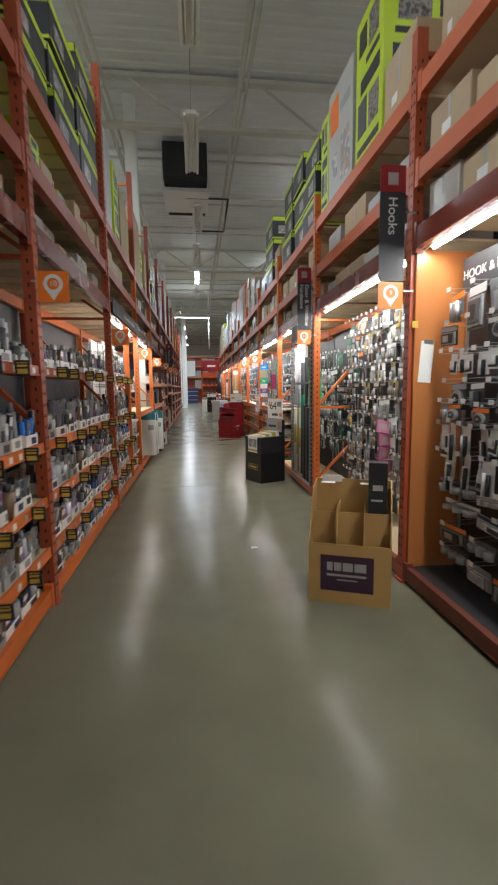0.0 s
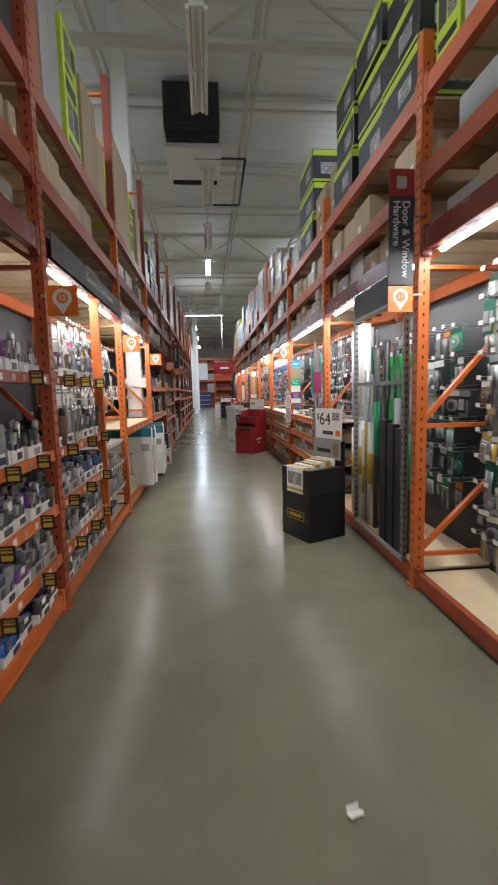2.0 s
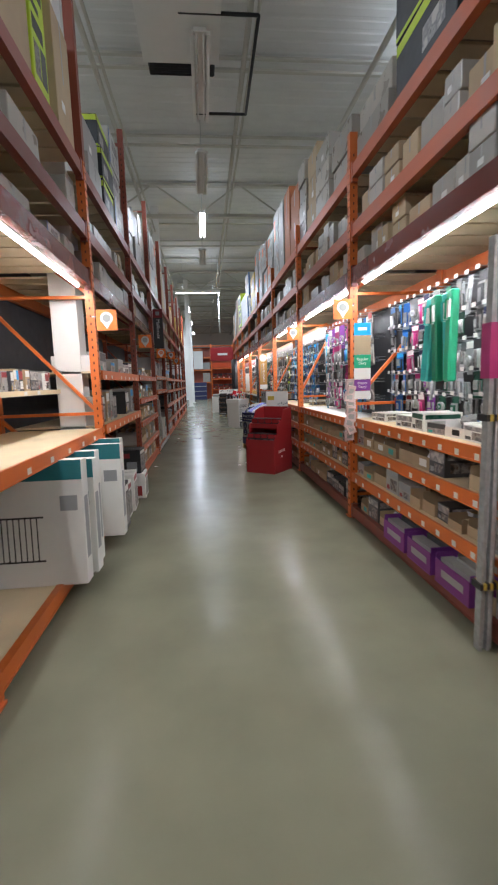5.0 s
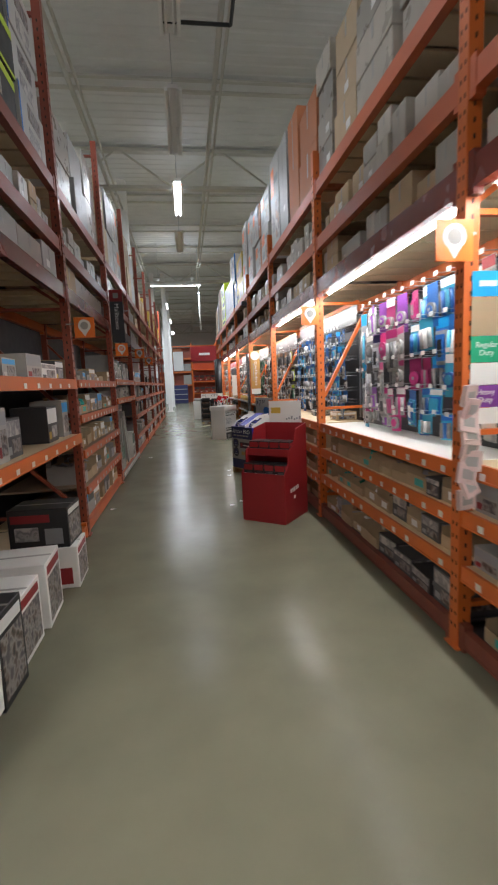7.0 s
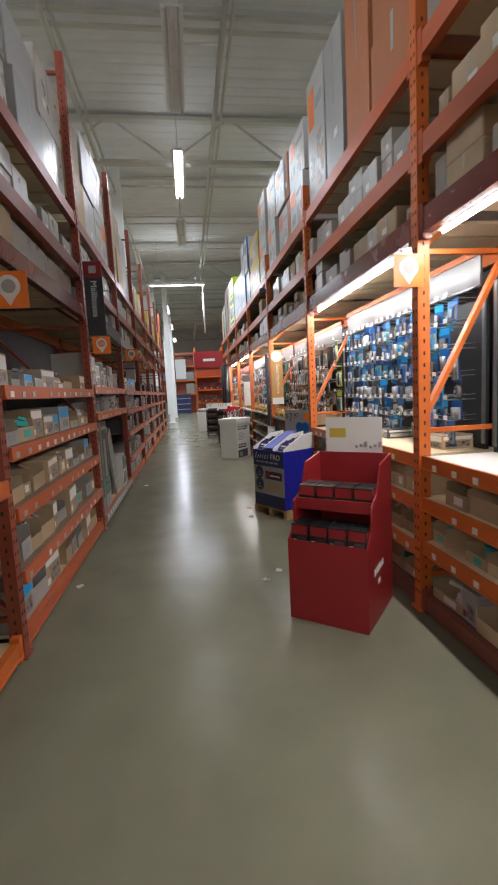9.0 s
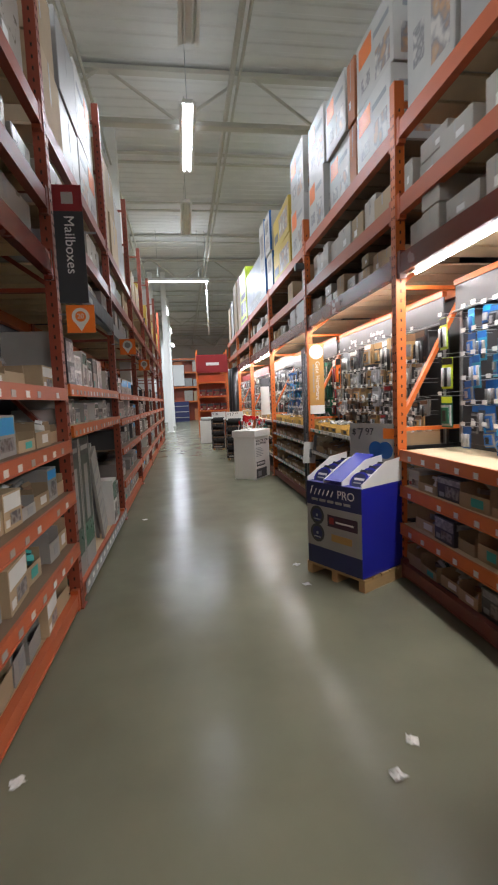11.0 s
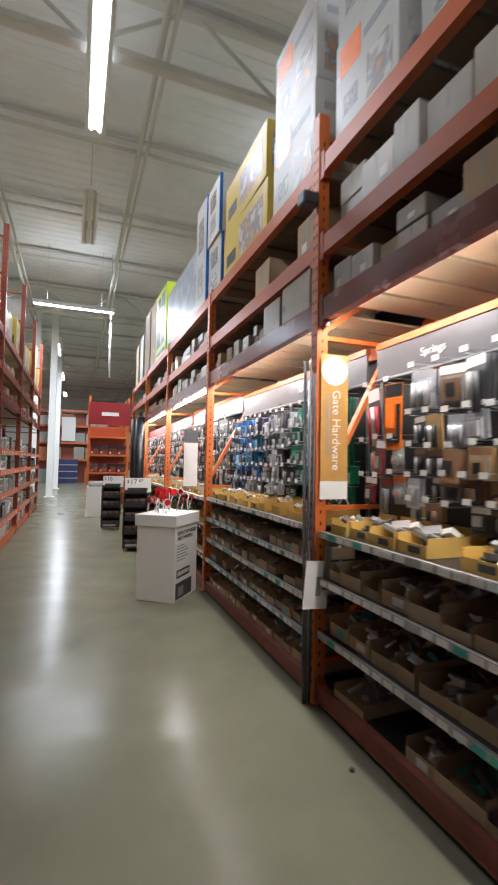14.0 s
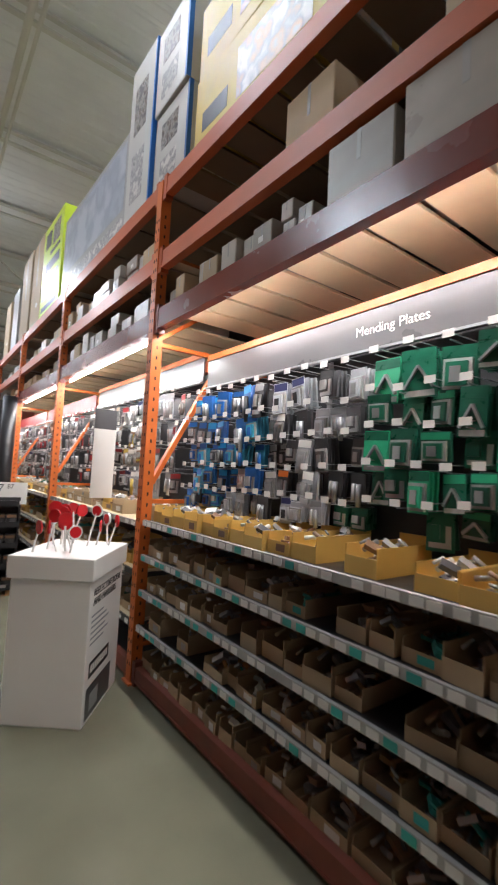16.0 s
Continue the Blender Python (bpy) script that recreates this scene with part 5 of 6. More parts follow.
banner(1.29, 1.47, 4.9, 2.27, 3.05, ["Door & Window", "Hardware"], 0.075, "11")
pin_sign(1.42, 10.18, 2.23, "")
pin_sign(1.44, 12.88, 2.27, "")
pin_sign(-0.96, 2.22, 2.2, "10", 0.2)
pin_sign(-0.96, 4.88, 2.17, "12")
pin_sign(-0.96, 7.57, 2.17, "14")
pin_sign(-0.96, 10.22, 2.17, "")
pin_sign(-0.92, 12.85, 2.2, "")
pin_sign(-0.93, 15.6, 2.19, "20")
pin_sign(-0.9, 18.2, 2.3, "")
pin_sign(-0.92, 20.9, 2.28, "")
banner(-1.06, -0.86, 15.58, 2.3, 3.12, ["Mailboxes"], 0.1, None)
boxpart("header_sign", (XL + 0.012, XL + 0.02, P(2) + 0.1, P(3) - 0.1, 2.5, 2.68), CHAR)
hs = tagged(bpy.data.objects["header_sign"], "long charcoal header sign with white lettering", "sign")
words("lettering", "Commercial Door Hardware", 0.095, PAPER, pose(XL + 0.0215, P(2) + 1.55, 2.59, 0, 0, 90), hs)
hs = tagged(boxpart("header_sign", (XL + 0.012, XL + 0.02, P(6) + 0.1, P(7) - 0.1, 2.49, 2.66), CHAR), "long charcoal header sign with small pale bars", "sign")
bm = bmesh.new()
for i in range(6):
    bx(bm, XL + 0.0201, XL + 0.0215, P(6) + 0.3 + i * 0.16, P(6) + 0.42 + i * 0.16, 2.55, 2.6)
part("lettering", bm, PALE, hs)


def gate_sign():
    th = root("hanging_sign", pose(1.645, 18.24, 1.31), "mustard-brown vertical hanging sign with a white disc", "sign")
    boxpart("board", (-0.105, 0.105, 0, 0.004, 0.12, 0.97), mat("ochre_sign_board", (0.5, 0.27, 0.07), 0.5), th)
    boxpart("foot_panel", (-0.105, 0.105, -0.0005, 0.0045, 0, 0.119), PAPER, th, "white lower panel")
    bm = bmesh.new()
    disc(bm, (0, -0.002, 0.86), 0.1, 0.002, 0, 28)
    part("disc", bm, PAPER, th, "white disc")
    words("lettering", "Gate Hardware", 0.085, PAPER, pose(0.012, -0.002, 0.73, 0, 90, 0), th, "LEFT")
    bm = bmesh.new()
    for i in range(8):
        bx(bm, -0.055, -0.035, -0.0012, 0, 0.3 + 0.05 * i, 0.34 + 0.05 * i)
    part("small_print", bm, PALE, th)
    th = root("notice_sheet", pose(1.5, 18.2, 0.62, 0, 6, 8), "white paper notice hung on the upright with a clip", "notice")
    boxpart("sheet", (-0.11, 0.08, 0, 0.002, 0, 0.3), PAPER, th)
    boxpart("clip", (0.03, 0.075, -0.012, -0.0005, 0.12, 0.4), CLEAR, th)
    boxpart("print", (-0.02, 0.02, -0.001, -0.0003, 0.08, 0.2), GREY, th)


gate_sign()


def flags():
    th = root("sorting_flags", pose(1.6, 10.24, 1.3), "stack of coloured hanging category flags", "sign")
    z = 0.0
    rows = [(PAPER, 0.09, ""), (VIOLET, 0.12, "Heavy\nDuty"), (PAPER, 0.12, ""), (GREEN, 0.14, "Regular\nDuty"), (KRAFT, 0.2, ""), (SKYB, 0.13, "")]
    for m, h, s in rows:
        boxpart("flag", (-0.04, 0.14, 0, 0.003, z, z + h - 0.003), m, th)
        if s:
            words("lettering", s, 0.042, PAPER, pose(0.05, -0.0015, z + h / 2, 0, 0, 0), th)
        z += h
    boxpart("small_print", (0.0, 0.1, -0.0006, -0.0001, z - 0.08, z - 0.05), PAPER, th)


flags()


def clip_strip(x, y, z0, z1, m, label, n):
    """A vertical merchandising strip with small packs clipped to it."""
    th = root("clip_strip", pose(x, y, z0), label, "clip strip", "clip strips")
    boxpart("strip", (-0.012, 0.012, 0, 0.002, 0, z1 - z0), CLEAR, th)
    r = random.Random(3)
    for i in range(n):
        z = (i + 0.5) * (z1 - z0) / n
        t = pose(r.uniform(-0.02, 0.02), -0.015, z, r.uniform(-20, 20), r.uniform(-15, 15), r.uniform(-30, 30))
        bm = bmesh.new()
        bx(bm, -0.05, 0.05, -0.012, 0.012, -0.055, 0.05, 0, t)
        bx(bm, -0.03, 0.03, -0.0135, -0.0121, -0.03, 0.02, 1, t)
        part("pouch", bm, [m, PALE], th)


clip_strip(1.47, 10.12, 0.9, 1.5, mat("pale_pink_pouch", (0.6, 0.45, 0.42), 0.3, rand=0.1), "strip of pale pink pouches hung on the upright", 9)
clip_strip(1.47, 2.55, 0.5, 1.25, mat("pink_disc_pouch", (0.5, 0.2, 0.36), 0.35, rand=0.1), "strip of pink round packs hung by the upright", 7)


# ---- floor displays ----
def tan_bin():
    th = root("display_bin", pose(0.722, 2.043, 0, 0, 0, -22.7), "tan cardboard display bin with three slots and a plum label", "display bin", "floor displays")
    W, D, t = 0.565, 0.4, 0.008
    bm = bmesh.new()
    bx(bm, 0, W, 0, t, 0, 0.43)
    bx(bm, 0, W, D - t, D, 0, 0.82)
    bx(bm, 0, W, t, D - t, 0, 0.01)
    for x in (0, W - t):
        vs = [(x, t, 0.0), (x, D - t, 0.0), (x, D - t, 0.82), (x, D * 0.55, 0.78), (x, t, 0.43)]
        a = [bm.verts.new(p) for p in vs]
        b = [bm.verts.new((p[0] + t, p[1], p[2])) for p in vs]
        bm.faces.new(a)
        bm.faces.new(b[::-1])
        for i in range(5):
            bm.faces.new((a[i], a[(i + 1) % 5], b[(i + 1) % 5], b[i]))
    part("body", bm, TAN, th)
    for x in (W / 3, 2 * W / 3):
        boxpart("divider", (x - 0.003, x + 0.003, 0.05, D - 0.02, 0.05, 0.66), TAN, th)
    boxpart("inner_panel", (0.012, W - 0.012, 0.16, 0.166, 0.1, 0.62), TAN, th)
    bm = bmesh.new()
    bx(bm, 0.085, 0.45, -0.002, 0, 0.09, 0.35)
    part("label_panel", bm, PLUM, th, "dark plum printed label")
    bm = bmesh.new()
    for x0, x1, z0, z1 in ((0.13, 0.17, 0.24, 0.3), (0.18, 0.23, 0.24, 0.3), (0.24, 0.31, 0.24, 0.3), (0.32, 0.4, 0.24, 0.3), (0.13, 0.4, 0.2, 0.215), (0.2, 0.34, 0.17, 0.178)):
        bx(bm, x0, x1, -0.003, -0.0021, z0, z1)
    part("print", bm, PALE, th, "pale printed mark")
    for x in (0.06, 0.34):
        boxpart("tag", (x, x + 0.1, D * 0.5, D * 0.5 + 0.06, 0.822, 0.823), PAPER, th)
    boxpart("tag_strip", (0.05, 0.2, D - 0.03, D - 0.012, 0.8, 0.845), PAPER, th)
    ob = tagged(boxpart("boxed_bracket", (0.4, 0.53, 0.2, 0.3, 0.012, 0.98), BLACK), "black boxed curtain bracket standing in the bin", "product box")
    ob.matrix_basis = pose(0.722, 2.043, 0, 0, 0, -22.7)
    bm = bmesh.new()
    bx(bm, 0.43, 0.5, 0.1985, 0.1995, 0.78, 0.82)
    bx(bm, 0.42, 0.5, 0.1985, 0.1995, 0.7, 0.715)
    part("print", bm, PALE, ob)


tan_bin()


def black_bin():
    th = root("display_bin", pose(0.751, 6.435, 0, 0, 0, -65), "black cardboard display bin of boxed door levers", "display bin", "floor displays")
    W, D, H = 0.47, 0.46, 0.74
    boxpart("body", (0, W, 0.0, D, 0, H - 0.26), BLACK, th, bevel=0.003)
    boxpart("side_panel", (0, 0.075, 0, D, H - 0.259, H), BLACK, th)
    boxpart("side_panel", (W - 0.1, W, 0, D, H - 0.259, H), BLACK, th)
    boxpart("inner_tray", (0.0751, W - 0.1001, 0.03, D, H - 0.259, H - 0.06), BLACK, th)
    boxpart("rear_panel", (0, W, D + 0.0005, D + 0.01, 0, 1.0), BLACK, th)
    bm = bmesh.new()
    for a, b, z0, z1 in ((0.09, 0.38, 0.205, 0.21), (0.09, 0.38, 0.29, 0.295), (0.09, 0.095, 0.21, 0.29), (0.375, 0.38, 0.21, 0.29)):
        bx(bm, a, b, -0.002, 0, z0, z1)
    for i in range(6):
        bx(bm, 0.13 + i * 0.036, 0.158 + i * 0.036, -0.002, 0, 0.232, 0.268)
    part("mark", bm, YELLOW, th, "gold-framed printed mark")
    for i in range(6):
        z = H - 0.058
        ob = boxpart("lever_box", (0.078, W - 0.103, 0.035 + i * 0.066, 0.096 + i * 0.066, z, z + 0.07 + 0.012 * i), PAPER if i % 2 else YELLOW, th, "boxed door lever")
    boxpart("front_box", (0.08, W - 0.105, 0.006, 0.028, H - 0.255, H + 0.01), PAPER, th, "white boxed door lever")
    boxpart("front_picture", (0.1, W - 0.13, 0.0045, 0.0055, H - 0.17, H - 0.04), PHOTO2, th)
    boxpart("front_band", (0.08, W - 0.105, 0.0045, 0.0055, H - 0.235, H - 0.205), YELLOW, th)
    th2 = boxpart("picture_card", (0.02, W - 0.02, D - 0.04, D - 0.03, 0.8, 1.02), GREY, th, "grey picture card of door levers")
    th2.matrix_basis = pose(0, 0, 0)
    boxpart("lever_picture", (0.08, 0.3, D - 0.0415, D - 0.0405, 0.87, 0.91), BLACK, th)
    boxpart("picture_frame", (0.34, W - 0.04, D - 0.0415, D - 0.0405, 0.84, 0.97), BRONZE, th)
    card = boxpart("price_card", (0.03, W - 0.02, D - 0.02, D - 0.01, 1.0, 1.34), PAPER, th, "white price card")
    words("price", "$", 0.09, BLACK, pose(0.05, D - 0.0215, 1.25), card, "LEFT")
    words("price", "64", 0.19, BLACK, pose(0.095, D - 0.0215, 1.22), card, "LEFT")
    words("price", "88", 0.115, BLACK, pose(0.305, D - 0.0215, 1.25), card, "LEFT")
    boxpart("card_mark", (0.36, 0.43, D - 0.0215, D - 0.0205, 1.05, 1.11), PRORANGE, card)
    boxpart("card_picture", (0.15, 0.32, D - 0.0215, D - 0.0205, 1.06, 1.1), DARKC, card)


black_bin()


def red_bin():
    th = root("display_bin", pose(0.63, 13.05, 0, 0, 0, -39), "red cardboard two-tier display bin of boxed tools", "display bin", "floor displays")
    W, D, t = 0.55, 0.6, 0.01
    prof = [(0, 0), (D, 0), (D, 1.08), (0.32, 1.04), (0.24, 0.86), (0.1, 0.8), (0.1, 0.64), (0, 0.56)]
    for x in (0, W - t):
        bm = bmesh.new()
        a = [bm.verts.new((x, y, z)) for y, z in prof]
        b = [bm.verts.new((x + t, y, z)) for y, z in prof]
        bm.faces.new(a)
        bm.faces.new(b[::-1])
        for i in range(len(prof)):
            j = (i + 1) % len(prof)
            bm.faces.new((a[i], a[j], b[j], b[i]))
        part("side_panel", bm, RED, th)
    boxpart("front_panel", (t, W - t, 0, t, 0.0, 0.56), RED, th)
    boxpart("rear_panel", (t, W - t, D - t, D, 0.0, 1.08), RED, th)
    boxpart("tier_front", (t, W - t, 0.14, 0.15, 0.74, 0.82), RED, th)
    boxpart("tier_shelf", (t, W - t, 0.151, D - t, 0.74, 0.75), RED, th)
    boxpart("tier_shelf", (t, W - t, t, D - t, 0.5, 0.51), RED, th)
    bm = bmesh.new()
    for i in range(5):
        bx(bm, W, W + 0.0015, 0.14 + i * 0.045, 0.172 + i * 0.045, 0.33 + i * 0.004, 0.375 + i * 0.004)
    bx(bm, W, W + 0.0015, 0.22, 0.27, 0.25, 0.285)
    part("mark", bm, PAPER, th, "white printed mark")
    boxpart("header_card", (0.06, W - 0.06, D + 0.002, D + 0.008, 0.9, 1.34), PAPER, th, "white header card")
    boxpart("header_price", (0.09, 0.22, D + 0.0005, D + 0.0015, 1.19, 1.26), YELLOW, th)
    bm = bmesh.new()
    for i in range(6):
        rod(bm, (0.3 + i * 0.035, D + 0.0005, 1.12), (0.3 + i * 0.035, D + 0.0015, 1.12 + 0.02 * (i % 3)), 0.012, 0, 6)
    part("header_picture", bm, GREY, th)
    me = box_mesh(0.12, 0.09, 0.15, [BLACK, RED, DARKC, PAPER], 1)
    for z, y in ((0.511, 0.08), (0.751, 0.22)):
        for i in range(4):
            for j in range(2):
                tagged(put("boxed_tool", me, pose(0.63, 13.05, 0, 0, 0, -39) @ pose(0.075 + i * 0.133, y + j * 0.1, z, 0, 0, 90)), "black and red boxed hand tool in the red bin", "product box", "boxed tools in the bin")


red_bin()


def blue_bin():
    M = pose(0.81, 15.87, 0, 0, 0, -61.5)
    pal_ = root("pallet", M, "small rough wooden half pallet", "pallet", "pallets")
    W, D = 0.6, 0.52
    for i in range(5):
        boxpart("board", (-0.02, W + 0.02, 0.0 + i * 0.108, 0.09 + i * 0.108, 0.085, 0.105), WOODP, pal_)
    for x in (-0.018, W / 2 - 0.03, W - 0.042):
        boxpart("bearer", (x, x + 0.06, 0.0, D, 0.0, 0.084), WOODP, pal_)
    th = root("display_bin", M @ pose(0, 0, 0.106), "royal-blue cardboard display bin of saw blades", "display bin", "floor displays")
    H = 0.72
    boxpart("body", (0, W, 0, D, 0, H), BLUE, th)
    boxpart("front_top_band", (0.001, W - 0.001, -0.002, 0, H - 0.2, H - 0.001), NAVY, th, "navy printed band")
    boxpart("front_panel", (0.001, W - 0.001, -0.002, 0, 0.16, H - 0.201), PALE, th, "cream printed panel")
    boxpart("front_foot", (0.001, W - 0.001, -0.002, 0, 0.001, 0.159), NAVY, th)
    bm = bmesh.new()
    for i in range(6):
        bar(bm, (0.05 + i * 0.047, -0.0028, H - 0.105), (0.075 + i * 0.047, -0.0028, H - (0.035 if i == 0 else 0.055)), 0.016, 0.0014)
    part("mark", bm, PAPER, th, "white slanted printed mark")
    words("lettering", "PRO", 0.095, PAPER, pose(0.35, -0.0025, H - 0.08), th, "LEFT")
    for i in range(5):
        boxpart("print_bar", (0.06 + i * 0.09, 0.13 + i * 0.09, -0.0035, -0.0021, H - 0.16, H - 0.138), PALE, th)
    for z in (0.435, 0.28):
        bm = bmesh.new()
        disc(bm, (0.12, -0.0045, z), 0.08, 0.002, 0, 28)
        disc(bm, (0.12, -0.0052, z), 0.056, 0.0007, 2, 24)
        disc(bm, (0.12, -0.0058, z), 0.012, 0.0005, 1, 12)
        bx(bm, 0.08, 0.16, -0.0058, -0.0053, z - 0.04, z - 0.03, 1)
        part("blade_picture", bm, [DARKC, SILVER, NAVY], th, "dark round blade picture")
    boxpart("promise_label", (0.24, 0.56, -0.0035, -0.0021, 0.36, 0.46), PLUM, th, "dark plum printed label")
    boxpart("promise_mark", (0.26, 0.31, -0.0045, -0.0036, 0.385, 0.44), RED, th)
    boxpart("promise_print", (0.33, 0.52, -0.0045, -0.0036, 0.4, 0.415), PAPER, th)
    boxpart("plank_picture", (0.28, 0.5, -0.0035, -0.0021, 0.24, 0.3), TAN, th)
    # white tray partitions sloping up to the back, round packs inside
    for x in (0.0, W / 3 - 0.004, 2 * W / 3 - 0.004, W - 0.008):
        bm = bmesh.new()
        pf = [(0.005, H + 0.001), (D, H + 0.001), (D, H + 0.2), (0.3, H + 0.18), (0.005, H + 0.03)]
        a = [bm.verts.new((x, y, z)) for y, z in pf]
        b = [bm.verts.new((x + 0.008, y, z)) for y, z in pf]
        bm.faces.new(a)
        bm.faces.new(b[::-1])
        for i in range(5):
            j = (i + 1) % 5
            bm.faces.new((a[i], a[j], b[j], b[i]))
        part("partition", bm, PAPER, th, "white cardboard partition")
    boxpart("cover", (W / 3 + 0.005, 2 * W / 3 - 0.005, 0, 0.45, 0, 0.012), BLUE, th, "blue cover flap").matrix_basis = pose(0, 0.01, H + 0.02, 24, 0, 0)
    for c in (0, 1, 2):
        for j in range(0 if c == 1 else 3):
            bm = bmesh.new()
            cx, cy = W / 6 + c * W / 3, 0.1 + j * 0.11
            t = pose(cx, cy, H + 0.035 + 0.02 * j, -38, 0, 0)
            rod(bm, t @ Vector((0, -0.012, 0)), t @ Vector((0, 0.012, 0)), 0.085, 0, 20)
            ob = part("saw_blade_pack", bm, BLUE)
            ob.matrix_basis = M @ pose(0, 0, 0.106)
            tagged(ob, "round blue saw-blade pack in the display bin", "saw blade pack", "saw blade packs")
            bm = bmesh.new()
            rod(bm, t @ Vector((0, -0.014, 0)), t @ Vector((0, -0.0121, 0)), 0.066, 0, 20)
            part("label_disc", bm, NAVY, ob, "dark blue printed label")
            bm = bmesh.new()
            bx(bm, -0.05, 0.05, -0.0155, -0.0141, 0.004, 0.024, 0, t)
            part("print_bar", bm, PAPER, ob, "white printed bar")
            bm = bmesh.new()
            bx(bm, -0.04, 0.036, -0.0155, -0.0141, -0.026, -0.016, 0, t)
            part("print_bar", bm, PALE, ob)
            bm = bmesh.new()
            bx(bm, -0.03, 0.03, -0.008, 0.008, 0.08, 0.105, 0, t)
            part("hanger_tab", bm, BLACK, ob, "black hanger tab")
    card = boxpart("price_card", (0.05, W - 0.02, D + 0.001, D + 0.008, H - 0.1, H + 0.47), PALE, th, "pale grey price card")
    words("price", "$", 0.08, DARKC, pose(0.08, D - 0.001, H + 0.39), card, "LEFT")
    words("price", "7", 0.15, DARKC, pose(0.135, D - 0.001, H + 0.37), card, "LEFT")
    words("price", "97", 0.09, DARKC, pose(0.23, D - 0.001, H + 0.395), card, "LEFT")
    boxpart("card_mark", (0.42, 0.53, D - 0.001, D + 0.0005, H + 0.34, H + 0.43), PRORANGE, card)
    bm = bmesh.new()
    for x in (0.34, 0.44):
        disc(bm, (x, D - 0.0012, H + 0.24), 0.075, 0.0015, 0, 24)
    part("card_picture", bm, TBLUE, card)


blue_bin()


REFLECT = mat("red_reflector_plastic", (0.55, 0.02, 0.025), 0.2, vary=0.1, coat=0.4)


def white_bin():
    M = pose(0.71, 20.84, 0, 0, 0, -38)
    th = root("display_bin", M, "white cardboard box display of reflective rods with black lettering", "display bin", "floor displays")
    W, D, H = 0.47, 0.6, 0.9
    boxpart("body", (0, W, 0, D, 0, H), WHITE, th, bevel=0.004)
    boxpart("rim", (-0.02, W + 0.02, -0.02, D + 0.02, H - 0.08, H + 0.05), WHITE, th, "white folded rim", bevel=0.005)
    for i, s in enumerate(("REFLECTIVE RODS", "AND MARKERS")):
        words("lettering", s, 0.06, BLACK, pose(W + 0.0015, 0.06, 0.74 - i * 0.055, 0, 0, 90), th, "LEFT")
    bm = bmesh.new()
    for i, L in enumerate((0.2, 0.26, 0.3, 0.24, 0.3, 0.22)):
        bx(bm, W, W + 0.001, 0.05, 0.05 + L, 0.6 - i * 0.032, 0.612 - i * 0.032)
    part("small_print", bm, GREY, th)
    boxpart("mark_panel", (W, W + 0.001, 0.06, 0.4, 0.25, 0.34), BLACK, th, "black printed mark")
    bm = bmesh.new()
    for i in range(8):
        bx(bm, W + 0.0011, W + 0.002, 0.085 + i * 0.037, 0.112 + i * 0.037, 0.275, 0.32)
    part("mark", bm, PAPER, th)
    boxpart("picture", (W, W + 0.001, 0.04, 0.46, 0.02, 0.2), DARKC, th, "dark picture panel")
    boxpart("picture_shapes", (W + 0.0011, W + 0.002, 0.1, 0.24, 0.05, 0.15), GREY, th)
    r = random.Random(5)
    for i in range(16):
        bm = bmesh.new()
        x, y, h = r.uniform(0.06, W - 0.06), r.uniform(0.08, D - 0.08), r.uniform(0.13, 0.26)
        lx, ly = r.uniform(-0.05, 0.05), r.uniform(-0.05, 0.05)
        rod(bm, (x, y, H + 0.051), (x + lx, y + ly, H + 0.05 + h), 0.006, 0, 6)
        t = Matrix.Translation((x + lx, y + ly, H + 0.05 + h)) @ pose(0, 0, 0, 0, 0, r.uniform(0, 180))
        rod(bm, t @ Vector((0, -0.006, 0)), t @ Vector((0, 0.006, 0)), 0.042, 1 if i % 4 else 0, 16)
        rod(bm, t @ Vector((0, -0.008, 0)), t @ Vector((0, 0.008, 0)), 0.034, 1, 16)
        ob = part("reflector_rod", bm, [PAPER, REFLECT])
        ob.matrix_basis = M
        tagged(ob, "white driveway rod with a round red reflector", "reflector", "reflector rods")


white_bin()


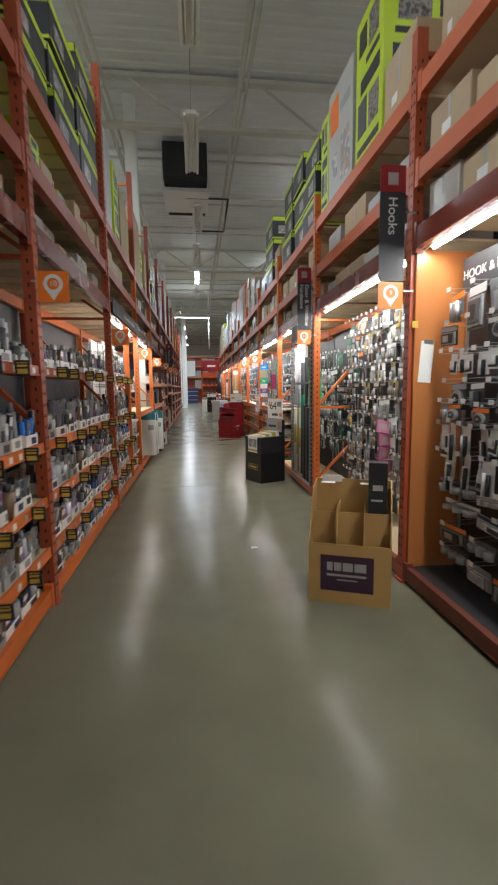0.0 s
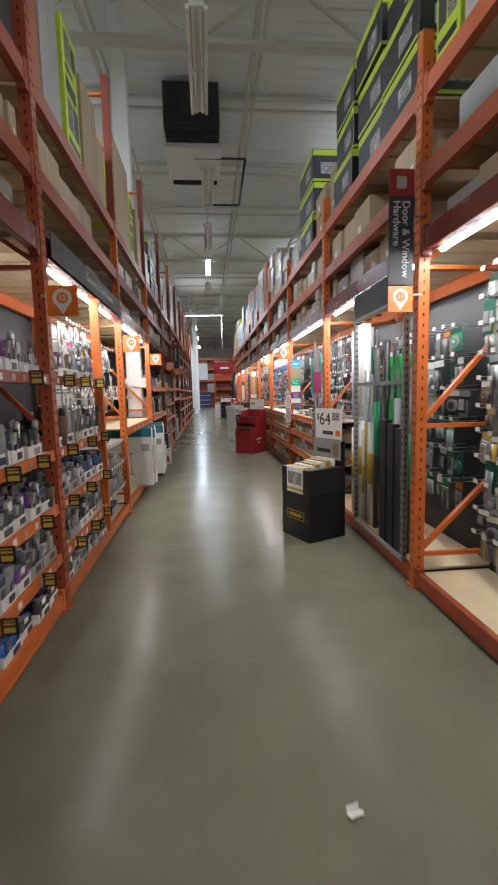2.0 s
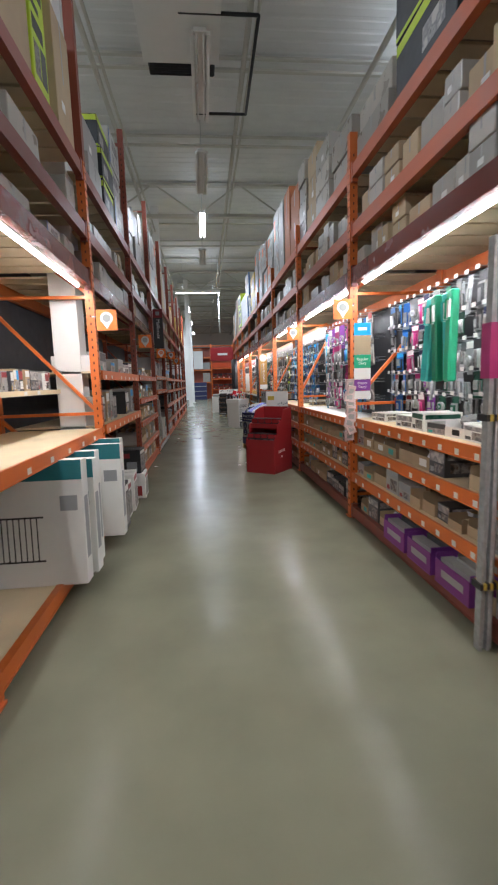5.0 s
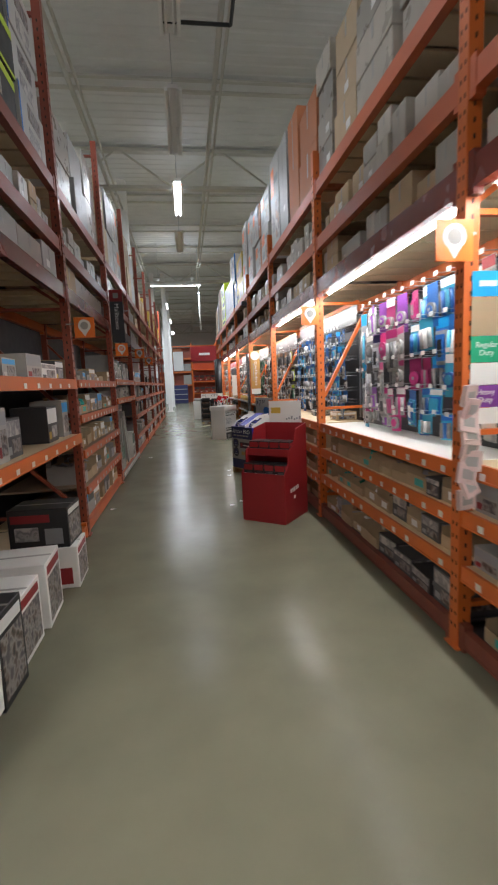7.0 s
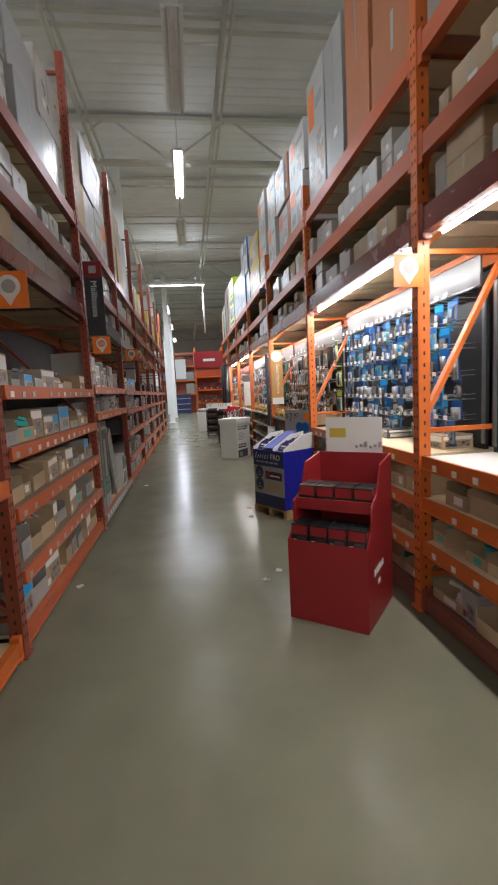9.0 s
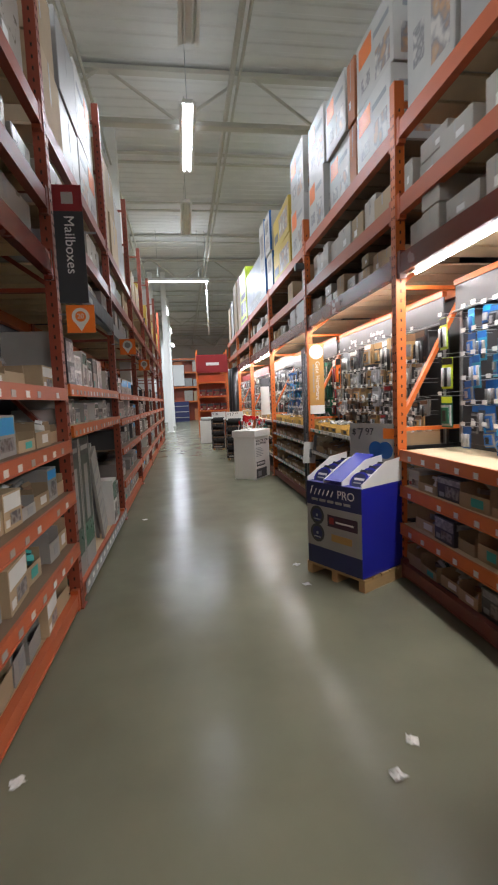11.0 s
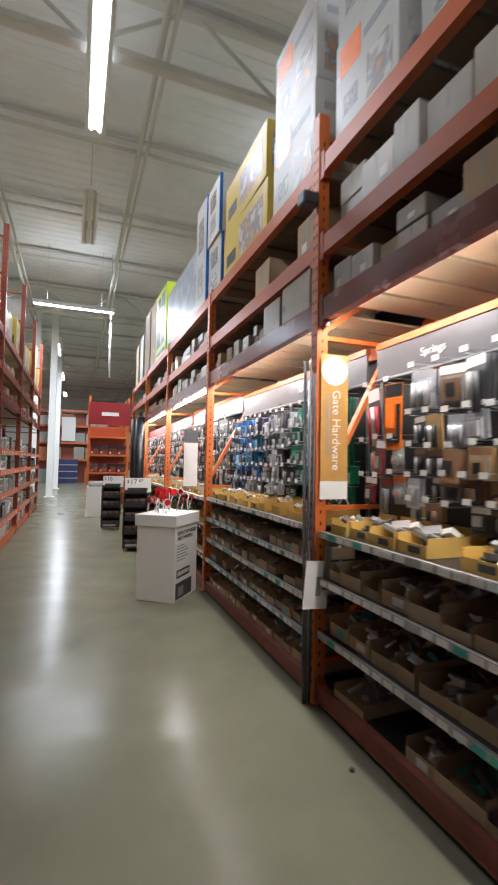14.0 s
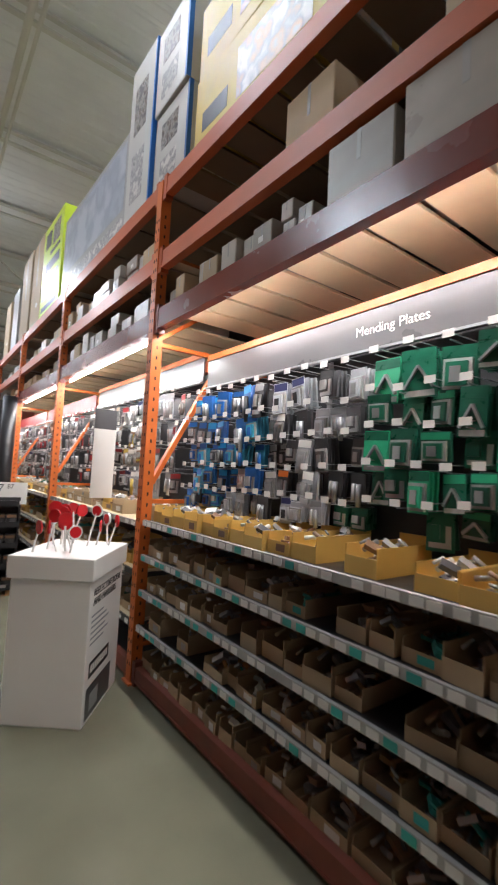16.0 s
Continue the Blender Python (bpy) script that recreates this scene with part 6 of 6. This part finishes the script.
def black_stand(x, y, w, h, text, cents, rot):
    th = root("display_stand", pose(x, y, 0, 0, 0, rot), "black cardboard battery display stand with a white price card", "display stand", "floor displays")
    D = 0.4
    for sx in (0.02, w - 0.08):
        boxpart("runner", (sx, sx + 0.06, 0.02, D - 0.02, 0, 0.06), WOODP, th)
    boxpart("side_panel", (0, 0.012, 0, D, 0.061, h), BLACK, th)
    boxpart("side_panel", (w - 0.012, w, 0, D, 0.061, h), BLACK, th)
    boxpart("rear_panel", (0.0121, w - 0.0121, D - 0.012, D, 0.061, h), BLACK, th)
    for i in range(5):
        z = 0.061 + i * (h - 0.075) / 4
        tray = boxpart("shelf", (0.0121, w - 0.0121, 0, D - 0.0121, z, z + 0.012), BLACK, th)
        boxpart("shelf_lip", (0.0121, w - 0.0121, 0, 0.006, z + 0.0121, z + 0.06), BLACK, tray)
    boxpart("mark", (0.05, w - 0.08, -0.002, -0.0001, 0.09, 0.125), PALE, th, "pale printed mark")
    card = boxpart("price_card", (0.02, w + 0.06, 0.1, 0.104, h + 0.001, h + 0.25), PAPER, th, "white price card")
    words("price", "$", 0.07, BLACK, pose(0.05, 0.0985, h + 0.19), card, "LEFT")
    words("price", text, 0.12, BLACK, pose(0.1, 0.0985, h + 0.18), card, "LEFT")
    words("price", cents, 0.07, BLACK, pose(0.1 + 0.075 * len(text), 0.0985, h + 0.2), card, "LEFT")
    boxpart("card_print", (0.06, w, 0.0985, 0.0995, h + 0.04, h + 0.08), DARKC, card)
    me = box_mesh(0.1, 0.1, 0.13, [BLACK, BRONZE, DARKC, GREY], 2)
    for i in range(4):
        for j in range(3):
            tagged(put("battery_pack", me, pose(x, y, 0, 0, 0, rot) @ pose(0.08 + j * (w - 0.16) / 2, 0.08, 0.075 + i * (h - 0.075) / 4, 0, 0, 90)), "black and copper battery pack on the stand", "battery pack", "battery packs")


black_stand(0.82, 23.6, 0.4, 1.0, "17", "87", -8)
black_stand(0.6, 26.2, 0.4, 0.95, "10", "", -8)

# ---- long goods, special fixtures on the right ----
boxpart("melamine_divider", (XR + 0.03, XR + 0.46, P(1) - 0.07, P(1) - 0.045, 0.13, 2.48), MELA)
tagged(bpy.data.objects["melamine_divider"], "orange-brown melamine end panel between bays", "panel")
th = root("clipboard_sheet", pose(XR + 0.06, P(1) - 0.073, 1.55, 0, 4, 0), "white paper sheets hung on the end panel", "notice")
boxpart("sheet", (0.0, 0.1, -0.003, 0, 0, 0.3), PAPER, th)
boxpart("clip", (0.02, 0.09, -0.008, -0.0031, 0.28, 0.31), STEEL, th)
tagged(boxpart("price_flag", (XR + 0.005, XR + 0.05, P(1) - 0.078, P(1) - 0.074, 1.94, 1.99), YELLOW), "small yellow tag on the end panel", "tag")


def door_case(y0, y1):
    """Tall grey steel frame with a clear panel in front of long goods."""
    th = root("display_case", pose(XR, y0, 0.118), "open grey slotted-steel frame for long goods", "display case")
    L = y1 - y0
    for y in (0.0, L):
        bm = bmesh.new()
        bx(bm, 0.0, 0.04, y - 0.02, y + 0.02, 0, 2.37)
        # slot shade is again laid on as small dark plates
        for i in range(38):
            bx(bm, -0.0008, 0.0004, y - 0.006, y + 0.006, 0.06 + i * 0.06, 0.085 + i * 0.06, 1)
            bx(bm, 0.014, 0.026, y - 0.0208, y - 0.0196, 0.06 + i * 0.06, 0.085 + i * 0.06, 1)
        part("frame_post", bm, [GREY, HOLE], th)
    for z in (0.0, 1.45, 2.1):
        boxpart("frame_rail", (0.002, 0.03, 0.021, L - 0.021, z, z + 0.03), GREY, th)
    boxpart("header_panel", (0.006, 0.02, 0.021, L - 0.021, 2.131, 2.36), DARKC, th, "dark picture panel")
    for i in range(4):
        bm = bmesh.new()
        rod(bm, (0.001, 0.2 + i * 0.26, 2.06), (-0.05, 0.2 + i * 0.26, 2.05), 0.008, 0, 8)
        part("door_knob", bm, BLACK, th, "black sample hook")


door_case(P(2) + 0.2, P(2) + 1.4)


def long_tube(x, y, z, h, r, m, band=None, lean=0.0, name="weatherstrip_tube", label="long white weatherstrip tube standing on end"):
    bm = bmesh.new()
    t = pose(x, y, z, rng.uniform(-1, 1), lean, 0)
    rod(bm, t @ Vector((0, 0, 0)), t @ Vector((0, 0, h)), r, 0, 10)
    if band:
        a = h * rng.uniform(0.3, 0.5)
        rod(bm, t @ Vector((0, 0, a)), t @ Vector((0, 0, a + h * 0.3)), r + 0.001, 1, 10)
    tagged(part(name, bm, [m, band or m]), label, "tube", name.replace("_", " ") + "s")


for i in range(7):
    long_tube(XR + 0.12 + 0.07 * (i % 2), P(2) + 1.24 + i * 0.085, 0.12, rng.uniform(0.95, 1.1), 0.034, PAPER, YELLOW)
for i in range(6):
    long_tube(XR + 0.3 + 0.06 * (i % 2), P(2) + 1.86 + i * 0.1, 1.2, rng.uniform(1.0, 1.2), 0.05, PAPER, GREEN if i % 2 else None)
    long_tube(XR + 0.42, P(2) + 1.8 + i * 0.11, 0.12, 1.05, 0.04, (SILVER, PAPER)[i % 2])
tagged(boxpart("wire_shelf", (XR + 0.2, XR + 0.62, P(2) + 1.45, P(3) - 0.1, 1.17, 1.199), STEEL), "wire shelf holding long tubes", "shelf")
bm = bmesh.new()
for i in range(9):
    rod(bm, (XR + 0.21, P(2) + 1.46 + i * 0.125, 1.2), (XR + 0.21, P(2) + 1.46 + i * 0.125, 1.34), 0.004, 0, 6)
for z in (1.26, 1.34):
    rod(bm, (XR + 0.21, P(2) + 1.45, z), (XR + 0.21, P(3) - 0.1, z), 0.004, 0, 6)
part("guard", bm, STEEL, bpy.data.objects["wire_shelf"])
for i in range(9):
    long_tube(XR + 0.1 + 0.08 * (i % 2), P(2) + 0.3 + i * 0.12, 0.15, rng.uniform(1.2, 1.9), 0.03, (DARKC, BLACK, SILVER)[i % 3], (GREEN, None, YELLOW)[i % 3], name="door_sweep", label="long dark packed door sweep standing on end")
for i in range(3):
    tagged(boxpart("dark_panel_pack", (XR + 0.03, XR + 0.09, P(2) + 0.28 + i * 0.17, P(2) + 0.42 + i * 0.17, 0.12, 1.2 + 0.03 * i), BLACK, bevel=0.004), "tall flat black packed panel standing on end", "panel pack", "tall packs")
for i in range(5):
    bm = bmesh.new()
    bx(bm, 0, 0.06, -0.055, 0.055, -0.52, 0, 0)
    bx(bm, -0.002, -0.0001, -0.04, 0.04, -0.3, -0.12, 1)
    ob = part("foam_tape_bag", bm, [mat("bright_green_bag", (0.04, 0.42, 0.1), 0.3, rand=0.1) if i == 0 else bpy.data.materials["bright_green_bag"], PALE], bevel=0.003)
    ob.matrix_basis = pose(XR + 0.1 + 0.03 * (i % 2), P(2) + 0.3 + i * 0.13, 1.82 - 0.08 * (i % 2), 0, rng.uniform(-4, 4), rng.uniform(-12, 12))
    tagged(ob, "bright green bagged weather seal hung in the frame", "seal bag", "green bags")


def strip_tubes():
    """Bundle of clear corner guards standing at an upright, taped in yellow and black."""
    th = root("corner_guard_bundle", pose(XR - 0.06, P(3) + 0.14, 0.0), "bundle of clear plastic corner guards with hazard tape", "corner guards")
    for i in range(4):
        bm = bmesh.new()
        bx(bm, -0.04 + i * 0.022, -0.022 + i * 0.022, -0.03 + 0.018 * (i % 2), 0.02 + 0.018 * (i % 2), 0.0, 2.2 - 0.05 * i)
        part("guard", bm, CLEAR, th)
    for zz in (1.28, 0.36):
        for i in range(6):
            boxpart("hazard_tape", (-0.052 + i * 0.019, -0.034 + i * 0.019, -0.042, 0.046, zz, zz + 0.035), YELLOW if i % 2 else BLACK, th)
    boxpart("pink_wrap", (-0.045, 0.05, -0.036, 0.042, 1.5, 1.78), MAGENTA, th, "pink printed wrap")


strip_tubes()
for i in range(7):
    long_tube(XR - 0.018 - 0.016 * (i % 4), P(7) - 0.02 + 0.02 * (i // 4), 0.001, rng.uniform(2.1, 2.3), 0.0075, (DARKC, STEEL, DARKC)[i % 3], name="steel_rod", label="thin dark steel rod standing on end by the upright")
th = root("white_door_sign", pose(XR + 0.06, P(8) + 1.0, 1.2), "white hanging panel with a dark top", "sign")
boxpart("panel", (-0.1, 0.1, 0, 0.004, 0, 0.62), PAPER, th)
boxpart("cap", (-0.1, 0.1, -0.0005, 0.0045, 0.621, 0.8), DARKC, th)
for i, (yy, dx) in enumerate(((P(8) + 2.2, 0.0), (P(9) + 0.2, 0.02))):
    long_tube(XR - 0.12 - dx, yy + 3.0, 0, 2.55, 0.11, BLACK, None, name="rolled_mat", label="tall black roll of matting standing on end")

# white flat boxes and printed cartons on the left
FENCE = mat("teal_box_top", (0.02, 0.16, 0.19), 0.5)


def flat_box(x0, x1, y, t, z, h, lean):
    th = root("flat_box", pose(x0, y, z, lean, 0, 0), "flat white carton with a teal top and a black railing picture", "carton", "flat cartons")
    w = x1 - x0
    boxpart("body", (0, w, 0, t, 0, h), PAPER, th, bevel=0.003)
    boxpart("top_band", (0.002, w - 0.002, -0.002, 0, h - 0.14, h - 0.001), FENCE, th, "teal printed band")
    bm = bmesh.new()
    for i in range(9):
        bx(bm, w * 0.3 + i * 0.04, w * 0.3 + i * 0.04 + 0.008, -0.002, 0, h * 0.2, h * 0.55)
    for zz in (0.2, 0.55):
        bx(bm, w * 0.27, w * 0.3 + 0.37, -0.0025, 0, h * zz, h * zz + 0.012)
    part("picture", bm, BLACK, th, "black railing picture")
    boxpart("print", (w - 0.16, w - 0.04, -0.002, 0, h * 0.6, h * 0.72), GREY, th)
    boxpart("side_print", (w, w + 0.001, t * 0.2, t * 0.8, h * 0.2, h * 0.7), GREY, th)


for i, y in enumerate((8.72, 8.92, 9.12, 9.75, 9.93)):
    flat_box(-1.85 + 0.02 * i, -0.92 + 0.03 * (i % 2) + (0.05 if i > 2 else 0), y, 0.15, 0.12, 0.9 - 0.03 * (i % 2), -3)


def printed_carton(x, y, z, sx, sy, sz, rot, dark):
    th = root("printed_carton", pose(x, y, z, 0, 0, rot), ("black" if dark else "white") + " product carton with red print and pictures", "carton", "printed cartons")
    boxpart("body", (-sx, 0, 0, sy, 0, sz), BLACK if dark else PAPER, th, bevel=0.004)
    boxpart("red_band", (-sx * 0.95, -sx * 0.3, -0.0015, 0, sz * 0.66, sz * 0.86), RED, th)
    boxpart("picture", (-sx * 0.9, -sx * 0.5, -0.0015, 0, sz * 0.2, sz * 0.55), PHOTO2, th)
    boxpart("picture", (-sx * 0.4, -sx * 0.1, -0.0015, 0, sz * 0.1, sz * 0.5), RED if not dark else GREY, th)
    boxpart("side_picture", (0, 0.0015, sy * 0.08, sy * 0.92, sz * 0.08, sz * 0.75), PHOTO, th, "dark picture on the end")
    boxpart("side_band", (0, 0.0015, sy * 0.08, sy * 0.92, sz * 0.8, sz * 0.93), RED if not dark else PAPER, th)
    boxpart("seam", (-sx * 0.99, -sx * 0.01, sy * 0.47, sy * 0.53, sz, sz + 0.001), PALE, th)


printed_carton(-0.88, 11.62, 0, 0.5, 0.36, 0.34, 2, False)
printed_carton(-0.93, 11.62, 0.342, 0.46, 0.34, 0.32, -3, True)
printed_carton(-0.93, 11.0, 0, 0.55, 0.38, 0.45, 3, False)
printed_carton(-0.92, 10.2, 0, 0.5, 0.3, 0.5, -2, True)
printed_carton(-0.95, 10.52, 0, 0.5, 0.4, 0.42, 0, False)

# tall green product boxes, left bay 6
for y, w in ((15.74, 0.34), (16.11, 0.38)):
    th = root("tall_box", pose(-1.75, y, 0.119), "tall dark-green printed carton with white edges on the rack base", "carton", "tall cartons")
    boxpart("body", (0, 0.62, 0, w, 0, 1.16), NIGHTGREEN, th, bevel=0.004)
    for u in (0.0, w - 0.022):
        boxpart("white_edge", (0.62, 0.6215, u, u + 0.022, 0, 1.16), PALE, th)
    boxpart("top_print", (0.62, 0.6212, 0.024, w - 0.024, 1.0, 1.14), BLACK, th)
    boxpart("top_lettering", (0.6213, 0.622, 0.05, w - 0.06, 1.05, 1.09), PALE, th)
    boxpart("picture", (0.62, 0.6212, w * 0.32, w * 0.68, 0.42, 0.92), PALE, th, "pale product picture")
    boxpart("picture_shade", (0.6213, 0.622, w * 0.4, w * 0.6, 0.46, 0.7), GREY, th)
    boxpart("green_band", (0.62, 0.6212, 0.024, w - 0.024, 0.2, 0.4), DGREEN, th)
    boxpart("base_band", (0.62, 0.6212, 0.024, w - 0.024, 0.0, 0.19), PALE, th)
    boxpart("front_edge", (0.55, 0.62, -0.0015, 0, 0, 1.16), PALE, th)
    boxpart("front_picture", (0.08, 0.5, -0.0015, 0, 0.3, 0.95), PHOTO2, th)
for i, (dx, a) in enumerate(((0.0, 24), (-0.06, 22), (-0.12, 26))):
    th = root("leaning_panel", pose(-1.14 + dx, 17.02 + i * 0.03, 0.125, a, 0, 0), "flat grey-white packed panel leaning against a tall carton", "panel", "leaning panels")
    boxpart("body", (-0.03, 0, 0, 0.26 + 0.05 * i, 0, 1.0), (PALE, GREY, PALE)[i], th)
    for j in range(6):
        boxpart("print", (0.0, 0.001, 0.03, 0.2, 0.1 + j * 0.14, 0.13 + j * 0.14), GREY, th)
shelf_fill(-1, P(6) + 1.9, P(7) - 0.1, 0.12, 0.02, WB, (0.2, 0.3), (0.4, 0.6), 0.3, "white packed shelf kit standing on the rack base", "product box", "shelf_kit")

# litter on the floor
for x, y, a in ((0.56, 13.69, 20), (0.71, 13.85, 65), (0.71, 15.6, 10), (0.74, 16.05, 40), (-0.99, 13.95, 30), (0.47, 3.14, 15), (-0.82, 18.14, 50)):
    bm = bmesh.new()
    bmesh.ops.create_grid(bm, x_segments=5, y_segments=5, size=0.027)
    r = random.Random(int(a))
    for v in bm.verts:
        v.co.z = r.uniform(0.002, 0.014)
        v.co.x += r.uniform(-0.008, 0.008)
    ob = part("paper_scrap", bm, PAPER)
    ob.matrix_basis = pose(x, y, 0, 0, 0, a)
    tagged(ob, "crumpled white paper scrap on the floor", "litter", "paper scraps")

bm = bmesh.new()
bmesh.ops.create_icosphere(bm, subdivisions=1, radius=0.016, matrix=pose(0, 0, 0.012))
for v in bm.verts:
    v.co.z *= 0.7
    v.co.x *= 1.3
ob = part("debris", bm, BLACK)
ob.matrix_basis = pose(1.39, 17.63, 0, 0, 0, 30)
tagged(ob, "small black crumb of debris on the floor", "litter")


def purple_tray(y, w):
    th = root("display_tray", pose(XR - 0.03, y, 0.132), "purple-edged cardboard tray of packs on the rack base", "display tray", "purple trays")
    boxpart("base", (0, 0.4, 0, w, 0, 0.006), VIOLET, th)
    boxpart("front_panel", (0, 0.006, 0, w, 0.0061, 0.16), PURPLE, th, "purple printed front")
    for yy in (0.0, w - 0.006):
        boxpart("side_panel", (0.0061, 0.4, yy, yy + 0.006, 0.0061, 0.2), VIOLET, th)
    for i in range(3):
        boxpart("pack", (0.03 + 0.12 * i, 0.12 + 0.12 * i, 0.02, w - 0.02, 0.0061, 0.17 + 0.015 * i), (PALE, DARKC, PALE)[i], th)
    boxpart("front_print", (-0.0012, -0.0001, w * 0.15, w * 0.8, 0.06, 0.11), PALE, th)


PURPLE = mat("purple_print", (0.2, 0.035, 0.2), 0.45, rand=0.2)
for y, w in ((7.95, 0.4), (8.42, 0.36), (8.84, 0.4)):
    purple_tray(y, w)
for i in range(4):
    bm = bmesh.new()
    bx(bm, -0.03, 0.03, -0.045, 0.045, -0.62, 0)
    bx(bm, -0.032, -0.0301, -0.035, 0.035, -0.2, -0.06, 1)
    ob = part("tall_bag", bm, [TEAL if i % 2 else GREEN, PAPER], bevel=0.012)
    ob.matrix_basis = pose(XR + 0.16 + 0.03 * (i % 2), 8.55 + i * 0.11, 2.1, rng.uniform(-3, 3), rng.uniform(-3, 3), rng.uniform(-10, 10))
    tagged(ob, "long green bagged strap hung above the counter", "strap bag", "green strap bags")

# ---- far end of the aisle ----
def red_fixture():
    th = root("promo_stand", pose(1.05, 31.4, 0), "tall red retail stand with a red sign and stocked shelves", "display stand")
    for x in (-0.65, 0.6):
        boxpart("post", (x, x + 0.06, 0, 0.06, 0, 3.7), ORANGE, th)
        boxpart("post", (x, x + 0.06, 0.9, 0.96, 0, 3.7), ORANGE, th)
    boxpart("sign", (-0.66, 0.67, -0.03, -0.001, 2.75, 3.5), RED, th, "red sign panel")
    boxpart("mark", (-0.25, 0.3, -0.034, -0.031, 3.05, 3.17), PAPER, th, "white printed mark")
    for z in (0.5, 1.1, 1.7, 2.3):
        boxpart("shelf", (-0.59, 0.599, 0, 0.9, z, z + 0.06), ORANGE, th)
    boxpart("rear_panel", (-0.59, 0.599, 0.86, 0.88, 0.0, 2.7), RUST_SHADE, th)
    for z in (0.561, 1.161, 1.761):
        for i in range(4):
            tagged(put("red_tool_box", box_mesh(0.26, 0.4, 0.3, [RED, DARKC, BRONZE, PAPER], i), pose(0.62 + i * 0.29, 31.7, z, 0, 0, 90)), "red and brown boxed tool on the stand", "product box", "red tool boxes")


red_fixture()


def far_rack(x, y, w):
    th = root("end_rack", pose(x, y, 0), "orange pallet rack across the far end with cartons", "rack", "end racks")
    for dx in (0, w):
        boxpart("post", (dx, dx + 0.09, 0, 0.09, 0, 5.2), ORANGE, th)
        boxpart("post", (dx, dx + 0.09, 1.0, 1.09, 0, 5.2), ORANGE, th)
    for z in (1.5, 2.7, 3.9, 5.0):
        boxpart("beam", (0.09, w, 0.01, 0.07, z, z + 0.14), ORANGE, th)
        boxpart("deck", (0.09, w, 0.071, 1.0, z + 0.1, z + 0.12), PLY, th)
    boxpart("panel", (0.09, w, 1.02, 1.04, 0, 5.0), RUST_SHADE, th)
    for z in (0.0, 1.641, 2.841, 4.041):
        for i in range(int(w / 0.8)):
            if (i + int(z)) % 4 == 3:
                continue
            kd = rng.choice(("kraft", "pale", "orange", "wrapped"))
            carton(x + 0.5 + i * 0.78, y + 0.5, z, 0.7, 0.6, rng.uniform(0.6, 0.95), KIND[kd][0], 1, LBL[kd], False)


far_rack(-2.6, 50.0, 5.6)
far_rack(3.2, 50.0, 5.6)
tagged(boxpart("blue_shelf_unit", (-1.4, 0.2, 48.6, 49.4, 0, 1.6), NAVY), "dark blue low shelf unit at the far end", "shelf unit")
for i in range(3):
    boxpart("shelf", (-1.39, 0.19, 48.55, 48.599, 0.3 + i * 0.45, 0.36 + i * 0.45), PALE, bpy.data.objects["blue_shelf_unit"])
tagged(boxpart("white_door", (-0.95, -0.05, 49.9, 49.95, 2.9, 4.6), PAPER), "white panel hung on the far orange rack", "panel")
th = root("white_bin_box", pose(0.35, 28.8, 0), "low white display box with a grey bag on top", "display bin")
boxpart("body", (0, 0.6, 0, 0.5, 0, 0.82), WHITE, th)
boxpart("bag", (0.03, 0.57, 0.05, 0.45, 0.821, 0.95), PALE, th, bevel=0.04)


def hanging_pole():
    th = root("hanging_pole", pose(0.95, 30.75, 4.25), "white hanging pole with a small grey sensor on top", "pole")
    bm = bmesh.new()
    rod(bm, (0, 0, 0), (0, 0, 1.75), 0.034, 0, 10)
    part("tube", bm, WHITE, th)
    bm = bmesh.new()
    rod(bm, (0, 0, 1.751), (0, 0, ROOFZ - 4.25), 0.012, 0, 6)
    part("hanger", bm, STEEL, th)
    bm = bmesh.new()
    bmesh.ops.create_uvsphere(bm, u_segments=12, v_segments=8, radius=0.06, matrix=pose(0, 0, 1.7))
    part("sensor", bm, GREY, th, "grey round sensor")


hanging_pole()


def bracket_camera(y):
    """Small dark device bolted to an upright above the header beam."""
    th = root("rack_sensor", pose(XR - 0.07, y, 3.28), "small dark grey device on the rack upright", "sensor")
    boxpart("case", (-0.06, 0.06, -0.05, 0.05, 0, 0.09), DARKC, th, bevel=0.01)
    boxpart("arm", (0.0601, 0.08, -0.02, 0.02, 0.02, 0.07), STEEL, th)


bracket_camera(P(7) - 0.02)

# pale ticket ledge along the base of left bay 6
th = root("base_ledge", pose(XL + 0.016, P(6) + 0.06, 0.075), "scuffed pale ticket ledge along the rack base beam", "ledge")
boxpart("strip", (0, 0.006, 0, 2.55, 0, 0.085), PALE, th)
boxpart("lip", (0.0061, 0.014, 0, 2.55, 0, 0.008), GREY, th)
for i in range(14):
    boxpart("price_ticket", (0.0061, 0.008, 0.06 + i * 0.18, 0.13 + i * 0.18, 0.03, 0.07), PAPER, th)
